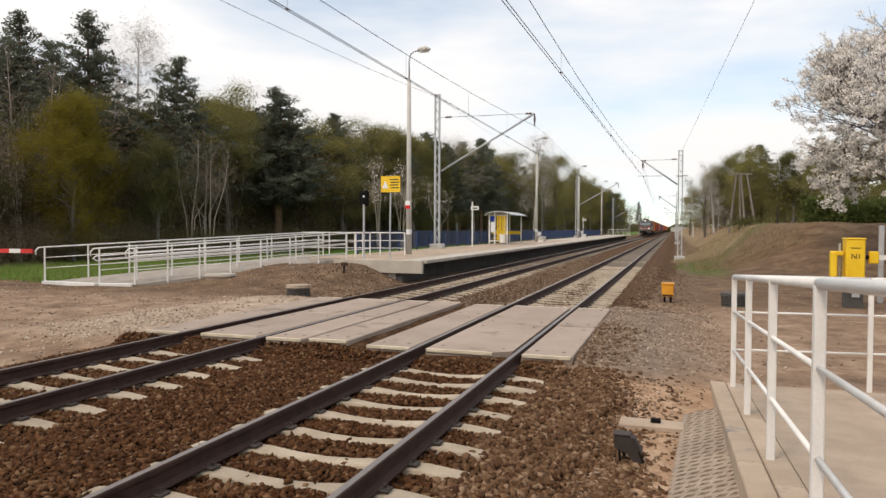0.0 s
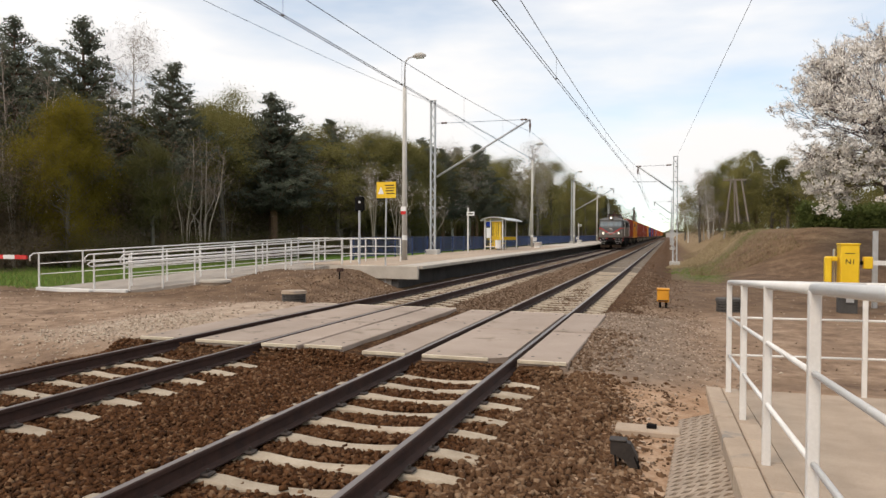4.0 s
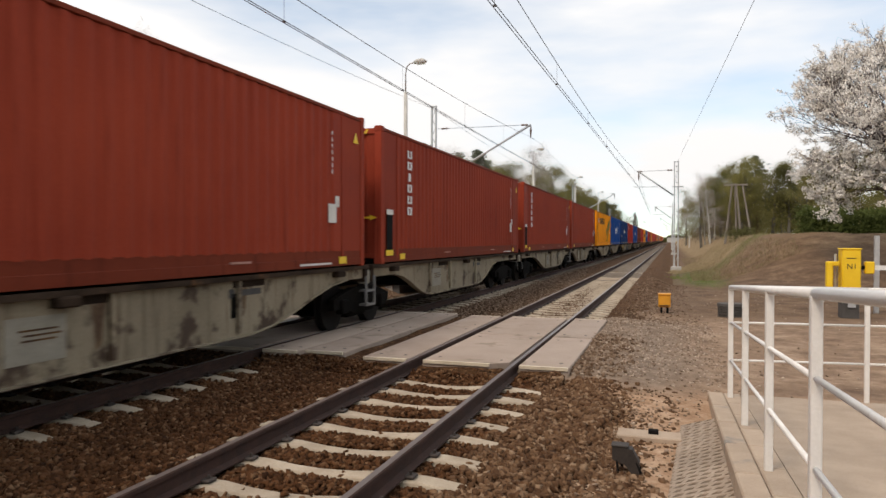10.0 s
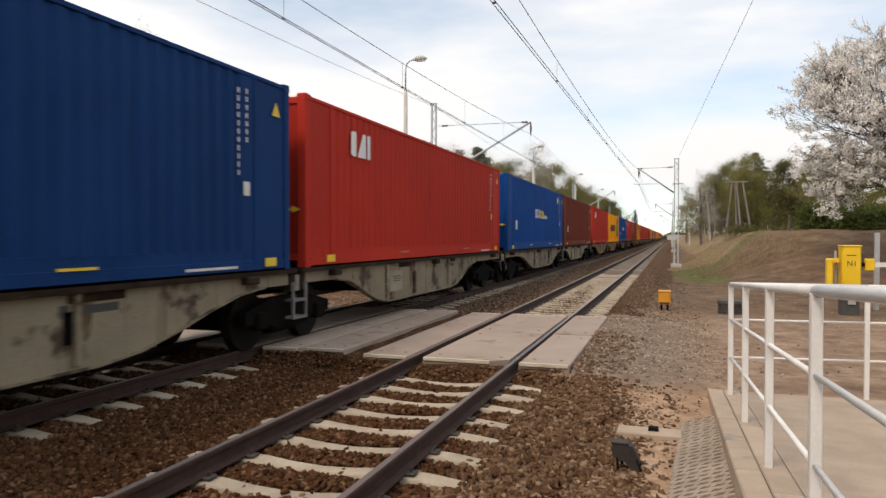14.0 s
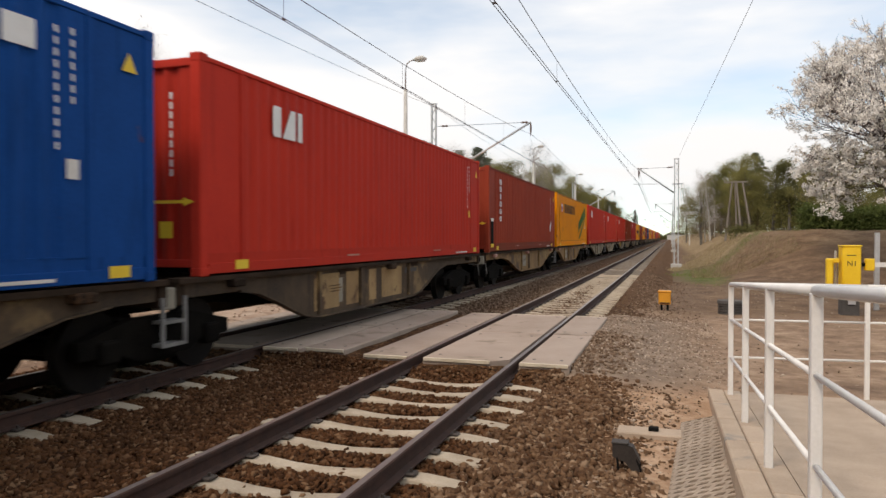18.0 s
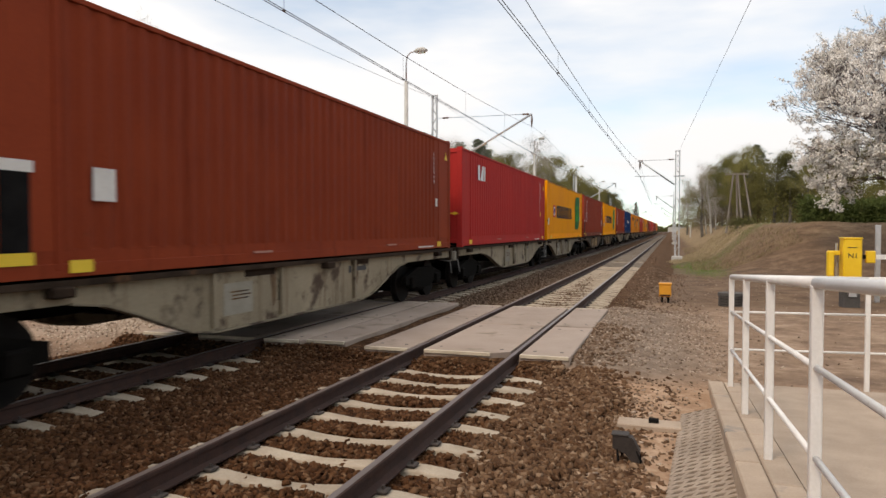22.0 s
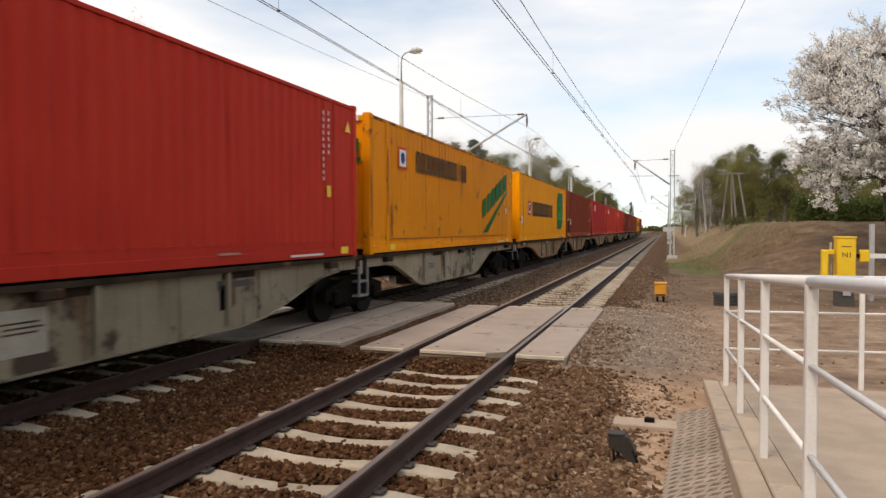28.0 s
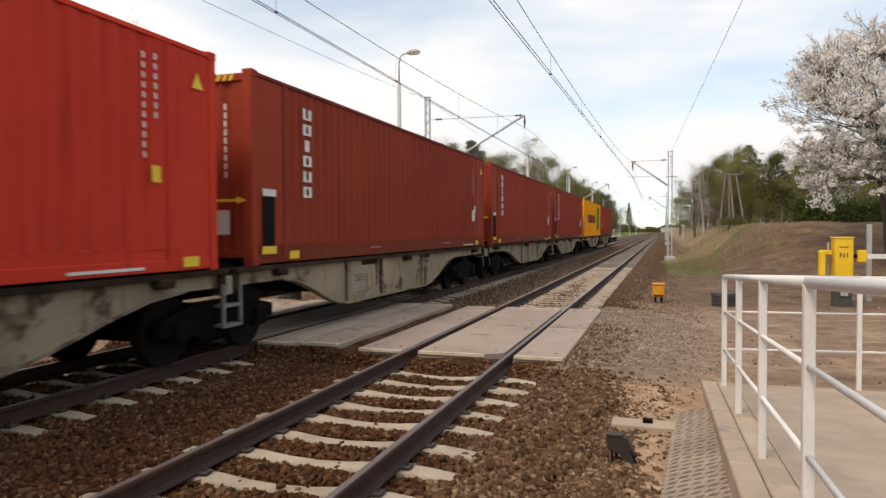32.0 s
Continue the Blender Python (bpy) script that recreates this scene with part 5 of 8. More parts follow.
def build_yard_things():
    # barrier drive
    z = float(gz(4.5, 20.9))
    t = thing("barrier_machine", "yellow level-crossing barrier machine on a dark base", "barrier machine", at=pose(4.5, 20.9, z))
    part("base", G().box(-0.22, 0.2, -0.22, 0.22, -0.1, 0.62, 0.03), "concrete_dark", t, "dark steel pedestal")
    part("plinth_plate", G().box(-0.08, 0.1, -0.262, -0.251, 0.3, 0.46), "galvanised", t)
    body = part("housing", G().box(-0.22, 0.22, -0.26, 0.24, 0.6, 1.82, 0.03), "yellow", t)
    part("lid", G().box(-0.235, 0.235, -0.275, 0.26, 1.81, 1.85, 0.012), "yellow", body)
    part("slot", G().box(-0.12, 0.1, -0.266, -0.261, 1.58, 1.6), "dark_text", body)
    part("hinge_arm", G().box(-0.5, -0.26, -0.12, 0.06, 1.38, 1.5, 0.015), "yellow", t)
    part("counterweight", G().box(-0.56, -0.4, -0.14, 0.08, 0.8, 1.5, 0.03), "yellow", t, "yellow counterweight")
    part("post_bracket", G().cyl((-0.31, 0.1, 0.5), (-0.31, 0.1, 1.7), 0.03, n=8), "galvanised", t)
    cu = bpy.data.curves.new("marking", "FONT")
    cu.body, cu.size, cu.extrude, cu.align_x = "N1", 0.19, 0.002, "CENTER"
    tmp = bpy.data.objects.new("marking", cu)
    me = bpy.data.meshes.new_from_object(tmp)
    bpy.data.objects.remove(tmp)
    me.materials.clear()
    me.materials.append(M["dark_text"])
    ob = part("marking", me, None, body)
    ob.matrix_basis = pose(0, -0.266, 1.31, 90)
    t = thing("road_barrier", "red and white barrier boom held by a yellow clamp", "barrier", at=pose(5.05, 20.9, z + 1.34))
    part("clamp", G().box(-0.2, 0.02, -0.09, 0.09, -0.16, 0.16, 0.02), "yellow", t)
    for k in range(8):
        part("stripe", G().box(0.02 + 0.5 * k, 0.52 + 0.5 * k, -0.03, 0.03, -0.06, 0.06), "red" if k % 2 else "white", t)
    part("mount", G().box(-0.26, -0.2, -0.05, 0.05, -0.05, 0.05), "black", t)
    t = thing("steel_post", "thin grey steel post behind the barrier machine", "post", at=pose(5.45, 22.2, float(gz(5.45, 22.2))))
    part("post", G().box(-0.06, 0.06, -0.06, 0.06, -0.3, 2.15, 0.01), "galvanised", t)
    # far barrier arm
    t = thing("road_barrier", "red and white striped barrier boom end over the road", "barrier", at=pose(-20.95, 18.3, 0.94))
    for k in range(12):
        part("stripe", G().box(-0.52 * (k + 1), -0.52 * k, -0.03, 0.03, -0.07, 0.07), "red" if k % 2 == 0 else "white", t)
    t = thing("barrier_rest", "grey steel support post for the barrier arm", "post", at=pose(-27.3, 18.3, -0.3))
    part("post", G().cyl((0, 0, 0), (0, 0, 1.4), 0.06, n=8), "galvanised", t)
    # small orange trackside box on two legs
    t = thing("trackside_box", "small orange trackside connection box on two dark legs", "trackside box", at=pose(-0.16, 20.2, float(gz(-0.16, 20.2))))
    for s in (-0.08, 0.08):
        part("leg", G().cyl((s, 0, -0.15), (s, 0, 0.2), 0.03, n=6), "black", t)
    b = part("housing", G().box(-0.16, 0.16, -0.13, 0.13, 0.17, 0.5, 0.025), "orange", t)
    part("lid", G().box(-0.175, 0.175, -0.145, 0.145, 0.49, 0.55, 0.018), "orange", b)
    part("stripe", G().box(-0.13, 0.13, -0.137, -0.131, 0.2, 0.23), "dark_text", b)
    # ribbed manhole rings
    for x, y in ((1.55, 20.3), (-10.2, 17.6)):
        t = thing("manhole_ring", "dark ribbed manhole ring with a concrete lid", "manhole", "manholes", pose(x, y, float(gz(x, y)) - 0.02))
        for k in range(4):
            part("ring", G().cyl((0, 0, 0.0 + 0.075 * k), (0, 0, 0.06 + 0.075 * k), 0.33, 0.34, 18), "concrete_dark", t)
        part("core", G().cyl((0, 0, 0), (0, 0, 0.3), 0.31, n=18), "black", t)
        part("lid", G().cyl((0, 0, 0.3), (0, 0, 0.38), 0.36, 0.35, 18), "kerb" if x < 0 else "concrete_dark", t)
    t = thing("manhole_cover", "flat concrete manhole cover in the dirt", "manhole", at=pose(-15.1, 20.7, float(gz(-15.1, 20.7))))
    part("ring", G().cyl((0, 0, -0.1), (0, 0, 0.06), 0.5, n=20), "kerb", t)
    part("lid", G().cyl((0, 0, 0.06), (0, 0, 0.13), 0.56, 0.54, 20), "concrete", t)
    # trackside impedance box by the ballast edge
    t = thing("trackside_device", "small black hooded trackside device on thin bent legs", "trackside device", at=pose(-0.36, 6.3, -0.33))
    part("hood", G().prism([(-0.12, 0.29), (0.05, 0.27), (0.115, 0.15), (0.105, 0.04), (0.05, 0.05), (-0.01, 0.13), (-0.12, 0.17)], "y", -0.06, 0.05), "hood", t, "worn dark grey hood")
    part("lid", G().box(-0.13, 0.02, -0.068, 0.058, 0.282, 0.3, 0.006), "hood", t)
    for a, b in (((-0.08, -0.05), (-0.1, -0.07)), ((-0.06, 0.05), (-0.07, 0.08)), ((0.08, -0.05), (0.12, -0.06)), ((0.08, 0.05), (0.1, 0.09))):
        part("leg", G().tube([(a[0], a[1], 0.17), (0.5 * (a[0] + b[0]) + 0.02, b[1], 0.08), (b[0], b[1], -0.03)], 0.011, 6), "black", t)
    part("cable", G().tube([(0.1, -0.02, 0.06), (0.0, -0.05, 0.035), (-0.3, -0.06, 0.05), (-0.62, -0.08, 0.09)], 0.009, 6), "black", t)
    t = thing("marker_stub", "short dark marker stub on the mound", "marker", at=pose(-10.9, 21.9, float(gz(-10.9, 21.9))))
    part("stem", G().cyl((0, 0, -0.1), (0, 0, 0.3), 0.03, n=6), "black", t)
    part("head", G().box(-0.1, 0.14, -0.04, 0.04, 0.26, 0.38, 0.015), "rail_side", t)
    # timber pole trestle on the bank
    z = float(gz(6.5, 81.3))
    t = thing("wooden_pole_trestle", "weathered wooden power-line pole trestle on the bank", "power pole", at=pose(6.5, 81.3, z))
    for a, b in (((-0.9, 0.3), (-0.25, 0)), ((0.3, 0.8), (0.05, 0.1)), ((0.75, 0.2), (0.15, 0)), ((1.75, -0.5), (0.75, 0))):
        part("pole", G().cyl((a[0], a[1], -0.4), (b[0], b[1], 6.1), 0.12, 0.085, 8), "wood", t)
    part("cross_arm", G().box(-1.1, 1.3, -0.08, 0.08, 5.9, 6.04), "wood", t)


build_yard_things()


def build_distance():
    t = thing("far_building", "low pale flat-roofed building far along the line", "building", at=pose(6, 600, -0.5))
    part("wall", G().box(-9, 9, -3, 3, 0, 4.2), "pole_concrete", t)
    part("roof", G().box(-9.4, 9.4, -3.4, 3.4, 4.2, 4.7), "concrete_dark", t)
    nr = np.random.default_rng(9)
    n = 1500
    x = nr.uniform(-150, 150, n)
    y = 640 + nr.uniform(0, 60, n)
    c = np.stack([x, y, nr.uniform(0, 1, n) * (5 + 2.5 * np.sin(x * 0.11) + 1.5 * np.sin(x * 0.37))], 1)
    v, f = leaf_quads(nr, c, (2.0, 2.0, 0.8), 14, 0.9, 0.6)
    solid("far_treeline", arrays("far_treeline", v, f, M["leaf_dark"]), None, "distant low line of trees closing the track", "wood", kind="stuff")


build_distance()

# ---------------------------------------------------------------- the goods train
FLOOR = 1.25                           # height of the containers' floor above the rails
LONG, TALL, WIDE = 13.716, 2.896, 1.25


def paint(name, dark, light, rust=0.62, streak=None, rough=0.6):
    M[name] = surface(name, dark, light, 0.5, rough, 0, 0.05, 30, spots=RUST, spot_scale=1.7, spot_at=rust + 0.07, vary=0.1,
                      streaks=streak or tuple(0.72 * a for a in dark), streak_at=0.55)
    M[name].node_tree.nodes["Principled BSDF"].inputs["Specular IOR Level"].default_value = 0.07


paint("box_brown", (0.25, 0.038, 0.02), (0.33, 0.056, 0.0285))
paint("box_rust_brown", (0.212, 0.0345, 0.0145), (0.285, 0.052, 0.02))
paint("box_dark_brown", (0.15, 0.029, 0.015), (0.205, 0.042, 0.021))
paint("box_red", (0.43, 0.03, 0.018), (0.525, 0.042, 0.024))
paint("box_crimson", (0.38, 0.027, 0.024), (0.47, 0.038, 0.032))
paint("box_bright_red", (0.53, 0.043, 0.024), (0.64, 0.058, 0.032))
paint("box_blue", (0.0035, 0.05, 0.21), (0.007, 0.073, 0.295))
paint("box_navy", (0.005, 0.032, 0.12), (0.009, 0.048, 0.17))
paint("box_yellow", (0.74, 0.24, 0.0045), (0.86, 0.305, 0.0072), 0.55, (0.3, 0.075, 0.014))
paint("box_clean_yellow", (0.86, 0.305, 0.003), (0.95, 0.375, 0.005), 0.62, (0.66, 0.23, 0.008))
paint("rusty_rail", (0.46, 0.15, 0.01), (0.7, 0.26, 0.012), 0.42, (0.16, 0.05, 0.016))
M["beam"] = surface("beam_paint", (0.185, 0.148, 0.096), (0.315, 0.262, 0.182), 0.7, 0.85, 0, 0.15, 30, spots=(0.06, 0.036, 0.021), spot_scale=1.3, spot_at=0.54,
                    vary=0.18, streaks=(0.1, 0.06, 0.03), streak_at=0.54)
M["beam_rust"] = surface("rusty_beam_paint", (0.2, 0.1, 0.03), (0.32, 0.21, 0.09), 0.8, 0.85, 0, 0.2, 30, spots=(0.085, 0.045, 0.025), spot_scale=0.9, spot_at=0.52,
                         vary=0.15, streaks=(0.11, 0.048, 0.018), streak_at=0.52)
M["beam_dark"] = surface("near_black_beam", (0.006, 0.0042, 0.003), (0.024, 0.016, 0.01), 1.2, 0.9, 0, 0.2, 30, spots=(0.12, 0.07, 0.03), spot_scale=1.3, spot_at=0.6)
M["beam_brown"] = surface("rust_brown_beam", (0.03, 0.018, 0.01), (0.11, 0.07, 0.038), 1.0, 0.9, 0, 0.2, 30, spots=(0.2, 0.13, 0.06), spot_scale=1.0, spot_at=0.56,
                          streaks=(0.02, 0.012, 0.007), streak_at=0.52)
M["ochre_patch"] = surface("ochre_patch", (0.2, 0.12, 0.05), (0.36, 0.24, 0.11), 1.3, 0.85, 0, 0.15, 30, spots=(0.08, 0.04, 0.02), spot_scale=1.6, spot_at=0.55, vary=0.2)
M["rust_stain"] = surface("rust_stain", (0.07, 0.036, 0.018), (0.18, 0.115, 0.06), 5, 0.9, 0, 0.2, 40, spots=(0.24, 0.2, 0.15), spot_scale=4, spot_at=0.58)
M["rust_drip"] = surface("rust_drip", (0.13, 0.03, 0.008), (0.3, 0.085, 0.012), 6, 0.85, 0, 0.1, 40, spots=(0.55, 0.18, 0.006), spot_scale=7, spot_at=0.56)
M["red_tab"] = surface("faded_tab", (0.32, 0.13, 0.1), (0.48, 0.26, 0.2), 4, 0.7, 0, 0.05)
# near-black: the deep shade beneath the wagons is put into this colour
M["under"] = surface("shaded_underside", (0.003, 0.0026, 0.0022), (0.01, 0.0085, 0.007), 3, 0.9, 0.0, 0.2)
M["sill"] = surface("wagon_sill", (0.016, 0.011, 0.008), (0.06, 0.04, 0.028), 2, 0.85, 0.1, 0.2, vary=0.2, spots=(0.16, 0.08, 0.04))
M["panel_paint"] = surface("repainted_panel", (0.21, 0.19, 0.15), (0.34, 0.31, 0.25), 1.5, 0.75, 0, 0.1, 30, spots=(0.25, 0.2, 0.15), spot_scale=2, spot_at=0.62, vary=0.15)
M["mark_paint"] = surface("owner_mark", (0.03, 0.03, 0.032), (0.07, 0.065, 0.06), 3, 0.7, 0, 0.03)
M["worn_step"] = surface("worn_step_steel", (0.14, 0.135, 0.13), (0.26, 0.25, 0.24), 4, 0.6, 0.2, 0.1)
M["plate"] = surface("sticker", (0.6, 0.57, 0.53), (0.76, 0.74, 0.7), 3, 0.6, 0, 0.02)
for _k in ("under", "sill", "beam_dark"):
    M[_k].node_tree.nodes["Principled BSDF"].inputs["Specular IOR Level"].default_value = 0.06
# wheel steel, darkened likewise for the shade under the train
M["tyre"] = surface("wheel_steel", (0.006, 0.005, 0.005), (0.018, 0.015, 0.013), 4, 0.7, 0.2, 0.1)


def corrugated(x, y0, y1, z0, z1, depth, pitch=0.279):
    """A trapezoid-ribbed wall that faces +x."""
    ys, k = [(y0, 0.0)], 0
    y = y0 + 0.05
    while y + pitch < y1 - 0.03:
        ys += [(y, 0.0), (y + 0.07, -depth), (y + 0.14, -depth), (y + 0.21, 0.0)]
        y += pitch
    ys.append((y1, 0.0))
    v, f = [], []
    for a, d in ys:
        v += [(x + d, a, z0), (x + d, a, z1)]
    for i in range(len(ys) - 1):
        f.append((2 * i, 2 * i + 2, 2 * i + 3, 2 * i + 1))
    # a thin back, so that the wall is a body
    n = len(v)
    v += [(x - 0.06, y0, z0), (x - 0.06, y1, z0), (x - 0.06, y1, z1), (x - 0.06, y0, z1)]
    f.append((n, n + 3, n + 2, n + 1))
    return G().add(v, f)


_shapes = {}


def shape(key, make, material):
    """Meshes that many things share, kept by name and material."""
    if (key, material) not in _shapes:
        g = make()
        _shapes[key, material] = g if isinstance(g, bpy.types.Mesh) else g.mesh(key, M[material])
    return _shapes[key, material]


def text_mesh(key, words, size, material, align="CENTER", bold=0.0):
    def make():
        cu = bpy.data.curves.new(key, "FONT")
        cu.body, cu.size, cu.extrude, cu.align_x, cu.align_y = words, size, 0.002, align, "CENTER"
        cu.offset = bold
        tmp = bpy.data.objects.new(key, cu)
        me = bpy.data.meshes.new_from_object(tmp)
        bpy.data.objects.remove(tmp)
        me.materials.clear()
        me.materials.append(M[material])
        return me
    return shape(key, make, material)


SIDE_TEXT = pose(WIDE + 0.008, 0, 0, 90, 0, 90)


def bars(spans, z0, z1, x=WIDE):
    g = G()
    for a, b in spans:
        g.box(x + 0.004, x + 0.009, a, b, z0, z1)
    return g


def letter_row(y0, y1, n, gap=0.28, thin=()):
    step = (y1 - y0) / n
    out = []
    for i in range(n):
        w = step * (1 - gap) * (0.35 if i in thin else 1.0)
        c = y0 + (i + 0.5) * step
        out.append((c - w / 2, c + w / 2))
    return out


def marks(c, style, colour):
    """The painted signs on the flank: plain shapes where they stand for names."""
    def p(name, key, make, mat, under=None, lab=""):
        return part(name, shape(key, make, mat), None, under or c, lab)

    def flat(o):
        return lambda: G().prism(o, "x", WIDE + 0.004, WIDE + 0.009)

    if style == "magnum":
        sq = p("emblem", "emblem_a", lambda: bars([(1.57, 2.1)], 1.9, 2.38), "red_text")
        p("emblem_field", "emblem_b", lambda: G().box(WIDE + 0.009, WIDE + 0.012, 1.63, 2.04, 1.95, 2.33), "white", sq)
        p("emblem_disc", "emblem_c", lambda: G().cyl((WIDE + 0.01, 1.83, 2.14), (WIDE + 0.016, 1.83, 2.14), 0.13, n=14), "navy", sq)
        for i, (a, b) in enumerate(letter_row(2.73, 7.15, 14, 0.22, (11,))):
            p("name_block", f"name_block_{i}", glyph(a, b, 1.9, 2.4, i), "faded_text")
        for i in range(6):
            a, w = 9.06 + 0.615 * i, 0.47
            z0, z1 = 0.86 + 0.195 * i, 1.46 + 0.2 * i
            p("slant_block", f"slant_{i}", flat([(a, z0), (a + w, z0 + 0.15), (a + w, z1 + 0.13), (a, z1)]), "green_text")
        p("slant_stroke", "slant_stroke", flat([(9.15, 0.42), (9.75, 0.42), (12.75, 1.9), (12.75, 1.98)]), "green_text")
        for i, (a, b, z0, z1) in enumerate(((0.03, 0.11, 0.45, 1.5), (0.91, 0.98, 0.8, 2.05), (1.15, 1.22, 0.32, 0.9))):
            p("rust_run", f"rust_run_{i}", flat([(a, z1), ((a + b) / 2, z1 + 0.25), (b, z1 - 0.1), (b - 0.02, z0), (a + 0.02, z0 + 0.12)]), "rust_drip", None, "dark red-brown rust run")
        p("rust_line", "rust_line", lambda: G().box(WIDE - 0.02, WIDE + 0.002, 1.1, LONG - 1.2, 0.3, 0.318), "rust_drip")
        p("end_stroke", "end_stroke", lambda: G().box(0.35, 1.05, -0.006, -0.001, 1.9, 2.0).box(0.45, 0.68, -0.006, -0.001, 2.05, 2.35).box(0.76, 1.0, -0.006, -0.001, 2.08, 2.38), "green_text")
    elif style == "gas":
        sq = p("emblem", "emblem_d", lambda: bars([(1.84, 2.5)], 1.13, 1.76), "red_text")
        p("emblem_field", "emblem_e", lambda: G().box(WIDE + 0.009, WIDE + 0.012, 1.95, 2.39, 1.24, 1.65), "white", sq)
        p("emblem_disc", "emblem_f", lambda: G().cyl((WIDE + 0.01, 2.17, 1.45), (WIDE + 0.016, 2.17, 1.45), 0.17, n=14), "navy", sq)
        for i, (a, b) in enumerate(letter_row(2.9, 8.6, 14, 0.24, (11,))):
            p("name_block", f"gas_block_{i}", glyph(a, b, 1.12, 1.76, i), "dark_text")

        def leaf():
            o = []
            for cy, cz, r, a0 in ((11.45, 1.35, 0.83, -90), (12.2, 2.46, 0.08, 0), (10.85, 1.92, 0.62, 90), (10.28, 0.58, 0.06, 180)):
                for k in range(7):
                    a = radians(a0 + 15 * k)
                    o.append((cy + r * math.cos(a), cz + r * math.sin(a)))
            return G().prism(o, "x", WIDE + 0.004, WIDE + 0.009)
        lf = p("leaf_emblem", "leaf_emblem", leaf, "green_text", None, "green rounded emblem")
        for w, s, z, b in (("LnG", 0.86, 1.32, 0.035), ("POWERED BY", 0.235, 1.85, 0.008)):
            ob = part("lettering", text_mesh("text_" + w[:3].lower(), w, s, "green_light", bold=b), None, lf)
            ob.matrix_basis = SIDE_TEXT.copy()
            ob.matrix_basis.translation = (WIDE + 0.012, 11.12, z)
    elif style == "column":
        for i in range(6):
            z = 2.56 - 0.26 * i
            p("name_block", f"column_{i}", (lambda: bars([(1.57, 1.72)], z - 0.19, z)) if i == 2 else glyph(1.51, 1.79, z - 0.18, z, i + 3), "white")
    elif style == "three":
        for i, o in enumerate(([(1.72, 2.09), (1.76, 2.05), (1.95, 2.05), (1.95, 2.52), (1.76, 2.52), (1.72, 2.48)],
                               [(2.0, 2.05), (2.38, 2.05), (2.38, 2.52), (2.25, 2.52)], [(2.46, 2.05), (2.6, 2.05), (2.6, 2.52), (2.46, 2.52)])):
            p("emblem_stroke", f"stroke_{i}", flat(o), "white")
    elif style == "leasing":
        for w, s, y, z in (("CONTAINER", 0.335, 6.6, 1.63), ("LEASING", 0.335, 6.62, 1.28), ("45", 1.02, 8.4, 1.55)):
            ob = part("lettering", text_mesh("lease_" + w.lower(), w, s, "white", bold=0.02), None, c)
            ob.matrix_basis = SIDE_TEXT.copy()
            ob.matrix_basis.translation = (WIDE + 0.008, y, z)
    elif style == "unit":
        for i, (a, b) in enumerate(letter_row(5.45, 6.8, 4, 0.2, (2,))):
            p("name_block", f"unit_{i}", glyph(a, b, 1.38, 1.76, i + 5), "white")
        for i, (a, b) in enumerate(letter_row(6.84, 7.62, 2, 0.18)):
            p("number_block", f"unit_n{i}", glyph(a, b, 1.38, 1.72, i + 8), "yellow_text")
        for i, (a, b) in enumerate(letter_row(7.66, 8.5, 4, 0.3)):
            p("name_block", f"unit_s{i}", bars_of(a, b, 1.38, 1.54), "white")
        if colour == "box_blue":
            p("name_block", "unit_mark", bars_of(11.75, 12.1, 2.3, 2.58), "white")


def bars_of(a, b, z0, z1):
    return lambda: bars([(a, b)], z0, z1)


def glyph(a, b, z0, z1, k):
    """A plain mark the size of a letter: a hollow block, at times open at the top."""
    w, h = (b - a) * 0.33, (z1 - z0) * 0.17

    def make():
        g = G()
        spans = [(a, a + w, z0, z1), (b - w, b, z0, z1)]
        spans.append((a + w, b - w, z0, z0 + h))
        if k % 4 != 3:
            spans.append((a + w, b - w, z1 - h, z1))
        for y0, y1, za, zb in spans:
            g.box(WIDE + 0.004, WIDE + 0.009, y0, y1, za, zb)
        return g
    return make


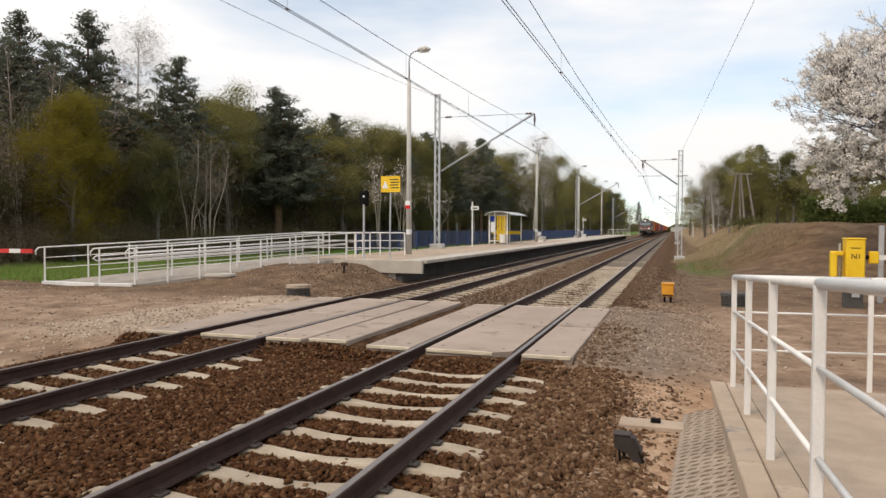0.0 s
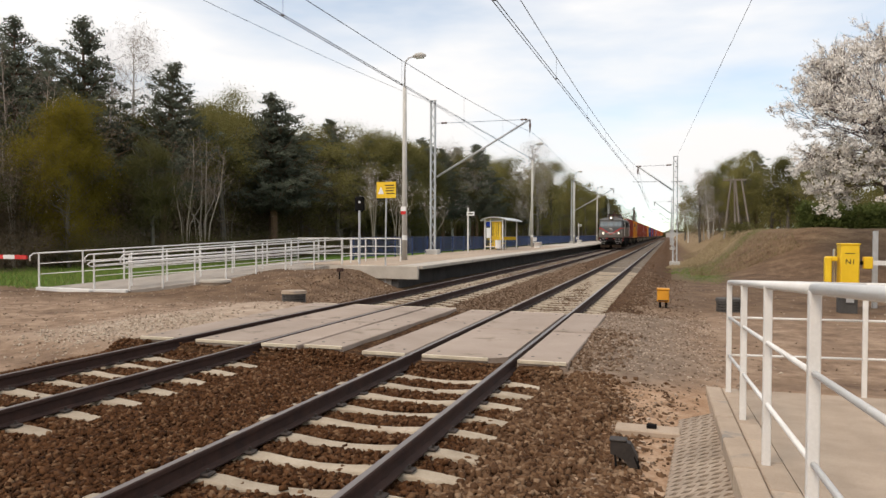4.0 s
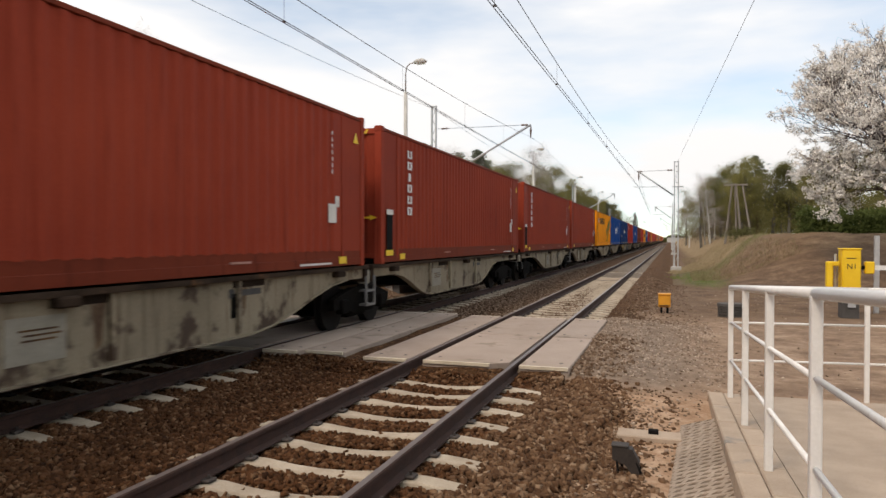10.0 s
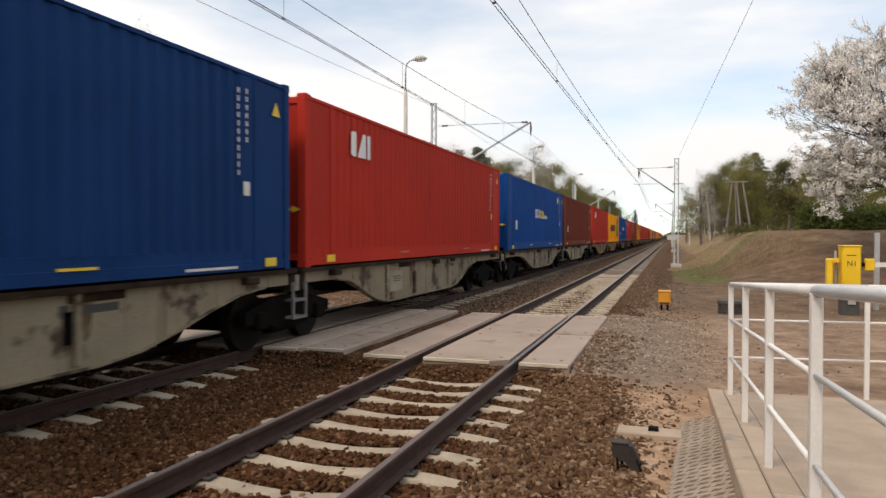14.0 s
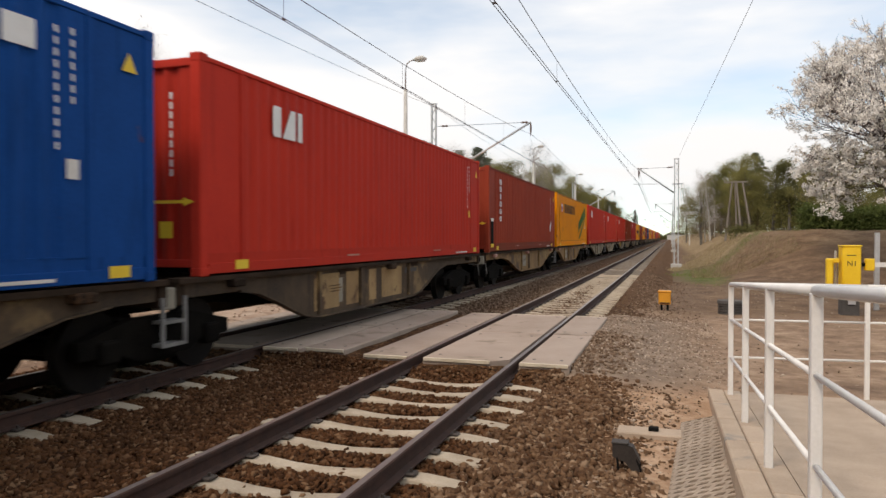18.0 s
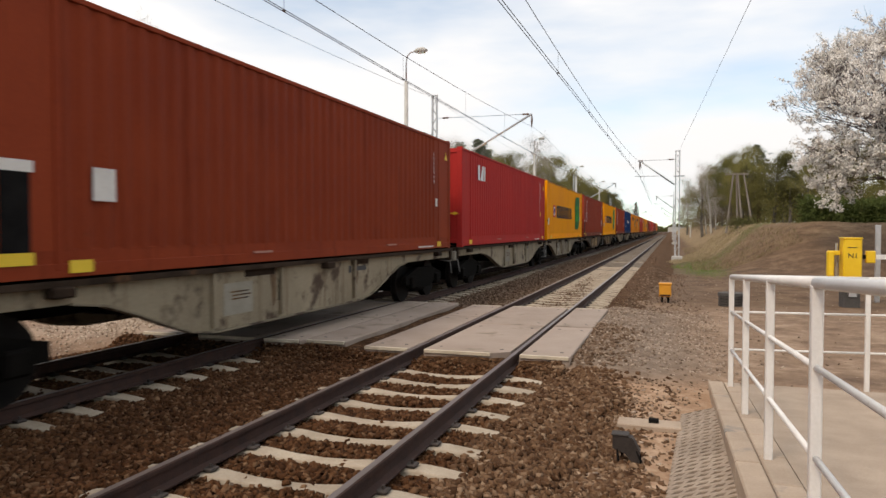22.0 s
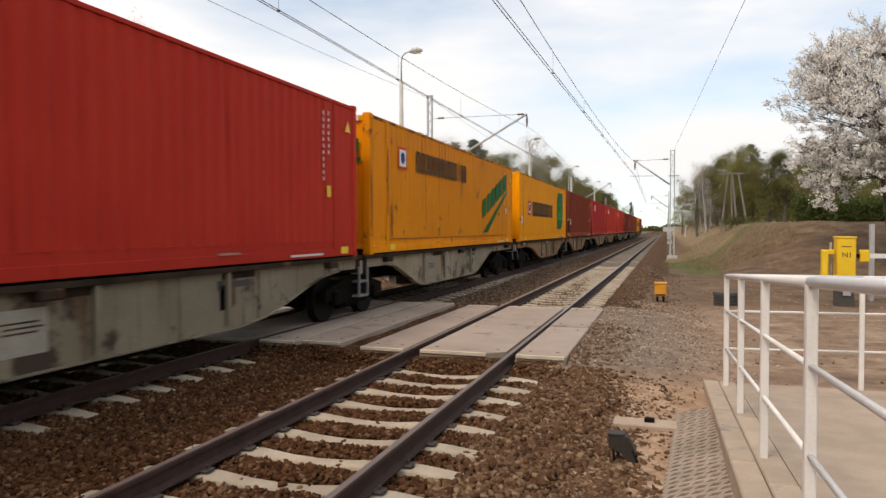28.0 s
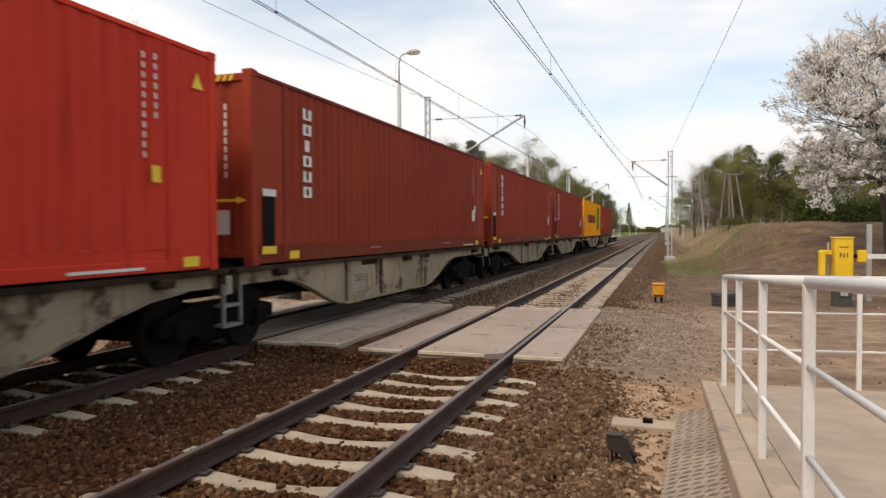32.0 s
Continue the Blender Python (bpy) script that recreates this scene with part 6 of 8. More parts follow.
def container(s, colour, style, ribs, doors_first=False, gooseneck=False, label=""):
    c = thing("shipping_container", label, "container", "containers on the train", pose(T2, s, FLOOR))

    def p(name, key, make, mat=colour, lab="", under=None):
        return part(name, shape(key, make, mat), None, under or c, lab)

    d = {"deep": 0.03, "mid": 0.022, "fine": 0.011}[ribs]
    z0, z1 = 0.3, TALL - 0.09
    right = p("side_wall", "side_" + ribs, lambda: corrugated(WIDE - 0.012, 1.0, LONG - 1.0, z0, z1, d))
    left = part("side_wall", shape("side_" + ribs, lambda: corrugated(WIDE - 0.012, 1.0, LONG - 1.0, z0, z1, d), colour), None, c)
    left.matrix_basis = pose(0, LONG, 0, 0, 0, 180)
    for a, b in ((0.16, 0.9), (LONG - 0.9, LONG - 0.16)):
        for s1 in (-1, 1):
            p("end_panel", f"end_panel_{a:.1f}_{s1}", lambda: G().box(*sorted((s1 * (WIDE - 0.07), s1 * (WIDE - 0.02))), a, b, z0, z1))
    for y in (0.9, LONG - 0.99):
        for s1 in (-1, 1):
            p("side_post", f"side_post_{y:.1f}_{s1}", lambda: G().box(*sorted((s1 * (WIDE - 0.1), s1 * WIDE)), y, y + 0.09, 0.1, TALL - 0.05, 0.008))
    for y in (0, LONG - 0.16):
        for s1 in (-1, 1):
            p("corner_post", f"corner_post_{y:.1f}_{s1}", lambda: G().box(*sorted((s1 * (WIDE - 0.16), s1 * WIDE)), y, y + 0.16, 0.1, TALL - 0.1, 0.015))
            for z in (0, TALL - 0.118):
                p("corner_casting", f"casting_{y:.1f}_{s1}_{z:.1f}", lambda: G().box(*sorted((s1 * (WIDE - 0.165), s1 * (WIDE + 0.004))), y - (0.004 if y == 0 else -0.0), y + 0.178 if y == 0 else y + 0.164, z, z + 0.122, 0.012))
    for s1 in (-1, 1):
        p("bottom_rail", f"bottom_rail_{s1}", lambda: G().box(*sorted((s1 * (WIDE - 0.06), s1 * (WIDE - 0.004))), 0.17, LONG - 0.17, 0.03, 0.17, 0.006).box(*sorted((s1 * (WIDE - 0.05), s1 * (WIDE - 0.022))), 0.17, LONG - 0.17, 0.16, 0.315, 0.004), "box_dark_brown" if colour == "box_brown" else colour)
        p("top_rail", f"top_rail_{s1}", lambda: G().box(*sorted((s1 * (WIDE - 0.06), s1 * (WIDE - 0.002))), 0.17, LONG - 0.17, TALL - 0.085, TALL - 0.025, 0.006), {"box_brown": "box_dark_brown", "box_yellow": "rusty_rail", "box_clean_yellow": "rusty_rail"}.get(colour, colour))
    p("roof", "roof", lambda: G().box(-WIDE + 0.03, WIDE - 0.03, 0.1, LONG - 0.1, TALL - 0.06, TALL - 0.03))
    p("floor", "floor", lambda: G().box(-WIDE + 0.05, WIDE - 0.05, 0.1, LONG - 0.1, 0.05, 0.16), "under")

    def ends():
        w = corrugated(0, -WIDE + 0.15, WIDE - 0.15, 0.2, TALL - 0.12, 0.04, 0.25)
        return w.moved(Matrix.Rotation(-math.pi / 2, 4, "Z"))
    wall = p("end_wall", "end_wall", ends)
    wall.location = (0, LONG - 0.03 if doors_first else 0.05, 0)
    if doors_first:
        wall.rotation_euler = (0, 0, math.pi)
    for z in (0.12, TALL - 0.16):
        for y in (0.02, LONG - 0.1):
            p("header", f"header_{z:.1f}_{y:.1f}", lambda: G().box(-WIDE + 0.15, WIDE - 0.15, y, y + 0.08, z, z + 0.1, 0.006))
    yd = 0.04 if doors_first else LONG - 0.08
    out = -1 if doors_first else 1
    for s1 in (-1, 1):
        leaf = p("door", f"door_{s1}_{out}", lambda: G().box(*sorted((s1 * 0.01, s1 * (WIDE - 0.16))), yd, yd + 0.04, 0.22, TALL - 0.17, 0.01))
        for k in (0.28, 0.82):
            y = yd + (0.04 if out > 0 else 0) + out * 0.03
            p("lock_bar", f"lock_{s1}_{k}_{out}", lambda: G().cyl((s1 * k, y, 0.2), (s1 * k, y, TALL - 0.14), 0.018, n=6), "galvanised", "", leaf)
    # castors, stickers and stencilled lines
    if gooseneck:
        stripes = G()
        for k in range(6):
            stripes.prism([(0.3 + 0.11 * k, TALL - 0.155), (0.35 + 0.11 * k, TALL - 0.155), (0.4 + 0.11 * k, TALL - 0.065), (0.35 + 0.11 * k, TALL - 0.065)], "y", 0.012, 0.017)
        p("hazard_stripes", "hazard_stripes", lambda: stripes, "yellow_text", "yellow slanted stripes on the header")
    if style == "magnum":
        p("label_strip", "stripe_end", lambda: G().box(0.35, 1.0, -0.008, -0.001, TALL - 0.16, TALL - 0.06), "plate")
    p("warning_sign", "sign_tri", lambda: G().prism([(13.2, 2.35), (13.42, 2.35), (13.31, 2.56)], "x", WIDE + 0.004, WIDE + 0.009), "yellow_text")
    p("sticker", "sticker_a", lambda: bars([(12.45, 12.6)], 1.1, 1.3), "yellow_text" if style == "three" else "plate")
    rows = G()
    for k, (a, b) in enumerate(((1.75, 2.45),) if gooseneck or style == "plain" else ((1.35, 2.6), (1.9, 2.62))):
        y = 12.32 + 0.2 * k
        z = b
        while z > a:
            rows.box(WIDE + 0.003, WIDE + 0.007, y, y + 0.032, z - 0.07, z)
            z -= 0.115
    p("stencil_column", f"stencil_column_{gooseneck or style == 'plain'}", lambda: rows, "white", "white stencilled column")
    e = G()
    z = 2.4
    while z > 1.3:
        e.box(0.79, 0.825, -0.01, -0.001, z - 0.09, z)
        z -= 0.125
    p("stencil_column", "stencil_end", lambda: e, "white")
    for i, y in enumerate((0.75, 13.0) if style in ("three", "unit") else (1.05, 12.6)):
        p("lifting_mark", f"lift_{i}_{style in ('three', 'unit')}", lambda: bars([(y, y + 0.3)], 0.07, 0.2), "yellow_text")
    if gooseneck:
        dk = p("recess", "recess", lambda: bars([(0.28, 0.6)], 0.29, 1.05), "black", "dark panel near the corner")
        p("recess_plate", "recess_plate", lambda: bars([(0.27, 0.64)], 1.05, 1.16), "plate", "", dk)
        p("recess_foot", "recess_foot", lambda: bars([(0.24, 0.64)], 0.17, 0.29), "yellow_text", "", dk)
        p("arrow", "bar_mark", arrow, "yellow_text", "yellow arrow")
        p("sticker", "sticker_b", lambda: G().box(0.52, 0.86, -0.012, -0.002, 0.47, 0.83), "plate")
        p("sticker", "sticker_e" if style == "plain" else "sticker_c", lambda: bars([(1.36, 1.67)], 0.81, 1.16) if style == "plain" else bars([(12.18, 12.49)], 0.81, 1.15), "plate")
    elif style == "tail":
        dk = p("recess", "tail_recess", lambda: bars([(13.12, 13.5)], 0.29, 1.05), "black", "dark panel near the rear corner")
        p("recess_plate", "tail_plate", lambda: bars([(13.1, 13.52)], 1.05, 1.16), "plate", "", dk)
        p("sticker", "sticker_c", lambda: bars([(12.18, 12.49)], 0.81, 1.15), "plate")
    elif style in ("three", "unit"):
        p("arrow", "bar_mark", arrow, "yellow_text", "yellow arrow")
        p("sticker", "sticker_f", lambda: G().box(0.62, 0.82, -0.012, -0.002, 0.5, 0.72), "yellow_text")
        if style == "unit":
            p("sticker", "sticker_e", lambda: bars([(1.36, 1.67)], 0.81, 1.16), "plate")
    elif style == "gas":
        p("sticker", "sticker_d", lambda: bars([(0.31, 0.6)], 0.76, 1.07), "plate")
        p("latch", "latch_d", lambda: G().box(WIDE + 0.0, WIDE + 0.02, 0.0, 0.2, 0.92, 0.97), "black")
    elif style not in ("magnum", "leasing"):
        p("sticker", "sticker_e", lambda: bars([(1.36, 1.67)], 0.81, 1.16), "plate")
    for i, y in enumerate((4.3, 9.3)):
        p("rail_tab", f"rail_tab_{i}", lambda: G().box(WIDE - 0.02, WIDE + 0.012, y, y + 0.5, 0.165, 0.195), colour if style in ("magnum", "gas") else "yellow_text" if style == "unit" else "red_tab")
    p("stencil_strip", "stencil_strip", lambda: bars([(11.2, 12.3)], 0.07, 0.105), "plate" if style != "gas" else "dark_text")
    marks(c, style, colour)
    return c


def arrow():
    return G().prism([(0.1, 0.955), (1.0, 0.955), (1.0, 0.92), (1.16, 0.975), (1.0, 1.03), (1.0, 0.995), (0.1, 0.995)], "y", -0.02, -0.004)


def hand_wheel(w):
    part("hand_wheel", G().tube([(1.24, 4.0 + 0.2 * math.cos(6.2832 * k / 12), 0.85 + 0.2 * math.sin(6.2832 * k / 12)) for k in range(13)], 0.016, 5), "yellow", w, "yellow hand brake wheel")


JOINT = 14.4                            # from the first half's container to the second's


def build_wagon_model():
    """An articulated flat wagon for two long containers: two halves that share the middle bogie."""
    w = thing("container_wagon", "weathered grey-white articulated container wagon with fish-belly side beams", "wagon", "container wagons")
    def belly(a0, a1, b0, b1):
        """The lower edge of a side beam: a soft curve down, a flat, a soft curve up."""
        curve = [(u, 0.98 - 0.62 * u * u * (3 - 2 * u)) for u in (0.0, 0.2, 0.4, 0.6, 0.8, 1.0)]
        return [(a0 + (a1 - a0) * u, z) for u, z in curve] + [(b1 + (b0 - b1) * u, z) for u, z in curve[::-1]]

    halves = ((-0.3, LONG + 0.25, belly(2.4, 5.75, 9.9, 13.1)),
              (JOINT - 0.25, JOINT + LONG + 0.3, belly(JOINT + 1.1, JOINT + 3.5, JOINT + 8.1, JOINT + 10.6)))
    for h, (a, b, low) in enumerate(halves):
        o = [(a, 1.19), (a, 0.98)] + low + [(b, 0.98), (b, 1.19)]
        y0, y1 = low[5][0], low[6][0]
        for s in (-1, 1):
            beam = part("side_beam", G().prism(o, "x", *sorted((s * 1.13, s * 1.155))), "beam", w)
            part("top_flange", G().box(*sorted((s * 1.0, s * 1.24)), a, b, 1.165, 1.235, 0.004), "sill", beam)
            part("lower_flange", G().prism([(y, z + 0.014) for y, z in low] + [(y, z - 0.008) for y, z in low[::-1]], "x", *sorted((s * 1.06, s * 1.2))), "beam", beam)
            for y in (y0 - 0.05, y0 + 0.36 * (y1 - y0), y1 - 0.3):
                part("stiffener", G().box(*sorted((s * 1.155, s * 1.215)), y - 0.035, y + 0.035, 0.42, 1.16, 0.004), "beam", beam)
            y = y0 + 0.1
            for e in (a - 0.12, b - 0.02):
                part("end_pad", G().box(*sorted((s * 0.98, s * 1.17)), e, e + 0.14, 0.86, 1.13, 0.02), "panel_paint", w, "pale pad at the wagon's corner") if s > 0 else None
            if s < 0:
                continue
            part("beam_marking", G().box(1.156, 1.16, y1 - 0.5, y1 - 0.38, 0.92, 1.05).box(1.156, 1.16, y1 - 0.3, y1 + 0.3, 0.94, 1.03), "mark_paint", beam, "faded dark owner's mark")
            pl = part("number_panel", G().box(*sorted((s * 1.156, s * 1.16)), y + 0.1, y + 0.8, 0.55, 1.0), "panel_paint", beam, "paler repainted panel")
            part("text_bar", G().box(*sorted((s * 1.16, s * 1.163)), y + 0.25, y + 0.7, 0.86, 0.88).box(*sorted((s * 1.16, s * 1.163)), y + 0.3, y + 0.75, 0.81, 0.83).box(*sorted((s * 1.16, s * 1.163)), y + 0.28, y + 0.68, 0.76, 0.78), "faded_text", pl)
            part("slot", G().box(1.15, 1.16, y1 - 0.45 if h == 0 else y0 + 1.6, y1 - 0.25 if h == 0 else y0 + 1.75, 0.64, 0.98, 0.001), "under", beam, "dark upright slot")
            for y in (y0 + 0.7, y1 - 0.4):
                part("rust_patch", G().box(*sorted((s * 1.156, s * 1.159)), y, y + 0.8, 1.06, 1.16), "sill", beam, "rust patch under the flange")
            if s > 0:
                for y, e in ((y0 + 0.32 * (y1 - y0), 0.62), (y1 - 0.15, 0.7)):
                    part("rust_run", G().prism([(y - 0.13, 1.16), (y + 0.11, 1.16), (y + 0.07, 0.9), (y + 0.04, e), (y - 0.03, e - 0.06), (y - 0.06, 0.85)], "x", 1.1555, 1.1585), "rust_stain", beam, "brown rust run")
            for y in (a + 1.2, a + 6.9, b - 1.3):
                part("load_stop", G().box(*sorted((s * 1.14, s * 1.3)), y - 0.14, y + 0.14, 1.06, 1.175, 0.02), "sill", beam, "rusty hinged container stop")
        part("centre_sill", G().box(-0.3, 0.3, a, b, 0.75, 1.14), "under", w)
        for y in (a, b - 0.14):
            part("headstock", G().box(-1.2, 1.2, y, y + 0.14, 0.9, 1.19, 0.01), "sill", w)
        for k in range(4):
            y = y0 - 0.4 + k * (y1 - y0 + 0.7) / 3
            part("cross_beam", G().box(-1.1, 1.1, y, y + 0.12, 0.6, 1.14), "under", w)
    for s in (-1, 1):
        step = G().box(*sorted((s * 1.2, s * 1.24)), 13.84, 13.88, 0.42, 1.02).box(*sorted((s * 1.2, s * 1.24)), 14.24, 14.28, 0.42, 1.02)
        for z in (0.42, 0.7):
            step.box(*sorted((s * 1.06, s * 1.24)), 13.88, 14.24, z, z + 0.04)
        part("foot_step", step, "worn_step", w, "grey steel step ladder at the joint")
        if s > 0:
            for y in (-0.25, JOINT + LONG + 0.12):
                part("uncoupling_lever", G().tube([(0.9, y, 0.9), (1.2, y, 0.88), (1.23, y, 0.7), (1.23, y + 0.08, 0.55)], 0.017, 6), "worn_step", w)
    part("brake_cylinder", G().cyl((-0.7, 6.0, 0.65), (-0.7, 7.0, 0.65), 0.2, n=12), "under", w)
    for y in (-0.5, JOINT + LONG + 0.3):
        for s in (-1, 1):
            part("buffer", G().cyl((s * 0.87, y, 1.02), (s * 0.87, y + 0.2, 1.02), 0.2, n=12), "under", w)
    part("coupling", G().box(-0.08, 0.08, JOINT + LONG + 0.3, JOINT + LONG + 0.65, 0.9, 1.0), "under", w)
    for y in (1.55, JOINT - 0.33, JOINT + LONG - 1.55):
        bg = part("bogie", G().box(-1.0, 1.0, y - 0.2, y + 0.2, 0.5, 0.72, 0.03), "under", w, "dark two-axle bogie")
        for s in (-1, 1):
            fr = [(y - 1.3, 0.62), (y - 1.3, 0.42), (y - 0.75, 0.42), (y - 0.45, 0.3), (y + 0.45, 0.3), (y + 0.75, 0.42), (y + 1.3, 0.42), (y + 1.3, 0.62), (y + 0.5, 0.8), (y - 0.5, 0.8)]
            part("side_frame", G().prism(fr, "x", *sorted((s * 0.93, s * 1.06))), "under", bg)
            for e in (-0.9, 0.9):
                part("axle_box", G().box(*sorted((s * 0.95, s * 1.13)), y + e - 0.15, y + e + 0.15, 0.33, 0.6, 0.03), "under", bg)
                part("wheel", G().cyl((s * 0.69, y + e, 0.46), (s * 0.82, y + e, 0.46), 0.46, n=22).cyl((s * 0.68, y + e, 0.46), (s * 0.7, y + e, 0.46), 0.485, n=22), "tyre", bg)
        # plain block for the brake gear, added to stop daylight showing through
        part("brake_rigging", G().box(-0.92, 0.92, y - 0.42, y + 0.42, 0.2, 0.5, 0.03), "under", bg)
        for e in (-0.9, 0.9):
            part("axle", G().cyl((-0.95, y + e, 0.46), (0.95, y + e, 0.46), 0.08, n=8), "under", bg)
    return w


# the containers, first to last: place along the train, paint, signs
FIRST = [14.61, 28.95, 44.29, 58.85, 73.71, 88.19, 103.18, 117.49, 132.38, 146.60, 161.64, 175.95, 191.12, 205.46, 220.47, 235.01, 249.94, 264.41, 279.38, 293.76,
         308.87, 323.26, 338.11, 352.5, 367.4, 381.87, 396.76, 411.26, 426.1, 440.35, 455.19, 469.54, 484.64, 499.0, 513.79, 528.17, 543.05, 557.6, 572.4, 586.86, 601.72, 616.5]
KINDS = "TMTTTRMLVCUXCGUCTMCCDbKGTGTVMMCMGbKccTTTGB"
KIND = {
    "T": ("box_brown", "column", "deep", False, True, "red-brown ribbed steel container with a white letter column"),
    "R": ("box_brown", "tail", "deep", False, False, "red-brown ribbed steel container with a black panel at its rear corner"),
    "M": ("box_yellow", "magnum", "fine", False, False, "rust-streaked orange-yellow container with dark and green lettering"),
    "L": ("box_blue", "leasing", "deep", False, False, "blue ribbed steel container with white lettering"),
    "V": ("box_navy", "unit", "deep", False, False, "dark navy ribbed steel container with small white lettering"),
    "U": ("box_blue", "unit", "deep", False, False, "bright blue ribbed steel container with white and yellow lettering"),
    "C": ("box_red", "three", "mid", False, False, "bright red ribbed steel container with a white emblem"),
    "c": ("box_bright_red", "three", "mid", False, False, "bright scarlet ribbed steel container with a white emblem"),
    "D": ("box_red", "three", "mid", True, False, "bright red ribbed steel container with its doors forward"),
    "K": ("box_crimson", "three", "mid", False, False, "crimson ribbed steel container with a white emblem"),
    "X": ("box_dark_brown", "plain", "deep", False, False, "dull red-brown ribbed steel container"),
    "G": ("box_clean_yellow", "gas", "fine", False, False, "clean yellow container with black lettering and a green emblem"),
    "b": ("box_rust_brown", "plain", "deep", False, True, "dark red-brown ribbed steel container with a black corner panel"),
    "B": ("box_brown", "plain", "deep", False, False, "red-brown ribbed steel container at the train's end"),
}
RUSTY = {6, 8, 16, 17}
PATCHED = {0, 7, 12}                       # dark beams with a few repainted panels
TRAIN = []


def build_goods():
    model = build_wagon_model()
    stained = {}
    wagons = []
    for i, (s, k) in enumerate(zip(FIRST, KINDS)):
        colour, style, ribs, doors, neck, label = KIND[k]
        TRAIN.append((container(s, colour, style, ribs, doors, neck, label), s, FLOOR))
        if i % 2 == 0:
            w = model if i == 0 else copy_thing(model, pose(T2, s, 0))
            wagons.append(w)
            TRAIN.append((w, s, 0.014))
    for i, w in enumerate(wagons):
        if i in (4, 10):
            hand_wheel(w)
        if i in PATCHED:
            tagged(w, "rust-brown articulated container wagon with ochre repainted panels" if i else "near-black articulated container wagon with pale and ochre repainted panels")
            for ob in list(w.children_recursive):
                if ob.name.startswith("side_beam"):
                    ys = [v.co.y for v in ob.data.vertices if v.co.z < 0.4]
                    y, x = min(ys), max(v.co.x for v in ob.data.vertices)
                    for k, (a, b) in enumerate(((-0.2, 0.75), (1.05, 1.6), (2.1, 2.45), (2.75, 3.9))):
                        if x > 0:
                            part("painted_panel", shape(f"painted_panel_{y:.1f}_{k}_{i}", lambda: G().box(1.157, 1.161, y + a, y + b, 0.47, 1.1), "ochre_patch" if i else "panel_paint" if k % 2 else "ochre_patch"), None, ob)
                if ob.data.materials[0] == M["beam"]:
                    ob.data = ob.data.copy()
                    ob.data.materials[0] = M["beam_brown" if i else "beam_dark"]
        if i in RUSTY:
            tagged(w, "rust-stained ochre articulated container wagon with fish-belly side beams")
            for ob in w.children_recursive:
                me = ob.data
                if me.materials[0] == M["beam"]:
                    if me.name not in stained:
                        stained[me.name] = me.copy()
                        stained[me.name].materials[0] = M["beam_rust"]
                    ob.data = stained[me.name]
                elif ob.name.startswith("load_stop") or ob.name.startswith("rust_patch"):
                    if me.name not in stained:
                        stained[me.name] = me.copy()
                        stained[me.name].materials[0] = M["red_tab" if ob.name.startswith("load") else "rust_stain"]
                    ob.data = stained[me.name]


build_goods()

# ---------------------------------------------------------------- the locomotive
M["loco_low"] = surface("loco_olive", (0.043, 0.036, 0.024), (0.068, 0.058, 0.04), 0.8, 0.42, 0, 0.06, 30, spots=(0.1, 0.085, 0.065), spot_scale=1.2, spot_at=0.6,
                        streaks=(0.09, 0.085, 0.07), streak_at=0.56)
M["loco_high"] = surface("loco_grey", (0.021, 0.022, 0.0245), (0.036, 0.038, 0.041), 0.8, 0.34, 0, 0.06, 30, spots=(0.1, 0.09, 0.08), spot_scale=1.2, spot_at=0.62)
for _k in ("loco_low", "loco_high"):
    M[_k].node_tree.nodes["Principled BSDF"].inputs["Specular IOR Level"].default_value = 0.28
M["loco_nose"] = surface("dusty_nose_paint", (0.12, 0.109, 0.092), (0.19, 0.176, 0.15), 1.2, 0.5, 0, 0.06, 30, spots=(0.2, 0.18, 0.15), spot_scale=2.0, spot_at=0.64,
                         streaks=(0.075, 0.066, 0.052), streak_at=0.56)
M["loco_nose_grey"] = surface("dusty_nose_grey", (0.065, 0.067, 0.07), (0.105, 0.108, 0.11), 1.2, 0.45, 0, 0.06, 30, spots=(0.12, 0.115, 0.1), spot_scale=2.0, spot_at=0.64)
M["loco_roof"] = surface("loco_roof", (0.06, 0.057, 0.054), (0.115, 0.11, 0.104), 1, 0.55, 0, 0.1, 30)
M["loco_red"] = surface("loco_red", (0.48, 0.035, 0.03), (0.6, 0.055, 0.042), 2, 0.45, 0, 0.04)
M["loco_glass"] = surface("loco_window", (0.16, 0.185, 0.19), (0.26, 0.29, 0.29), 0.9, 0.1, 0.6, 0)
M["loco_dark_glass"] = surface("loco_grille", (0.005, 0.0055, 0.006), (0.011, 0.0115, 0.012), 2, 0.95, 0, 0)
M["loco_faded_red"] = surface("loco_faded_red", (0.15, 0.017, 0.013), (0.27, 0.026, 0.02), 1.5, 0.5, 0, 0.04)
M["head_lamp"] = surface("lamp_glass", (0.42, 0.37, 0.28), (0.72, 0.68, 0.58), 5, 0.12, 0.3, 0)
M["bulb"] = glow("lit_bulb", (1.0, 0.92, 0.78), 7.0)
M["tyre"].node_tree.nodes["Principled BSDF"].inputs["Specular IOR Level"].default_value = 0.12
M["loco_dark_glass"].node_tree.nodes["Principled BSDF"].inputs["Specular IOR Level"].default_value = 0.03
M["head_lamp_dim"] = surface("dim_lamp_glass", (0.55, 0.53, 0.47), (0.7, 0.68, 0.6), 3, 0.2, 0, 0)
LOCO = -1.5                            # the nose's place along the train


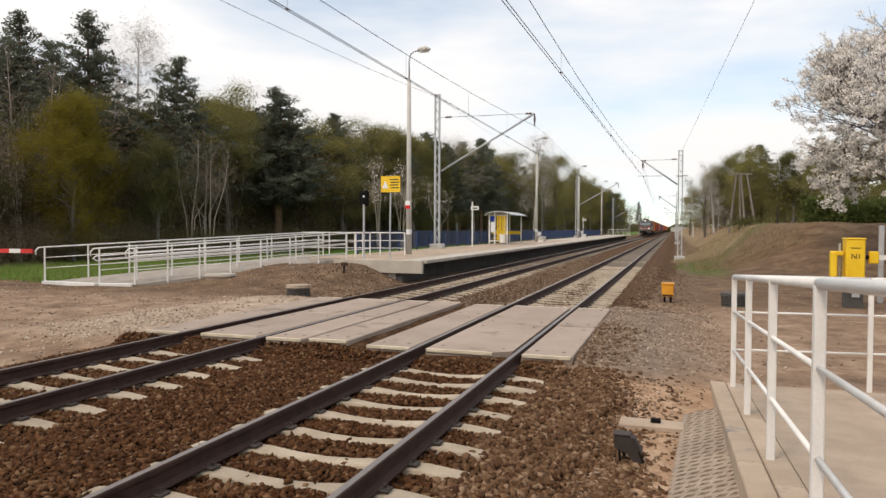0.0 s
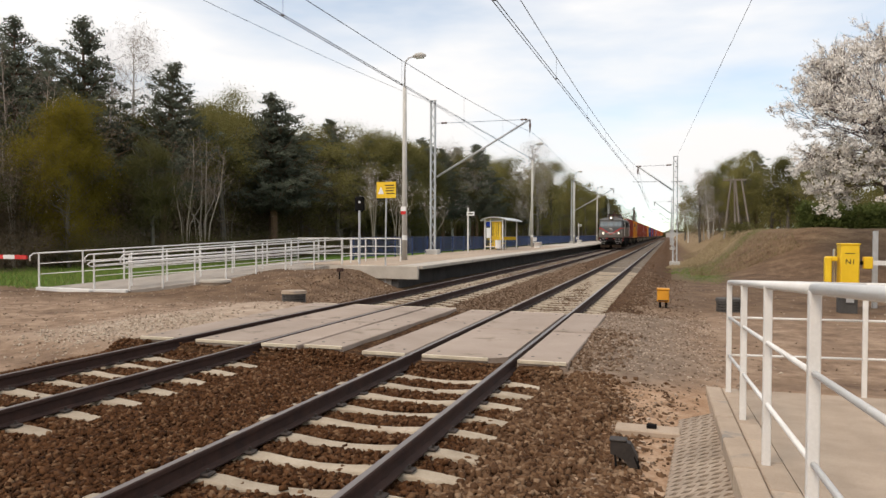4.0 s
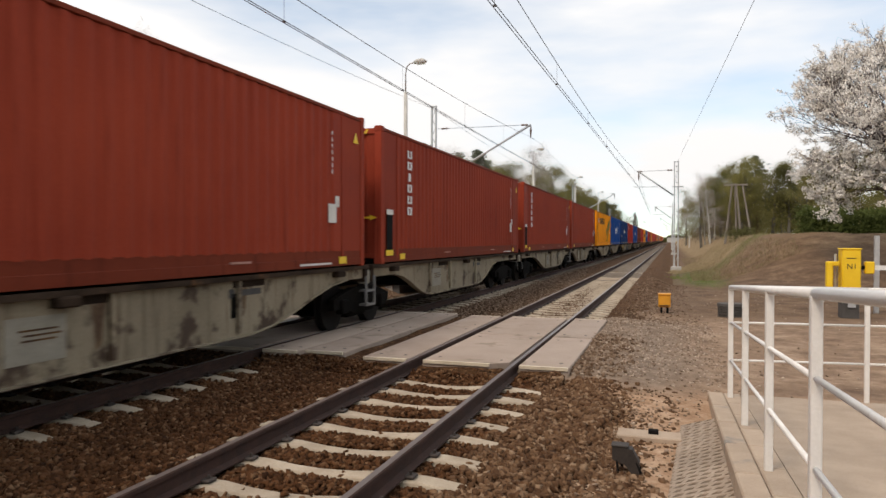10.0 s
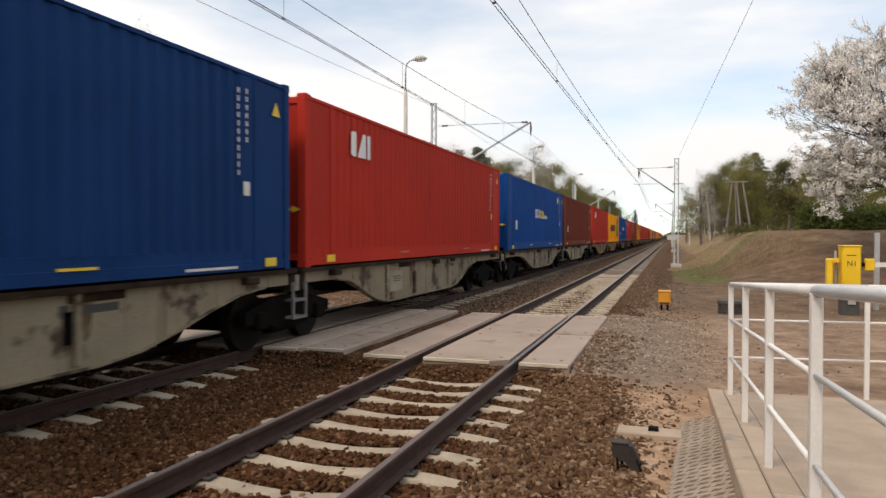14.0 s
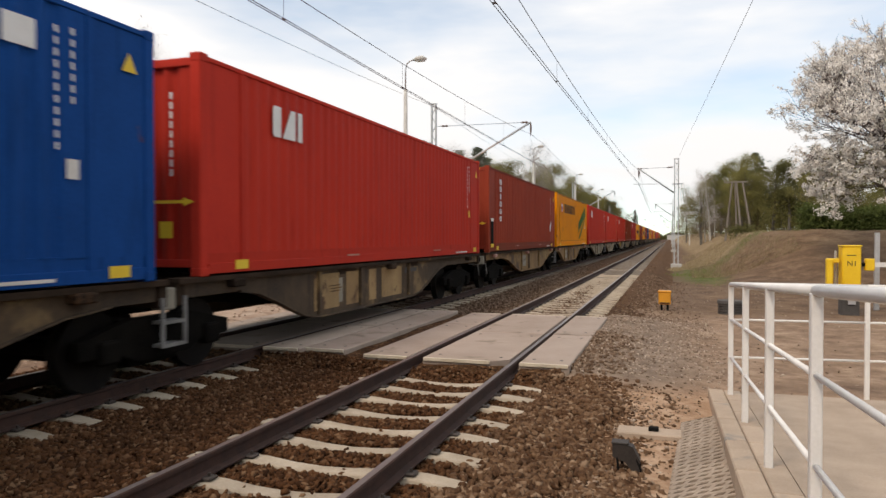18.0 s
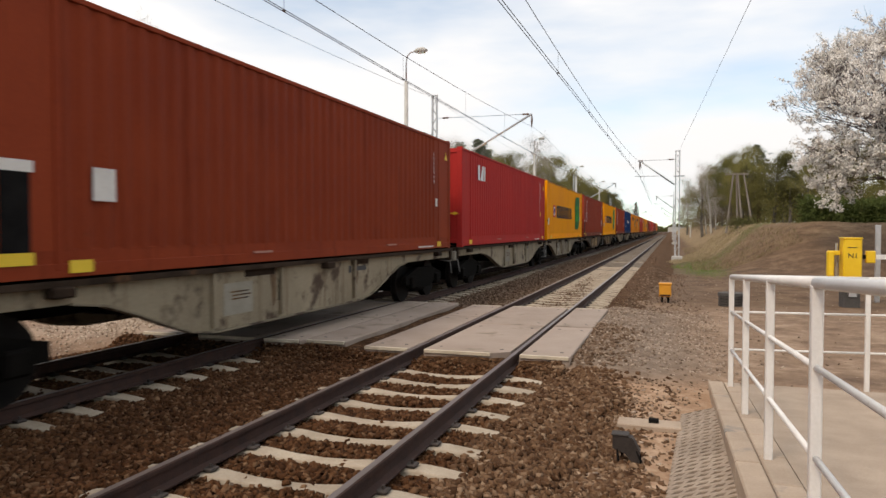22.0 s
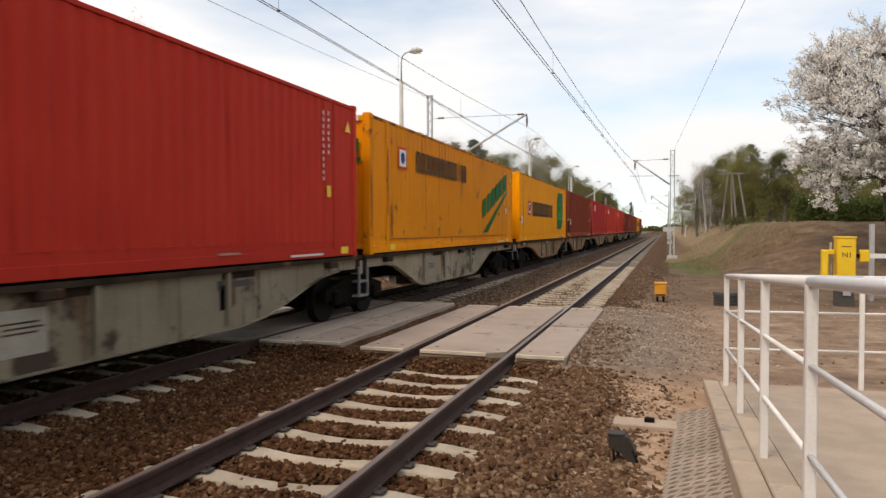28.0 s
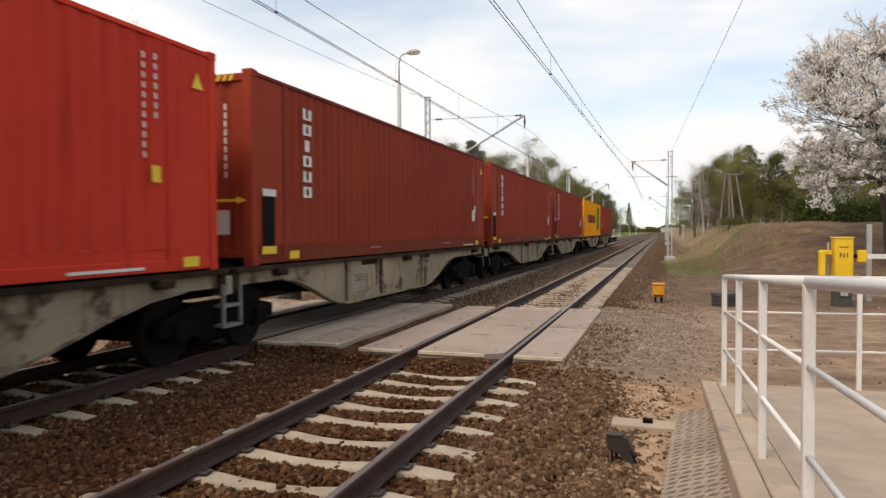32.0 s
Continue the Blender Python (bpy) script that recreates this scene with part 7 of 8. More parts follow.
def loco_ring(z, f, hw, back):
    """The plan of the body at a height: nose with rounded corners, both ends alike."""
    n = [(-hw, f + 0.55), (-hw + 0.05, f + 0.25), (-hw + 0.28, f + 0.1), (-hw * 0.5, f + 0.03), (0, f), (hw * 0.5, f + 0.03), (hw - 0.28, f + 0.1), (hw - 0.05, f + 0.25), (hw, f + 0.55)]
    return [(x, y, z) for x, y in n] + [(x, back - y, z) for x, y in n[::-1]]


def loft(rings, cap_top=False, cap_low=False):
    g = G()
    n = len(rings[0])
    v = [p for r in rings for p in r]
    f = []
    for i in range(len(rings) - 1):
        f += [(i * n + k, i * n + (k + 1) % n, (i + 1) * n + (k + 1) % n, (i + 1) * n + k) for k in range(n)]
    if cap_low:
        f.append(tuple(range(n)))
    if cap_top:
        f.append(tuple(range(len(v) - n, len(v))))
    return g.add(v, f)


def build_loco():
    B = 14.25
    t = thing("locomotive", "grey-olive electric locomotive with red stripes and round lamps", "locomotive", at=pose(T2, LOCO, LIFT))
    low = part("body", loft([loco_ring(1.38, 0.04, 1.46, B), loco_ring(1.5, 0.02, 1.48, B), loco_ring(2.5, 0.0, 1.49, B)], False, True), "loco_low", t, "olive-grey lower body")
    part("upper_body", loft([loco_ring(2.5, 0.0, 1.49, B), loco_ring(2.62, 0.0, 1.49, B), loco_ring(3.48, 0.26, 1.46, B)]), "loco_high", t, "dark grey upper body")
    part("roof", loft([loco_ring(3.48, 0.26, 1.46, B), loco_ring(3.53, 0.2, 1.49, B), loco_ring(3.6, 0.25, 1.45, B), loco_ring(3.8, 0.6, 1.12, B), loco_ring(3.93, 1.3, 0.6, B)], True), "loco_roof", t, "weathered grey roof", smooth=False)
    for s in (-1, 1):
        part("stripe", G().box(*sorted((s * 1.488, s * 1.4965)), 1.5, B - 1.5, 2.51, 2.6), "loco_faded_red", t, "faded red waist stripe")
        for y in (0.5, B - 1.5):
            part("stripe", G().box(*sorted((s * 1.488, s * 1.4975)), y, y + 1.0, 2.5, 2.59), "loco_red", t, "red waist stripe")
        part("stripe", G().box(*sorted((s * 1.47, s * 1.486)), 0.5, B - 0.5, 1.385, 1.462), "loco_faded_red", t, "faded red lower stripe")
    # dark grey field of the nose above the red arrow
    for e in (0, 1):
        flip = Matrix.Identity(4) if e == 0 else pose(0, B, 0, 0, 0, 180)
        nose = [(-1.2, 2.5), (0, 1.78), (1.2, 2.5)]
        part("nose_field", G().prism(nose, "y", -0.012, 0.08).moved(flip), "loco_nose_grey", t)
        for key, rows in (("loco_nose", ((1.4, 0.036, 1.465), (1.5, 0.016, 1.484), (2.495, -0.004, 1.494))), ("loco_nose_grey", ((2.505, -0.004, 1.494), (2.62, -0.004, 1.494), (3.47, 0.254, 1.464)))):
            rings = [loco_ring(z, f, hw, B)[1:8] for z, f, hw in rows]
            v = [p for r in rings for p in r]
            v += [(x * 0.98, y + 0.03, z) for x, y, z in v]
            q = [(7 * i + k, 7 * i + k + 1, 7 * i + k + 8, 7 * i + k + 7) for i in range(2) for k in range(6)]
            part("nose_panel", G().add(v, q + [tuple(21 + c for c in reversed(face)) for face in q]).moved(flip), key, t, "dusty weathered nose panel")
        for s in (-1, 1):
            g = G().prism([(s * 1.22, 2.47), (s * 1.22, 2.58), (0, 1.86), (0, 1.72)], "y", -0.018, 0.07)
            part("nose_stripe", g.moved(flip), "loco_red", t)
            bend = [(s * 1.2, 0.07), (s * 1.34, 0.14), (s * 1.452, 0.245), (s * 1.497, 0.56)]
            g = G().add([(x, y, z) for z in (2.5, 2.59) for x, y in bend] + [(x - s * 0.06, y + 0.03, z) for z in (2.5, 2.59) for x, y in bend],
                        [(0, 1, 5, 4), (1, 2, 6, 5), (2, 3, 7, 6), (8, 12, 13, 9), (9, 13, 14, 10), (10, 14, 15, 11), (0, 8, 9, 1), (1, 9, 10, 2), (2, 10, 11, 3), (4, 5, 13, 12), (5, 6, 14, 13), (6, 7, 15, 14), (0, 4, 12, 8), (3, 11, 15, 7)])
            part("corner_band", g.moved(flip), "loco_red", t)
            part("skirt", G().prism([(0.12, 0.95), (0.3, 0.95), (0.62, 1.4), (0.3, 1.4), (0.1, 1.3)], "x", *sorted((s * 1.0, s * 1.42))).moved(flip), "loco_low" if e == 0 else "black", t, "olive-grey corner skirt" if e == 0 else "black corner skirt")
            part("corner_stripe" if e == 0 else "corner_post", G().prism([(0.14, 0.94), (0.36, 0.94), (0.75, 1.41), (0.45, 1.41)], "x", *sorted((s * 1.4, s * 1.465))).moved(flip), "loco_red" if e == 0 else "black", t)
            # round lamps
            ring = part("lamp_rim", G().cyl((s * 0.92, 0.1, 1.93), (s * 0.92, -0.13, 1.93), 0.235, 0.2, 20).moved(flip), "loco_low", t, "round lamp housing", smooth=False)
            part("lamp_glass", G().cyl((s * 0.92, -0.12, 1.93), (s * 0.92, -0.145, 1.93), 0.165, 0.15, 18).moved(flip), "head_lamp" if e == 0 else "head_lamp_dim", ring, "round lamp glass")
            part("bulb", G().cyl((s * 0.92, -0.14, 1.93), (s * 0.92, -0.15, 1.93), 0.06, 0.055, 10).moved(flip), "bulb" if e == 0 else "head_lamp_dim", ring)
            part("rim_ring", G().tube([(s * 0.92 + 0.18 * math.cos(6.2832 * k / 18), -0.14, 1.93 + 0.18 * math.sin(6.2832 * k / 18)) for k in range(19)], 0.018, 6).moved(flip), "white_paint", ring)
            part("tail_lamp", G().cyl((s * 0.45, 0.02, 1.85), (s * 0.45, -0.06, 1.85), 0.045, n=12).moved(flip), "head_lamp_dim", t, "small dull tail lamp")
            # buffers
            bf = part("buffer", G().cyl((s * 0.875, 0.05, 1.06), (s * 0.875, -0.45, 1.06), 0.13, 0.1, 14).moved(flip), "black", t)
            part("buffer_plate", G().box(s * 0.875 - 0.26, s * 0.875 + 0.26, -0.5, -0.45, 0.88, 1.24, 0.02).moved(flip), "rubber", bf, "dark rectangular buffer plate")
            edge = [(s * 0.875 - 0.25, -0.503, 0.89), (s * 0.875 + 0.25, -0.503, 0.89), (s * 0.875 + 0.25, -0.503, 1.23), (s * 0.875 - 0.25, -0.503, 1.23), (s * 0.875 - 0.25, -0.503, 0.89)]
            part("buffer_edge", G().tube(edge, 0.013, 5).moved(flip), "white_paint", bf)
            part("hand_rail", G().tube([(s * 1.33, 0.0, 1.5), (s * 1.33, -0.05, 1.55), (s * 1.33, -0.05, 2.25), (s * 1.33, 0.0, 2.3)], 0.016, 6).moved(flip), "galvanised", t)
            part("step_rail", G().tube([(s * 1.28, -0.2, 1.2), (s * 1.28, -0.25, 0.7), (s * 0.7, -0.25, 0.62)], 0.018, 6).moved(flip), "white_paint" if e == 0 else "black", t)
            # windscreens
            for x0, x1 in ([(0.4, 1.27), (-0.3, 0.3)] if s > 0 else [(-1.27, -0.4)]):
                pts = []
                for z in (2.76, 3.32):
                    y = 0.26 * (z - 2.62) / 0.86
                    bulge = lambda x: 0.03 + 0.1 * (abs(x) / 1.46) ** 3
                    pts.append((z, y))
                (za, ya), (zb, yb) = pts
                fr = G().add([(x0, ya + bulge(x0) - 0.05, za), (x1, ya + bulge(x1) - 0.05, za), (x1, yb + bulge(x1) - 0.05, zb), (x0, yb + bulge(x0) - 0.05, zb),
                              (x0, ya + 0.2, za), (x1, ya + 0.2, za), (x1, yb + 0.2, zb), (x0, yb + 0.2, zb)],
                             [(0, 1, 2, 3), (4, 7, 6, 5), (0, 4, 5, 1), (1, 5, 6, 2), (2, 6, 7, 3), (3, 7, 4, 0)])
                wn = part("windscreen", fr.moved(flip), "loco_glass", t, "greyish reflecting windscreen")
                rim = [(x0, ya + bulge(x0) - 0.055, za), (x1, ya + bulge(x1) - 0.055, za), (x1, yb + bulge(x1) - 0.055, zb), (x0, yb + bulge(x0) - 0.055, zb), (x0, ya + bulge(x0) - 0.055, za)]
                part("seal", G().tube(rim, 0.022, 5).moved(flip), "loco_roof", wn)
            part("wiper", G().tube([(s * 0.9, 0.2, 3.4), (s * 0.85, 0.04, 3.05), (s * 0.78, 0.02, 2.86)], 0.014, 5).moved(flip), "black", t)
        for k in range(3):
            part("plate_slot", G().box(-0.19 + 0.14 * k, -0.09 + 0.14 * k, -0.04, 0.0, 2.35, 2.47).moved(flip), "black", t)
        part("emblem", G().prism([(-0.24, 2.34), (0.24, 2.34), (0.16, 2.53), (-0.16, 2.53)], "y", -0.03, 0.03).moved(flip), "white_paint", t, "pale plate")
        part("nose_disc", G().cyl((0, 0.02, 2.2), (0, -0.022, 2.2), 0.15, 0.14, 18).moved(flip), "loco_nose", t, "round dusty disc")
        nb = G()
        for k in range(8):
            if k != 4:
                nb.box(-0.36 + 0.09 * k, -0.3 + 0.09 * k, -0.025, -0.01, 1.9, 2.01)
        part("number_bars", nb.moved(flip), "white", t)
        hl = part("top_lamp", G().cyl((0.0, 0.75, 3.86), (0.0, 0.2, 3.84), 0.23, 0.26, 22).moved(flip), "loco_roof", t, "large round roof lamp housing")
        part("lamp_glass", G().cyl((0.0, 0.21, 3.84), (0.0, 0.17, 3.84), 0.22, 0.19, 20).moved(flip), "head_lamp" if e == 0 else "head_lamp_dim", hl, "large round lamp glass")
        part("bulb", G().cyl((0.0, 0.18, 3.84), (0.0, 0.16, 3.84), 0.09, 0.08, 10).moved(flip), "bulb" if e == 0 else "head_lamp_dim", hl)
        part("lamp_ring", G().tube([(0.23 * math.cos(6.2832 * k / 20), 0.19, 3.84 + 0.23 * math.sin(6.2832 * k / 20)) for k in range(21)], 0.018, 6).moved(flip), "loco_high", hl)
        part("buffer_beam", G().box(-1.4, 1.4, -0.02, 0.25, 0.85, 1.34, 0.03).moved(flip), "black", t)
        for x in (-0.48, 0.42):
            part("red_beam_panel", G().box(x - 0.09, x + 0.09, -0.03, -0.02, 1.25, 1.31).moved(flip), "loco_red", t)
        part("coupler", G().box(-0.1, 0.1, -0.4, 0.0, 0.86, 1.1, 0.03).cyl((0.0, -0.36, 0.95), (0.0, -0.36, 0.55), 0.035, n=8).moved(flip), "black", t)
        for x in (-0.45, 0.42, 0.55):
            part("brake_hose", G().tube([(x, -0.05, 0.98), (x, -0.2, 0.85), (x + 0.04, -0.22, 0.6), (x + 0.1, -0.16, 0.5)], 0.028, 6).moved(flip), "rubber", t)
        for s in (-1, 1):
            part("snow_plough", G().prism([(s * 1.3, 0.46), (s * 1.2, 0.14), (s * 0.2, 0.14), (s * 0.12, 0.46)], "y", -0.16, -0.1).moved(flip), "sill", t, "dark half of a plough plate")
        # cab sides
        for s in (-1, 1):
            dr = part("cab_door", G().box(*sorted((s * 1.47, s * 1.497)), 1.62, 2.2, 1.48, 2.5, 0.004).moved(flip), "loco_low", t)
            part("upper_panel", G().box(*sorted((s * 1.465, s * 1.497)), 1.62, 2.2, 2.502, 3.4, 0.004).moved(flip), "loco_high", dr)
            part("door_window", G().box(*sorted((s * 1.49, s * 1.502)), 1.7, 2.1, 2.72, 3.3, 0.01).moved(flip), "loco_dark_glass", dr)
            for y in (1.54, 2.27):
                part("hand_rail", G().tube([(s * 1.49, y, 3.36), (s * 1.55, y, 3.3), (s * 1.55, y, 1.62), (s * 1.49, y, 1.56)], 0.016, 6).moved(flip), "white_paint", t, "white door hand rail")
            part("cab_window", G().box(*sorted((s * 1.44, s * 1.494)), 0.55, 1.12, 2.72, 3.32, 0.01).moved(flip), "loco_dark_glass", t)
            part("window_rail", G().box(*sorted((s * 1.494, s * 1.5)), 0.95, 1.06, 2.74, 3.3).moved(flip), "loco_glass", t)
            part("mirror", G().box(*sorted((s * 1.5, s * 1.64)), 0.4, 0.47, 2.75, 3.05, 0.02).moved(flip), "black", t)
            for z in (0.7, 1.05):
                part("step", G().box(*sorted((s * 1.2, s * 1.5)), 1.6, 2.2, z, z + 0.04).moved(flip), "black", t)
    for s in (-1, 1):
        for y, e in ((5.85, 7.3), (7.58, 8.8), (9.95, 11.4)) if s > 0 else ((3.6, 4.9), (5.2, 6.5), (6.8, 8.1), (8.4, 9.7), (10.0, 11.3)):
            gr = part("grille", G().box(*sorted((s * 1.45, s * 1.493)), y, e, 2.69, 3.43, 0.012), "loco_dark_glass", t, "black louvred side grille")
            for k in range(7):
                part("louvre", G().box(*sorted((s * 1.49, s * 1.4945)), y + 0.04, e - 0.04, 2.71 + 0.09 * k, 2.74 + 0.09 * k), "loco_dark_glass", gr)
        part("seam", G().box(*sorted((s * 1.488, s * 1.493)), 4.6, 4.62, 1.5, 3.4), "loco_roof", t)
        part("side_hatch", G().box(*sorted((s * 1.45, s * 1.491)), 9.2, 9.55, 2.78, 3.32, 0.01), "loco_roof", t, "small grey side hatch")
        part("battery_box", G().box(*sorted((s * 1.0, s * 1.42)), 5.2, 7.35, 0.3, 1.36, 0.03), "black", t, "black equipment box under the frame")
        part("air_tank", G().cyl((s * 1.12, 7.45, 0.72), (s * 1.12, 8.95, 0.72), 0.27, n=16), "black", t)
        part("hanger", G().box(*sorted((s * 1.3, s * 1.4)), 7.42, 7.52, 0.3, 1.36).box(*sorted((s * 1.3, s * 1.4)), 8.9, 9.0, 0.35, 1.36), "black", t)
        part("cable_tray", G().box(*sorted((s * 1.2, s * 1.36)), 7.5, 9.2, 1.02, 1.36, 0.02), "black", t)
    part("under_frame", G().box(-1.38, 1.38, 0.5, B - 0.5, 0.95, 1.4), "black", t)
    for y in (2.9, B - 2.9):
        bg = part("bogie", G().box(-1.15, 1.15, y - 1.9, y + 1.9, 0.62, 0.95, 0.04), "black", t, "dark two-axle motor bogie")
        for e in (-1.52, 1.52):
            for s in (-1, 1):
                part("wheel", G().cyl((s * 0.69, y + e, 0.625), (s * 0.83, y + e, 0.625), 0.625, n=26).cyl((s * 0.68, y + e, 0.625), (s * 0.7, y + e, 0.625), 0.65, n=26), "tyre", bg)
                part("axle_box", G().box(*sorted((s * 1.0, s * 1.25)), y + e - 0.22, y + e + 0.22, 0.42, 0.85, 0.04), "black", bg)
                for d in (-0.42, 0.42):
                    part("spring", G().cyl((s * 1.15, y + e + d, 0.55), (s * 1.15, y + e + d, 0.95), 0.09, n=10), "under", bg)
            part("axle", G().cyl((-1.0, y + e, 0.625), (1.0, y + e, 0.625), 0.09, n=8), "black", bg)
        for s in (-1, 1):
            part("side_frame", G().prism([(y - 2.3, 1.1), (y - 2.25, 0.5), (y - 1.9, 0.34), (y - 1.1, 0.34), (y - 0.6, 0.26), (y + 0.6, 0.26), (y + 1.1, 0.34), (y + 1.9, 0.34), (y + 2.25, 0.5), (y + 2.3, 1.1)], "x", *sorted((s * 1.02, s * 1.14))), "black", bg)
            for d in (-1.0, -0.5, 0.0, 0.5, 1.0):
                part("brake_cylinder", G().cyl((s * 1.14, y + d, 0.5), (s * 1.26, y + d, 0.5), 0.1, n=10), "black", bg)
            part("sand_pipe", G().tube([(s * 1.2, y + 2.2, 1.2), (s * 1.2, y + 2.3, 0.6), (s * 0.95, y + 2.15, 0.16)], 0.03, 6), "black", bg)
            part("sand_box", G().box(*sorted((s * 1.1, s * 1.38)), y - 0.35, y + 0.35, 0.85, 1.36, 0.03), "black", bg)
    # roof gear
    for y0, y1 in ((6.75, 8.2), (8.26, 9.75)):
        bx = part("roof_box", G().box(-0.62, 0.62, y0, y1, 3.88, 4.38, 0.08), "loco_roof", t, "grey ventilated roof box")
        for k in range(7):
            part("slit", G().box(0.615, 0.626, y0 + 0.06, y1 - 0.06, 3.97 + 0.05 * k, 3.995 + 0.05 * k), "black", bx)
        for k in range(1, 7):
            yy = y0 + (y1 - y0) * k / 7
            part("rib", G().box(0.615, 0.631, yy - 0.022, yy + 0.022, 3.95, 4.31), "loco_roof", bx)
    for y in (1.6, 2.1, 4.7, 5.3, 6.2, 10.1, 13.0):
        for x in (-0.45, 0.45):
            part("roof_insulator", G().tube([(x, y, 3.85), (x, y, 3.98), (x, y, 4.05), (x, y, 4.12), (x, y, 4.2)], [0.05, 0.085, 0.055, 0.085, 0.04], 8), "insulator", t)
    part("roof_bus_bar", G().tube([(0.45, 1.6, 4.22), (0.45, 4.9, 4.24), (0.45, 5.4, 4.3), (0.45, 8.6, 4.3), (0.45, 12.2, 4.22)], 0.02, 6), "black", t)
    part("roof_bus_bar", G().tube([(-0.45, 1.6, 4.22), (-0.45, 4.9, 4.24), (-0.45, 8.6, 4.3), (-0.45, 12.2, 4.22)], 0.02, 6), "black", t)
    part("horn", G().cyl((-0.35, 1.2, 4.02), (-0.35, 0.8, 4.02), 0.04, 0.09, 10), "black", t)

    def pantograph(y, up, label):
        pg = part("pantograph", G().box(-0.6, 0.6, y - 0.9, y - 0.84, 4.12, 4.18).box(-0.6, 0.6, y + 0.84, y + 0.9, 4.12, 4.18).box(-0.6, -0.54, y - 0.9, y + 0.9, 4.12, 4.18).box(0.54, 0.6, y - 0.9, y + 0.9, 4.12, 4.18), "under", t, label)
        k = 4.93 if up else 4.3
        top = 5.82 if up else 4.42
        reach, foot = (1.52, 0.72) if up else (1.9, 0.35)
        for e in (-1, 1):
            for s in (-1, 1):
                part("lower_arm", G().tube([(s * 0.5, y + e * foot, 4.2), (s * 0.48, y + e * (foot + 0.12), 4.32), (s * 0.44, y + e * reach, k)], [0.07, 0.055, 0.024], 8), "panto_red", pg, "dull red tapered arm")
                part("upper_arm", G().tube([(s * 0.42, y + e * reach, k), (s * 0.32, y + e * 0.12, top)], 0.013, 6), "black", pg)
            part("knee_bar", G().tube([(-0.72, y + e * reach, k), (0.72, y + e * reach, k)], 0.022, 6), "black", pg)
            part("pivot", G().cyl((-0.58, y + e * foot, 4.22), (0.58, y + e * foot, 4.22), 0.06, n=8), "panto_red", pg)
            part("cross_arm", G().tube([(-0.42, y + e * reach, k), (0.32, y + e * 0.12, top)], 0.009, 5), "black", pg)
            part("collector_strip", G().tube([(-0.95, y + e * 0.18, top - 0.22), (-0.75, y + e * 0.18, top - 0.05), (-0.5, y + e * 0.18, top), (0.5, y + e * 0.18, top), (0.75, y + e * 0.18, top - 0.05), (0.95, y + e * 0.18, top - 0.22)], 0.018, 6), "black", pg)
        part("collector_frame", G().box(-0.45, -0.4, y - 0.18, y + 0.18, top - 0.04, top).box(0.4, 0.45, y - 0.18, y + 0.18, top - 0.04, top), "black", pg)

    M["panto_red"] = surface("pantograph_red", (0.1, 0.03, 0.032), (0.16, 0.05, 0.05), 4, 0.7, 0, 0.05)
    for x in (-0.68, 0.56):
        part("roof_walk", G().box(x, x + 0.12, 10.5, 13.2, 4.1, 4.13), "black", t, "dark plank walkway on the roof")
        for y in (10.8, 11.9, 13.0):
            part("walk_bracket", G().box(x + 0.02, x + 0.1, y, y + 0.05, 3.84, 4.1), "black", t)
    pantograph(3.3, False, "folded pantograph")
    pantograph(11.05, True, "raised pantograph touching the wire")
    TRAIN.append((t, LOCO, LIFT))


build_loco()

# ---------------------------------------------------------------- trees
def limb(rng, g, a, d, length, r, depth, tips, bend=0.35, n=5, spread=0.7, kids=(2, 4), up=0.1, thin=0.0):
    """A limb that bends, tapers and forks; the ends are gathered in tips."""
    pts, rs = [Vector(a)], [r]
    d = Vector(d).normalized()
    for i in range(3):
        d = (d + Vector((rng.gauss(0, bend), rng.gauss(0, bend), rng.gauss(0, bend) + up)) * 0.45).normalized()
        pts.append(pts[-1] + d * (length / 3))
        rs.append(r * (1 - 0.22 * (i + 1)))
    g.tube(pts, rs, n, False)
    if depth == 0:
        tips += [tuple(pts[-1]), tuple(pts[-2])]
        return
    for k in range(rng.randint(*kids)):
        q = pts[rng.choice((1, 2, 3))] if k else pts[-1]
        e = (d + Vector((rng.gauss(0, spread), rng.gauss(0, spread), rng.gauss(0, spread * 0.6)))).normalized()
        limb(rng, g, q, e, length * rng.uniform(0.55, 0.8), max(thin, rs[-1] * 0.75), depth - 1, tips, bend, max(3, n - 1), spread, kids, up, thin)


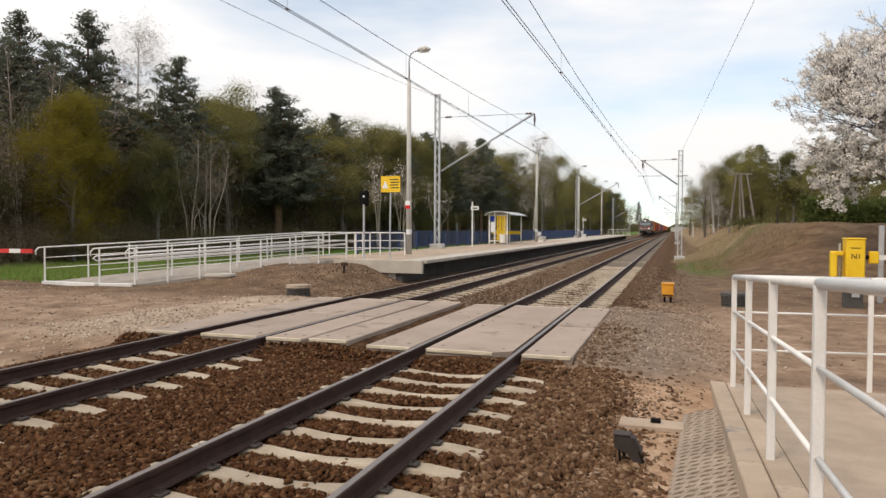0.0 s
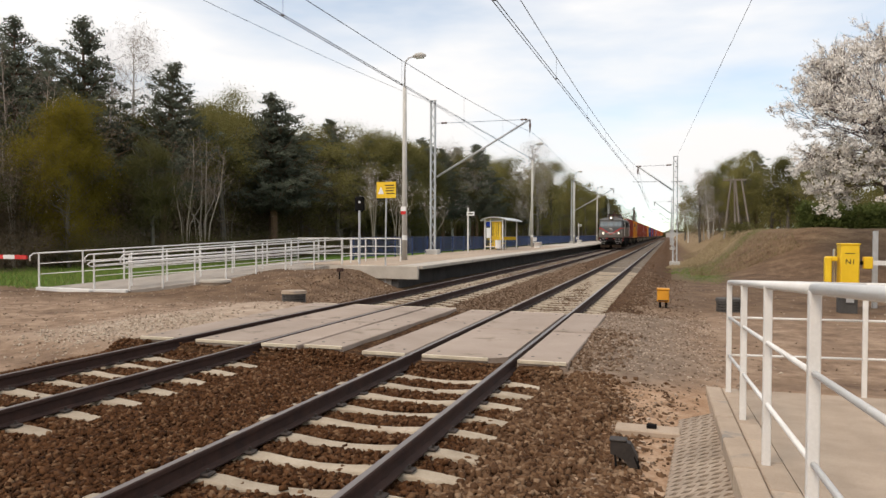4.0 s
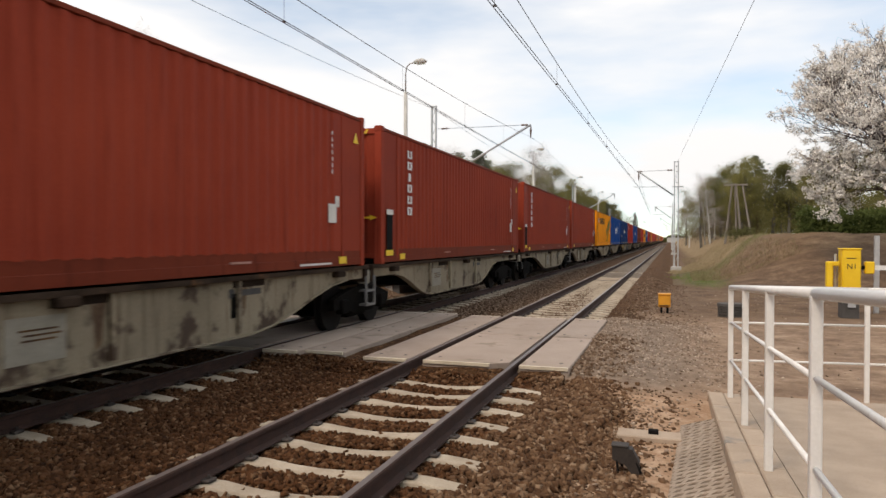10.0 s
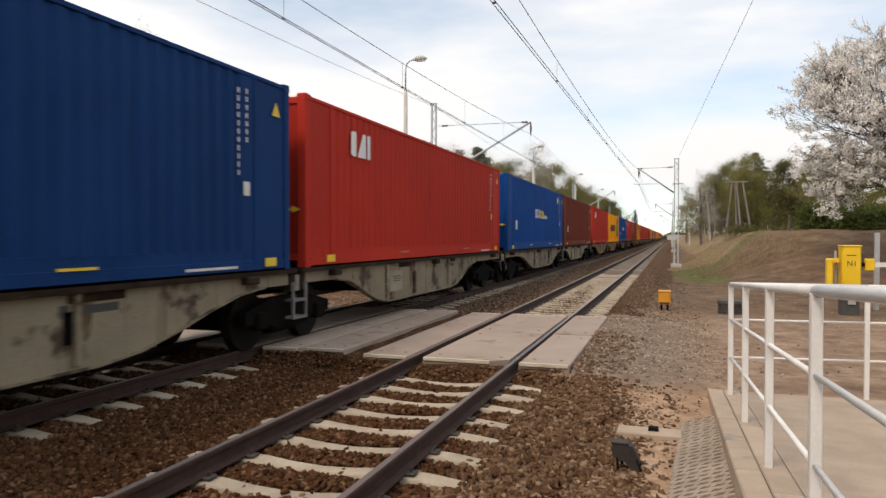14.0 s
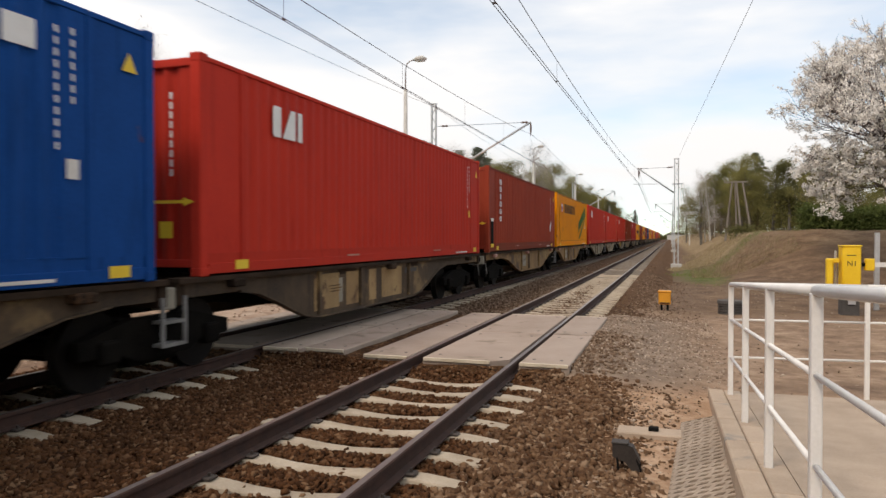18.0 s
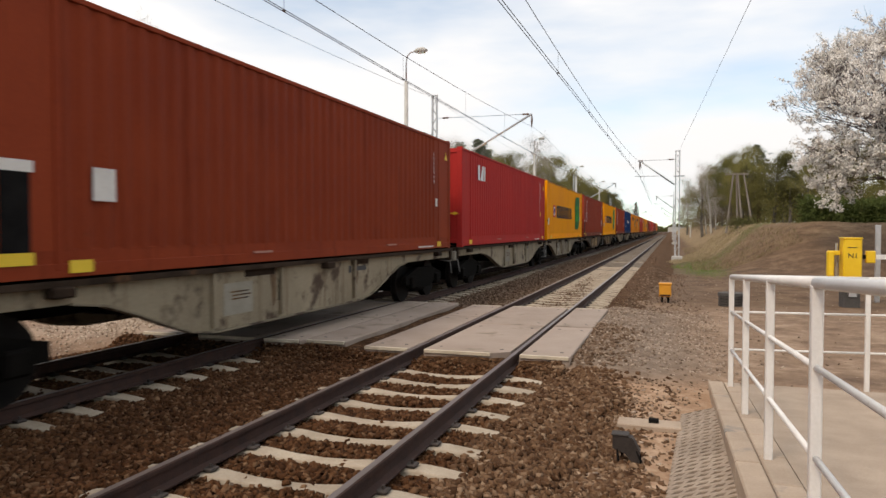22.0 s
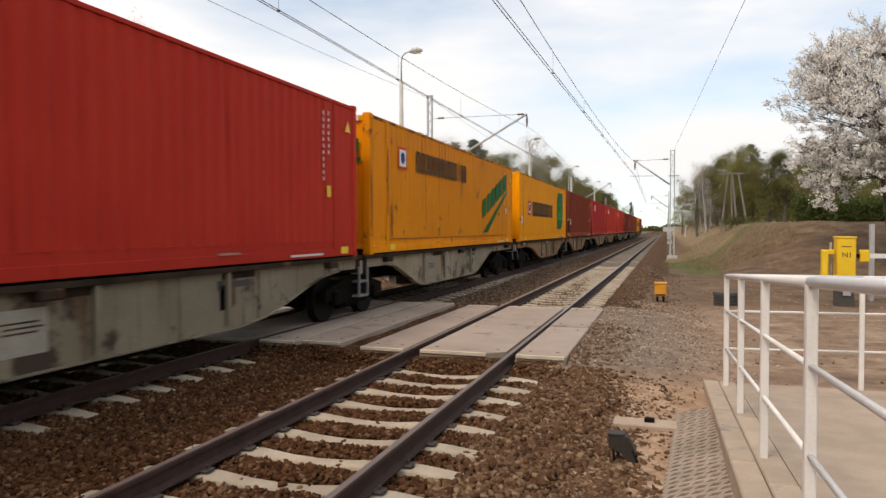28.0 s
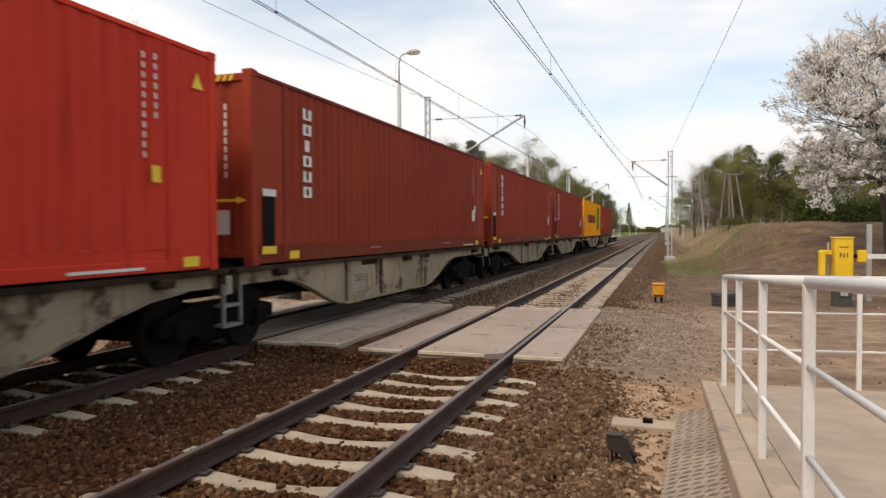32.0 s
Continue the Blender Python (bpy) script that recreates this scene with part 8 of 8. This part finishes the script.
def tree_model(kind, seed):
    """Meshes of one unit of a tree, ten metres tall: trunk with limbs, and crown."""
    rng, nr = random.Random(seed), np.random.default_rng(seed)
    g, tips = G(), []
    if kind == "pine":
        lean = rng.uniform(-0.25, 0.25)
        g.tube([(0, 0, -0.3), (lean * 0.3, 0, 3.5), (lean, 0.1, 7), (lean, 0, 10.0)], [0.17, 0.13, 0.08, 0.015], 7, False)
        cent, z = [], rng.uniform(2.6, 3.4)
        while z < 9.95:
            u = (z - 2.6) / 7.4
            reach = (0.2 + 2.0 * (1 - u) ** 0.75) * (0.62 + 0.38 * smooth01(u / 0.16))
            turn = rng.uniform(0, 6.283)
            for k in range(6 if u < 0.75 else 4):
                if rng.random() < 0.12:
                    continue
                a = turn + 1.05 * k + rng.gauss(0, 0.25)
                L = reach * rng.choice((0.55, 0.8, 0.95, 1.05, 1.22))
                lift = rng.uniform(-0.12, 0.16) + 0.5 * u
                p0 = Vector((lean * min(1, z / 7), 0, z))
                out = Vector((math.cos(a), math.sin(a), 0))
                mid, end = p0 + out * (L * 0.55) + Vector((0, 0, (lift - 0.08) * L * 0.5)), p0 + out * L + Vector((0, 0, (lift + 0.14) * L))
                g.tube([p0, mid, end], [0.034, 0.022, 0.008], 4, False)
                f = 0.3
                while f < 1.08:
                    q = p0.lerp(mid, f / 0.55) if f < 0.55 else mid.lerp(end, (f - 0.55) / 0.45)
                    w = 0.05 + 0.2 * L * min(f, 0.7)
                    cent.append((q.x + rng.gauss(0, w), q.y + rng.gauss(0, w), q.z + 0.05))
                    f += 0.22 / max(L, 0.3)
            z += rng.uniform(0.24, 0.42)
        cent += [(lean, 0, 9.7), (lean, 0, 9.9), (lean, 0, 10.1)]
        v, f = leaf_quads(nr, cent, (0.12, 0.12, 0.065), 60, 0.066, 0.36)
        return g.mesh("pine_trunk", M["bark_pine"]), arrays("pine_crown", v, f, M["needles"])
    if kind in ("green", "dark", "yellow"):
        low = 0.3 if kind == "yellow" else 2.2
        g.tube([(0, 0, -0.3), (0.1, 0, 2.5), (-0.1, 0.1, 5.5), (0.1, 0, 8.6)], [0.2, 0.16, 0.1, 0.03], 7, False)
        z = low
        while z < 8.8:
            for k in range(4 if kind == "yellow" else 2):
                a = rng.uniform(0, 6.283)
                L = (1.7 if kind != "yellow" else 2.6) * (1 - 0.55 * abs(z - 4.5) / 5.0) * rng.uniform(0.6, 1.15)
                limb(rng, g, (0, 0, z), (math.cos(a), math.sin(a), rng.uniform(0.2, 1.0)), L, 0.05, 2, tips, 0.3, 4, 0.65, (2, 3))
            z += rng.uniform(0.35, 0.6)
        mat, cnt, size = {"green": ("leaf_green", 84, 0.042), "dark": ("leaf_dark", 76, 0.05), "yellow": ("leaf_yellow", 110, 0.045)}[kind]
        most = 1500 if kind == "yellow" else 900
        if len(tips) > most:
            tips = rng.sample(tips, most)
        v, f = leaf_quads(nr, tips, (0.34, 0.34, 0.3), cnt, size, 0.6)
        return g.mesh("tree_trunk", M["bark_grey"]), arrays("tree_crown", v, f, M[mat])
    if kind in ("bare", "birch", "flowering"):
        pale = kind == "birch"
        tw, stems = G(), [(0.0, 0.0)] if pale else [(rng.uniform(-0.7, 0.2), rng.uniform(-0.6, 0.6)), (rng.uniform(0.6, 1.9), rng.uniform(-0.9, 0.9)), (rng.uniform(-1.9, -0.8), rng.uniform(-0.9, 0.9))]
        for n, (dx, dy) in enumerate(stems):
            top = 9.6 - 1.3 * n
            path = [Vector((0.15 * dx, 0.15 * dy, -0.3)), Vector((0.05 + 0.32 * dx, 0.32 * dy, 3)), Vector((dx, dy + 0.15, 6.5 - n)), Vector((1.25 * dx, 1.2 * dy, top))]
            g.tube(path, [0.12, 0.09, 0.055, 0.015] if pale else [0.06 - 0.01 * n, 0.05 - 0.008 * n, 0.032, 0.008], 6, False)
            z = 2.4 if pale else 4.0
            while z < top - 0.2:
                for k in range(3 if pale else 2):
                    a = rng.uniform(0, 6.283)
                    L = (1.6 if pale else 1.25) * (1 - 0.6 * max(0, z - 4) / 6) * rng.uniform(0.5, 1.1)
                    at = path[1].lerp(path[2], (z - 3) / (3.5 - n)) if z < 6.5 - n else path[2].lerp(path[3], (z - 6.5 + n) / (top - 6.5 + n))
                    limb(rng, tw, (0, 0, z) if pale else at, (math.cos(a), math.sin(a), rng.uniform(0.5, 1.5)), L, 0.018, 2, tips, 0.25, 3, 0.5, (2, 4), -0.05 if pale else 0.15)
                z += rng.uniform(0.3, 0.5) if pale else rng.uniform(0.4, 0.8)
        a = g.mesh("bare_trunk", M["bark_birch" if pale else "bark_pale"])
        # the finest twigs as slivers about the ends
        fine = G().add(tw.v, tw.f)
        v, f = leaf_quads(nr, tips, (0.2, 0.2, 0.3), 9, 0.13, 0.05) if pale else leaf_quads(nr, tips, (0.16, 0.16, 0.25), 1, 0.17, 0.05)
        fine.add(v.tolist(), f.tolist())
        crown = fine.mesh("bare_crown", M["twigs_pale" if pale else "twigs"])
        if kind != "flowering":
            return a, crown
        v, f = leaf_quads(nr, tips[::7], (0.14, 0.14, 0.14), 4, 0.045, 0.8)
        return a, crown, arrays("bush_blossom", v, f, M["blossom"])
    raise ValueError(kind)


MODELS = {k: [tree_model(k, s) for s in range(n)] for k, n in (("pine", 4), ("green", 3), ("dark", 2), ("yellow", 1), ("bare", 3), ("birch", 2), ("flowering", 1))}
TREE_LABEL = {"pine": ("pine", "dark green Scots pine at the forest edge"), "green": ("tree", "broadleaf tree in fresh light green spring leaf"),
              "dark": ("tree", "dense dark green undergrowth tree"), "yellow": ("tree", "broad tree in young yellow-green leaf"),
              "bare": ("tree", "slender bare tree with grey trunk"), "birch": ("birch", "pale bare birch with white bark"),
              "flowering": ("tree", "slender tree with sparse white blossom at the forest edge")}
_tr = random.Random(21)


def plant(kind, x, y, top, wide=1.0):
    z = float(gz(x, y))
    s = (top - z) / 10.0
    trunk, crown, *flowers = _tr.choice(MODELS[kind])
    cat, label = TREE_LABEL[kind]
    t = thing(cat, label, cat, "forest trees", pose(x, y, z, _tr.gauss(0, 2.2), _tr.gauss(0, 2.2), _tr.uniform(0, 360)))
    t.scale = (s * wide, s * wide, s)
    part("trunk", trunk, None, t)
    part("crown", crown, None, t)
    for me in flowers:
        part("blossom", me, None, t, "sparse white blossom")


PINES = [(-46, 40, 17.5), (-49, 41.1, 15.3), (-51.2, 46.7, 17.7), (-43.6, 42.9, 17.8), (-39.1, 46.5, 15.3), 
         (-35.9, 58.1, 14.8), (-39.9, 60.9, 13), (-38.2, 72, 14.5), (-39.3, 78, 14.9), (-35.1, 98.4, 16), (-31.1, 95.5, 13.8), (-32.2, 107.8, 15.3),
         (-28.6, 104.8, 15.3), (-16, 195.3, 11.6), (-38.8, 69.7, 12.8)]
GREENS = [(-40.7, 56.5, 14.8), (-42.5, 62.2, 16), (-41.7, 54, 13.2), (-37.7, 80.7, 15.2), (-34.7, 79.5, 13.8), (-36.6, 89.4, 14.4), (-36.2, 93.8, 14.3),
          (-28.4, 122.8, 15.9), (-20.3, 125.5, 16.0), (-21.8, 119.7, 14.9), (-20.2, 151.8, 14.6), (-19.6, 173.1, 13.8), (-37.9, 66.8, 12.6),
          (-29.6, 115, 14.9), (-19, 194.3, 13.4), (-17.5, 247.5, 12.2)]
BARES = [(-48.7, 41.8, 14.0), (-39.3, 46.7, 10.4), (-36.0, 45.6, 9.6), (-35.1, 46.7, 9.7), (-41.7, 48.4, 12.5), (-45.8, 40.4, 9.9), (-47.4, 39.8, 9.6), (-37.4, 49.5, 11.0)]
BIRCHES = [(-46.4, 50.5, 19.7), (-45.8, 48.5, 16.5), (-22.8, 117.3, 17.2)]
for _p in PINES:
    plant("pine", *_p, 1.12)
plant("pine", -36.2, 58.6, 14.4, 1.7)
plant("pine", -36.9, 59.6, 12.6, 1.8)
for _p in GREENS:
    plant("green", *_p, 1.0)
for _p in BARES:
    plant("bare", *_p)
for _p in BIRCHES:
    plant("birch", *_p)
for _p in [(-29.0, 66.0, 9.6), (-27.0, 68.0, 8.6), (-31.4, 78.0, 10.5), (-26.5, 78.0, 8.0)]:
    plant("flowering", *_p)
plant("yellow", -38.0, 36.4, 9.8, 0.8)
plant("bare", -46.0, 40.0, 11.4)
plant("bare", -47.6, 41.0, 12.4)
plant("bare", -44.2, 37.6, 15.0)
plant("bare", -43.0, 37.4, 13.2)
plant("green", -37.8, 53.2, 13.6, 1.1)
# the wood behind and under them
for _k in range(95):
    _u = _k / 94
    _y = 30 + 270 * _u ** 1.7
    _x = -35.5 - _tr.uniform(0, 14) * (1 - 0.5 * _u) + 14 * _u
    _h = _tr.uniform(7.5, 12.0)
    _kind = _tr.choice(("dark", "dark", "green", "pine", "dark", "bare") if _y > 56 else ("dark", "bare", "green", "dark", "bare"))
    plant(_kind, _x - 5 if _kind == "bare" and _y < 44 else _x if _y > 56 else _x - 2.0, _y, _h if _y > 40 else 0.85 * _h, 1.25 if _y > 56 else 0.9)
for _k in range(40):
    _u = _k / 39
    plant(_tr.choice(("pine", "green", "dark")), -52 - _tr.uniform(0, 10) + 20 * _u, 34 + 250 * _u ** 1.5, _tr.uniform(11, 15), 1.2)
# the close-set row that makes the skyline of the forest
for _k in range(36):
    _u = _k / 35
    plant(_tr.choice(("green", "birch", "green", "green", "bare") if _u < 0.35 else ("green", "dark", "green", "pine", "birch")), -42 + 13 * _u - _tr.uniform(0, 3), 58 + 50 * _u, 15.0 + 1.2 * _u - _tr.uniform(0.2, 2.6), 1.3)
for _k in range(16):
    _u = _k / 15
    plant(_tr.choice(("green", "dark", "pine")), -29 + 9 * _u, 110 + 150 * _u, 15.4 - _tr.uniform(0, 2.2), 1.25)
for _k, _p in zip("gbdgpgdggdgbgdgp", [(4.6, 117.8, 11.1), (3.8, 159.7, 11), (7.7, 120.9, 12.1), (9.1, 103.5, 13.6), (11.6, 107.5, 13.4), (12.8, 101.5, 12.6), (14.2, 97.8, 11.7),
                    (14.6, 89.4, 10.2), (6.7, 129.1, 12.5), (8, 108.4, 12.4), (4, 201.9, 11.2), (5.6, 112, 11.5), (19, 88, 12), (20, 100, 13), (16, 80, 9.4), (17, 96, 13)]):
    plant({"g": "green", "d": "dark", "b": "birch", "p": "pine"}[_k], *_p, 1.15)
for _k in range(34):
    plant(_tr.choice(("dark", "green", "green")), _tr.uniform(8, 30), _tr.uniform(92, 190), _tr.uniform(7, 11), 1.3)
for _p in [(5.2, 119, 9.5), (5.9, 121, 10), (6.4, 116, 9)]:
    plant("birch", *_p)
plant("pine", -14.4, 311, 13.4, 0.7)


def build_undergrowth():
    nr = np.random.default_rng(4)
    # the deep wood behind the edge, on both sides of the line, and two unseen screens
    for name, n, x0, x1, y0, y1, bend, top, mat, label in (
            ("far_wood", 2600, -64, -43, 24, 330, 26, 10.5, "leaf_dark", "dense dark wood behind the forest edge"),
            ("far_wood", 1500, -60, -40, 24, 330, 26, 11.5, "leaf_brown", "brown leafless thicket in the wood"),
            ("far_wood", 1500, -58, -42, 28, 130, 9, 5.0, "leaf_brown", "low brown thicket in the wood"),
            ("far_wood", 1300, 12, 46, 100, 260, -4, 8.5, "leaf_dark", "dense green wood above the bank"),
            ("far_wood", 700, 9, 40, 92, 240, -3, 5.5, "leaf_green", "olive thicket above the bank"),
            ("far_wood", 160, 7, 13, 105, 230, -3, 3.0, "leaf_brown", "low brown thicket along the top of the bank"),
            # out-of-view leaf masses, added to hold low sky light off the train
            ("far_wood", 2200, 15, 30, -70, 27, 0, 15, "leaf_dark", "unseen leaf screen added to block low sky light from the right"),
            ("far_wood", 1400, -60, 30, -75, -55, 0, 11, "leaf_dark", "unseen leaf screen added to block low sky light from behind")):
        u = nr.uniform(0, 1, n)
        y = y0 + (y1 - y0) * u ** 1.4
        x = nr.uniform(x0, x1, n) + bend * u
        c = np.stack([x, y, gz(x, y) + top * nr.uniform(0.02, 1, n) ** 0.8 * nr.uniform(0.75, 1.0, n)], 1)
        v, f = leaf_quads(nr, c, (0.9, 0.9, 0.7), 115 if x0 < -39 else 60, 0.115 if x0 < -39 else 0.13, 0.5)
        solid(name, arrays(name, v, f, M[mat]), None, label, "wood", kind="stuff")
    n = 1500
    u = nr.uniform(0, 1, n)
    y = 27 + 230 * u ** 1.8
    x = -37 - nr.uniform(0, 8, n) + 15 * u
    c = np.stack([x, y, gz(x, y) + nr.uniform(0.1, 2.2, n)], 1)
    v, f = leaf_quads(nr, c, (0.55, 0.55, 0.5), 110, 0.05, 0.3)
    solid("undergrowth", arrays("undergrowth", v, f, M["leaf_brown"]), None, "brown and green undergrowth along the forest edge", "undergrowth", kind="stuff")
    # brown leafless brush in the gaps of the forest edge
    n = 1500
    y = nr.uniform(34, 76, n)
    x = -37.8 - nr.uniform(0, 6, n) + 0.11 * (y - 36)
    c = np.stack([x, y, gz(x, y) + 7.5 * nr.uniform(0.0, 1, n) ** 1.3], 1)
    v, f = leaf_quads(nr, c, (0.45, 0.45, 0.6), 70, 0.11, 0.06)
    solid("brushwood", arrays("brushwood", v, f, M["leaf_brown"]), None, "brown leafless brushwood between the trees of the forest edge", "brushwood", kind="stuff")
    n = 900
    u = nr.uniform(0, 1, n)
    y = 36 + 120 * u ** 1.5
    x = -36 - nr.uniform(0, 6, n) + 12 * u
    c = np.stack([x, y, gz(x, y) + nr.uniform(0.1, 1.8, n)], 1)
    v, f = leaf_quads(nr, c, (0.5, 0.5, 0.45), 80, 0.055, 0.6)
    solid("bushes", arrays("bushes", v, f, M["leaf_dark"]), None, "low dark green bushes at the forest edge", "bushes", kind="stuff")
    # clipped-looking hedge on the bank
    n = 1500
    x = nr.uniform(8.2, 22, n)
    y = 51 + 0.35 * (x - 8) + nr.uniform(-1.2, 1.2, n)
    c = np.stack([x, y, gz(x, y) + nr.uniform(0.0, 1.5, n)], 1)
    v, f = leaf_quads(nr, c, (0.2, 0.2, 0.17), 22, 0.085, 0.6)
    solid("hedge", arrays("hedge", v, f, M["hedge"]), None, "dense dark green hedge on top of the bank", "hedge", kind="stuff")
    # grass
    def blades(name, x, y, h, label, mat="grass"):
        n = len(x)
        b = np.stack([x, y, gz(x, y) - 0.01], 1)
        a = nr.uniform(0, 6.283, n)
        w = np.stack([np.cos(a), np.sin(a), 0 * a], 1) * 0.012 * h[:, None] / 0.15
        tip = b + np.stack([nr.normal(0, 0.35, n) * h, nr.normal(0, 0.35, n) * h, h], 1)
        vv = np.stack([b - w, b + w, tip], 1).reshape(-1, 3)
        solid(name, arrays(name, vv, np.arange(3 * n).reshape(-1, 3), M[mat]), None, label, "grass", kind="stuff")
    n = 42000
    gy = nr.uniform(19.8, 52, n)
    blades("meadow_grass", np.minimum(-22.3 + (gy - 19.45) * 0.777, -15.2) - nr.uniform(0, 1, n) ** 1.2 * 24, gy, nr.uniform(0.08, 0.24, n), "fresh green meadow grass behind the ramp")
    n = 36000
    bx = nr.uniform(1.2, 20, n)
    by = 42 + 50 * nr.uniform(0, 1, n) ** 1.6 + 0.2 * bx
    blades("bank_grass", bx, by, nr.uniform(0.03, 0.13, n) * np.where(bx < 7, 1.7, 0.8), "dry brown grass tufts on the bank", "dry_grass")
    n = 1600
    sy = 44 + 30 * nr.uniform(0, 1, n) ** 1.8
    blades("verge_grass", -11.7 + 0.27 * sy + nr.normal(0, 0.7, n), sy, nr.uniform(0.05, 0.17, n), "thin green grass streak climbing the bank")
    n = 60
    c = np.array((7.0, 78.0, float(gz(7.0, 78.0)) + 0.5)) + nr.normal(0, 1, (n, 3)) * (0.9, 0.5, 0.3)
    v, f = leaf_quads(nr, c, (0.2, 0.2, 0.16), 20, 0.09, 0.6)
    solid("shrub", arrays("shrub", v, f, M["leaf_dark"]), None, "low dark green shrub on the grassy bank", "shrub")
    n = 9000
    sy = nr.uniform(50, 95, n)
    blades("bank_grass", -13.2 + 0.27 * sy - nr.uniform(0, 1, n) * (sy - 46) * 0.16, sy, nr.uniform(0.08, 0.26, n), "pale tan dry grass on the bank", "straw")
    n = 900
    blades("verge_grass", nr.normal(1.9, 0.6, n), nr.normal(44, 4, n), nr.uniform(0.06, 0.16, n), "green grass strip at the foot of the bank")


build_undergrowth()


def build_blossom_tree():
    rng, nr = random.Random(12), np.random.default_rng(12)
    bx, by = 10.7, 39.6
    z = float(gz(bx, by))
    t = thing("blossom_tree", "wild cherry tree covered in white blossom on the bank", "tree", at=pose(bx, by, z))
    t.scale = (1.05, 1.05, 1.05)
    g, tips = G(), []
    for k in range(3):
        a = 2.1 * k + 0.5
        g.tube([(0.1 * math.cos(a), 0.1 * math.sin(a), -0.3), (0.3 * math.cos(a), 0.3 * math.sin(a), 2.5), (0.9 * math.cos(a), 0.9 * math.sin(a), 6.0), (1.3 * math.cos(a), 1.3 * math.sin(a), 9.0)], [0.16, 0.13, 0.08, 0.03], 7, False)
    for k in range(84):
        a = 2.4 * k + rng.uniform(-0.4, 0.4)
        h = 2.4 + 8.0 * ((k * 0.618) % 1.0)
        rise = -0.28 + 1.15 * (h - 1.2) / 8.0 + rng.uniform(0, 0.35)
        L = (2.3 - 0.09 * abs(h - 5.0)) * rng.uniform(0.8, 1.02)
        limb(rng, g, (0.1 * h * math.cos(a), 0.1 * h * math.sin(a), h), (math.cos(a), math.sin(a), rise), L, 0.07, 3, tips, 0.24, 5, 0.45, (3, 4), 0.1, 0.013)
    # low boughs that hang over the bank
    for k, (a, h, L) in enumerate(((3.0, 3.9, 1.7), (3.3, 4.4, 1.85), (3.6, 4.0, 1.7), (4.1, 3.7, 1.7), (4.5, 4.1, 1.6), (4.9, 3.8, 1.5), (2.7, 4.5, 1.4), (3.9, 4.8, 1.5),
                                   (3.1, 5.3, 1.9), (3.5, 5.6, 1.8), (2.8, 5.7, 1.8), (4.2, 5.2, 1.9), (3.3, 6.2, 1.9), (3.8, 6.0, 1.8), (2.9, 4.9, 1.8), (3.5, 4.6, 1.7))):
        limb(rng, g, (0.2 * math.cos(a), 0.2 * math.sin(a), h), (math.cos(a), math.sin(a), 0.05), L, 0.06, 3, tips, 0.22, 5, 0.45, (3, 4), 0.02, 0.013)
    part("trunk", g, "bark_cherry", t)
    ends = np.array(tips)
    a, b = ends[0::2], ends[1::2]
    # fuller on the lower boughs, thin towards the top
    keep = nr.uniform(0, 1, len(a)) < np.where(a[:, 2] < 5.0, 1.0, 0.6)
    a, b = a[keep], b[keep]
    along = np.concatenate([a * u + b * (1 - u) for u in (1.05, 0.75, 0.4, 0.0)])
    v, f = leaf_quads(nr, along, (0.085, 0.085, 0.075), 9, 0.046, 0.85)
    part("blossom", arrays("blossom", v, f, M["blossom"]), None, t, "sprays of white blossom")
    inner = a[(np.abs(a[:, 0] + 1.5) < 2.2) & (a[:, 2] < 5.5)]
    v, f = leaf_quads(nr, inner[::2], (0.35, 0.35, 0.35), 7, 0.06, 0.6)
    part("leaves", arrays("leaves", v, f, M["leaf_green"]), None, t, "small fresh green leaves")


build_blossom_tree()

# ---------------------------------------------------------------- what moves
def run(t):
    """How far the train has come at a time, in metres; it gathers a little speed."""
    return 22.863 * (t - 8) + 0.10397 * (t - 8) * (t - 32) / 12 + 0.019666 * (t - 8) * (t - 32) * (t - 20) / 144


def motions():
    for ob, s, z in TRAIN:
        walk(ob, [(t, pose(T2, s - run(t), z)) for t in range(0, 33, 2)])


motions()
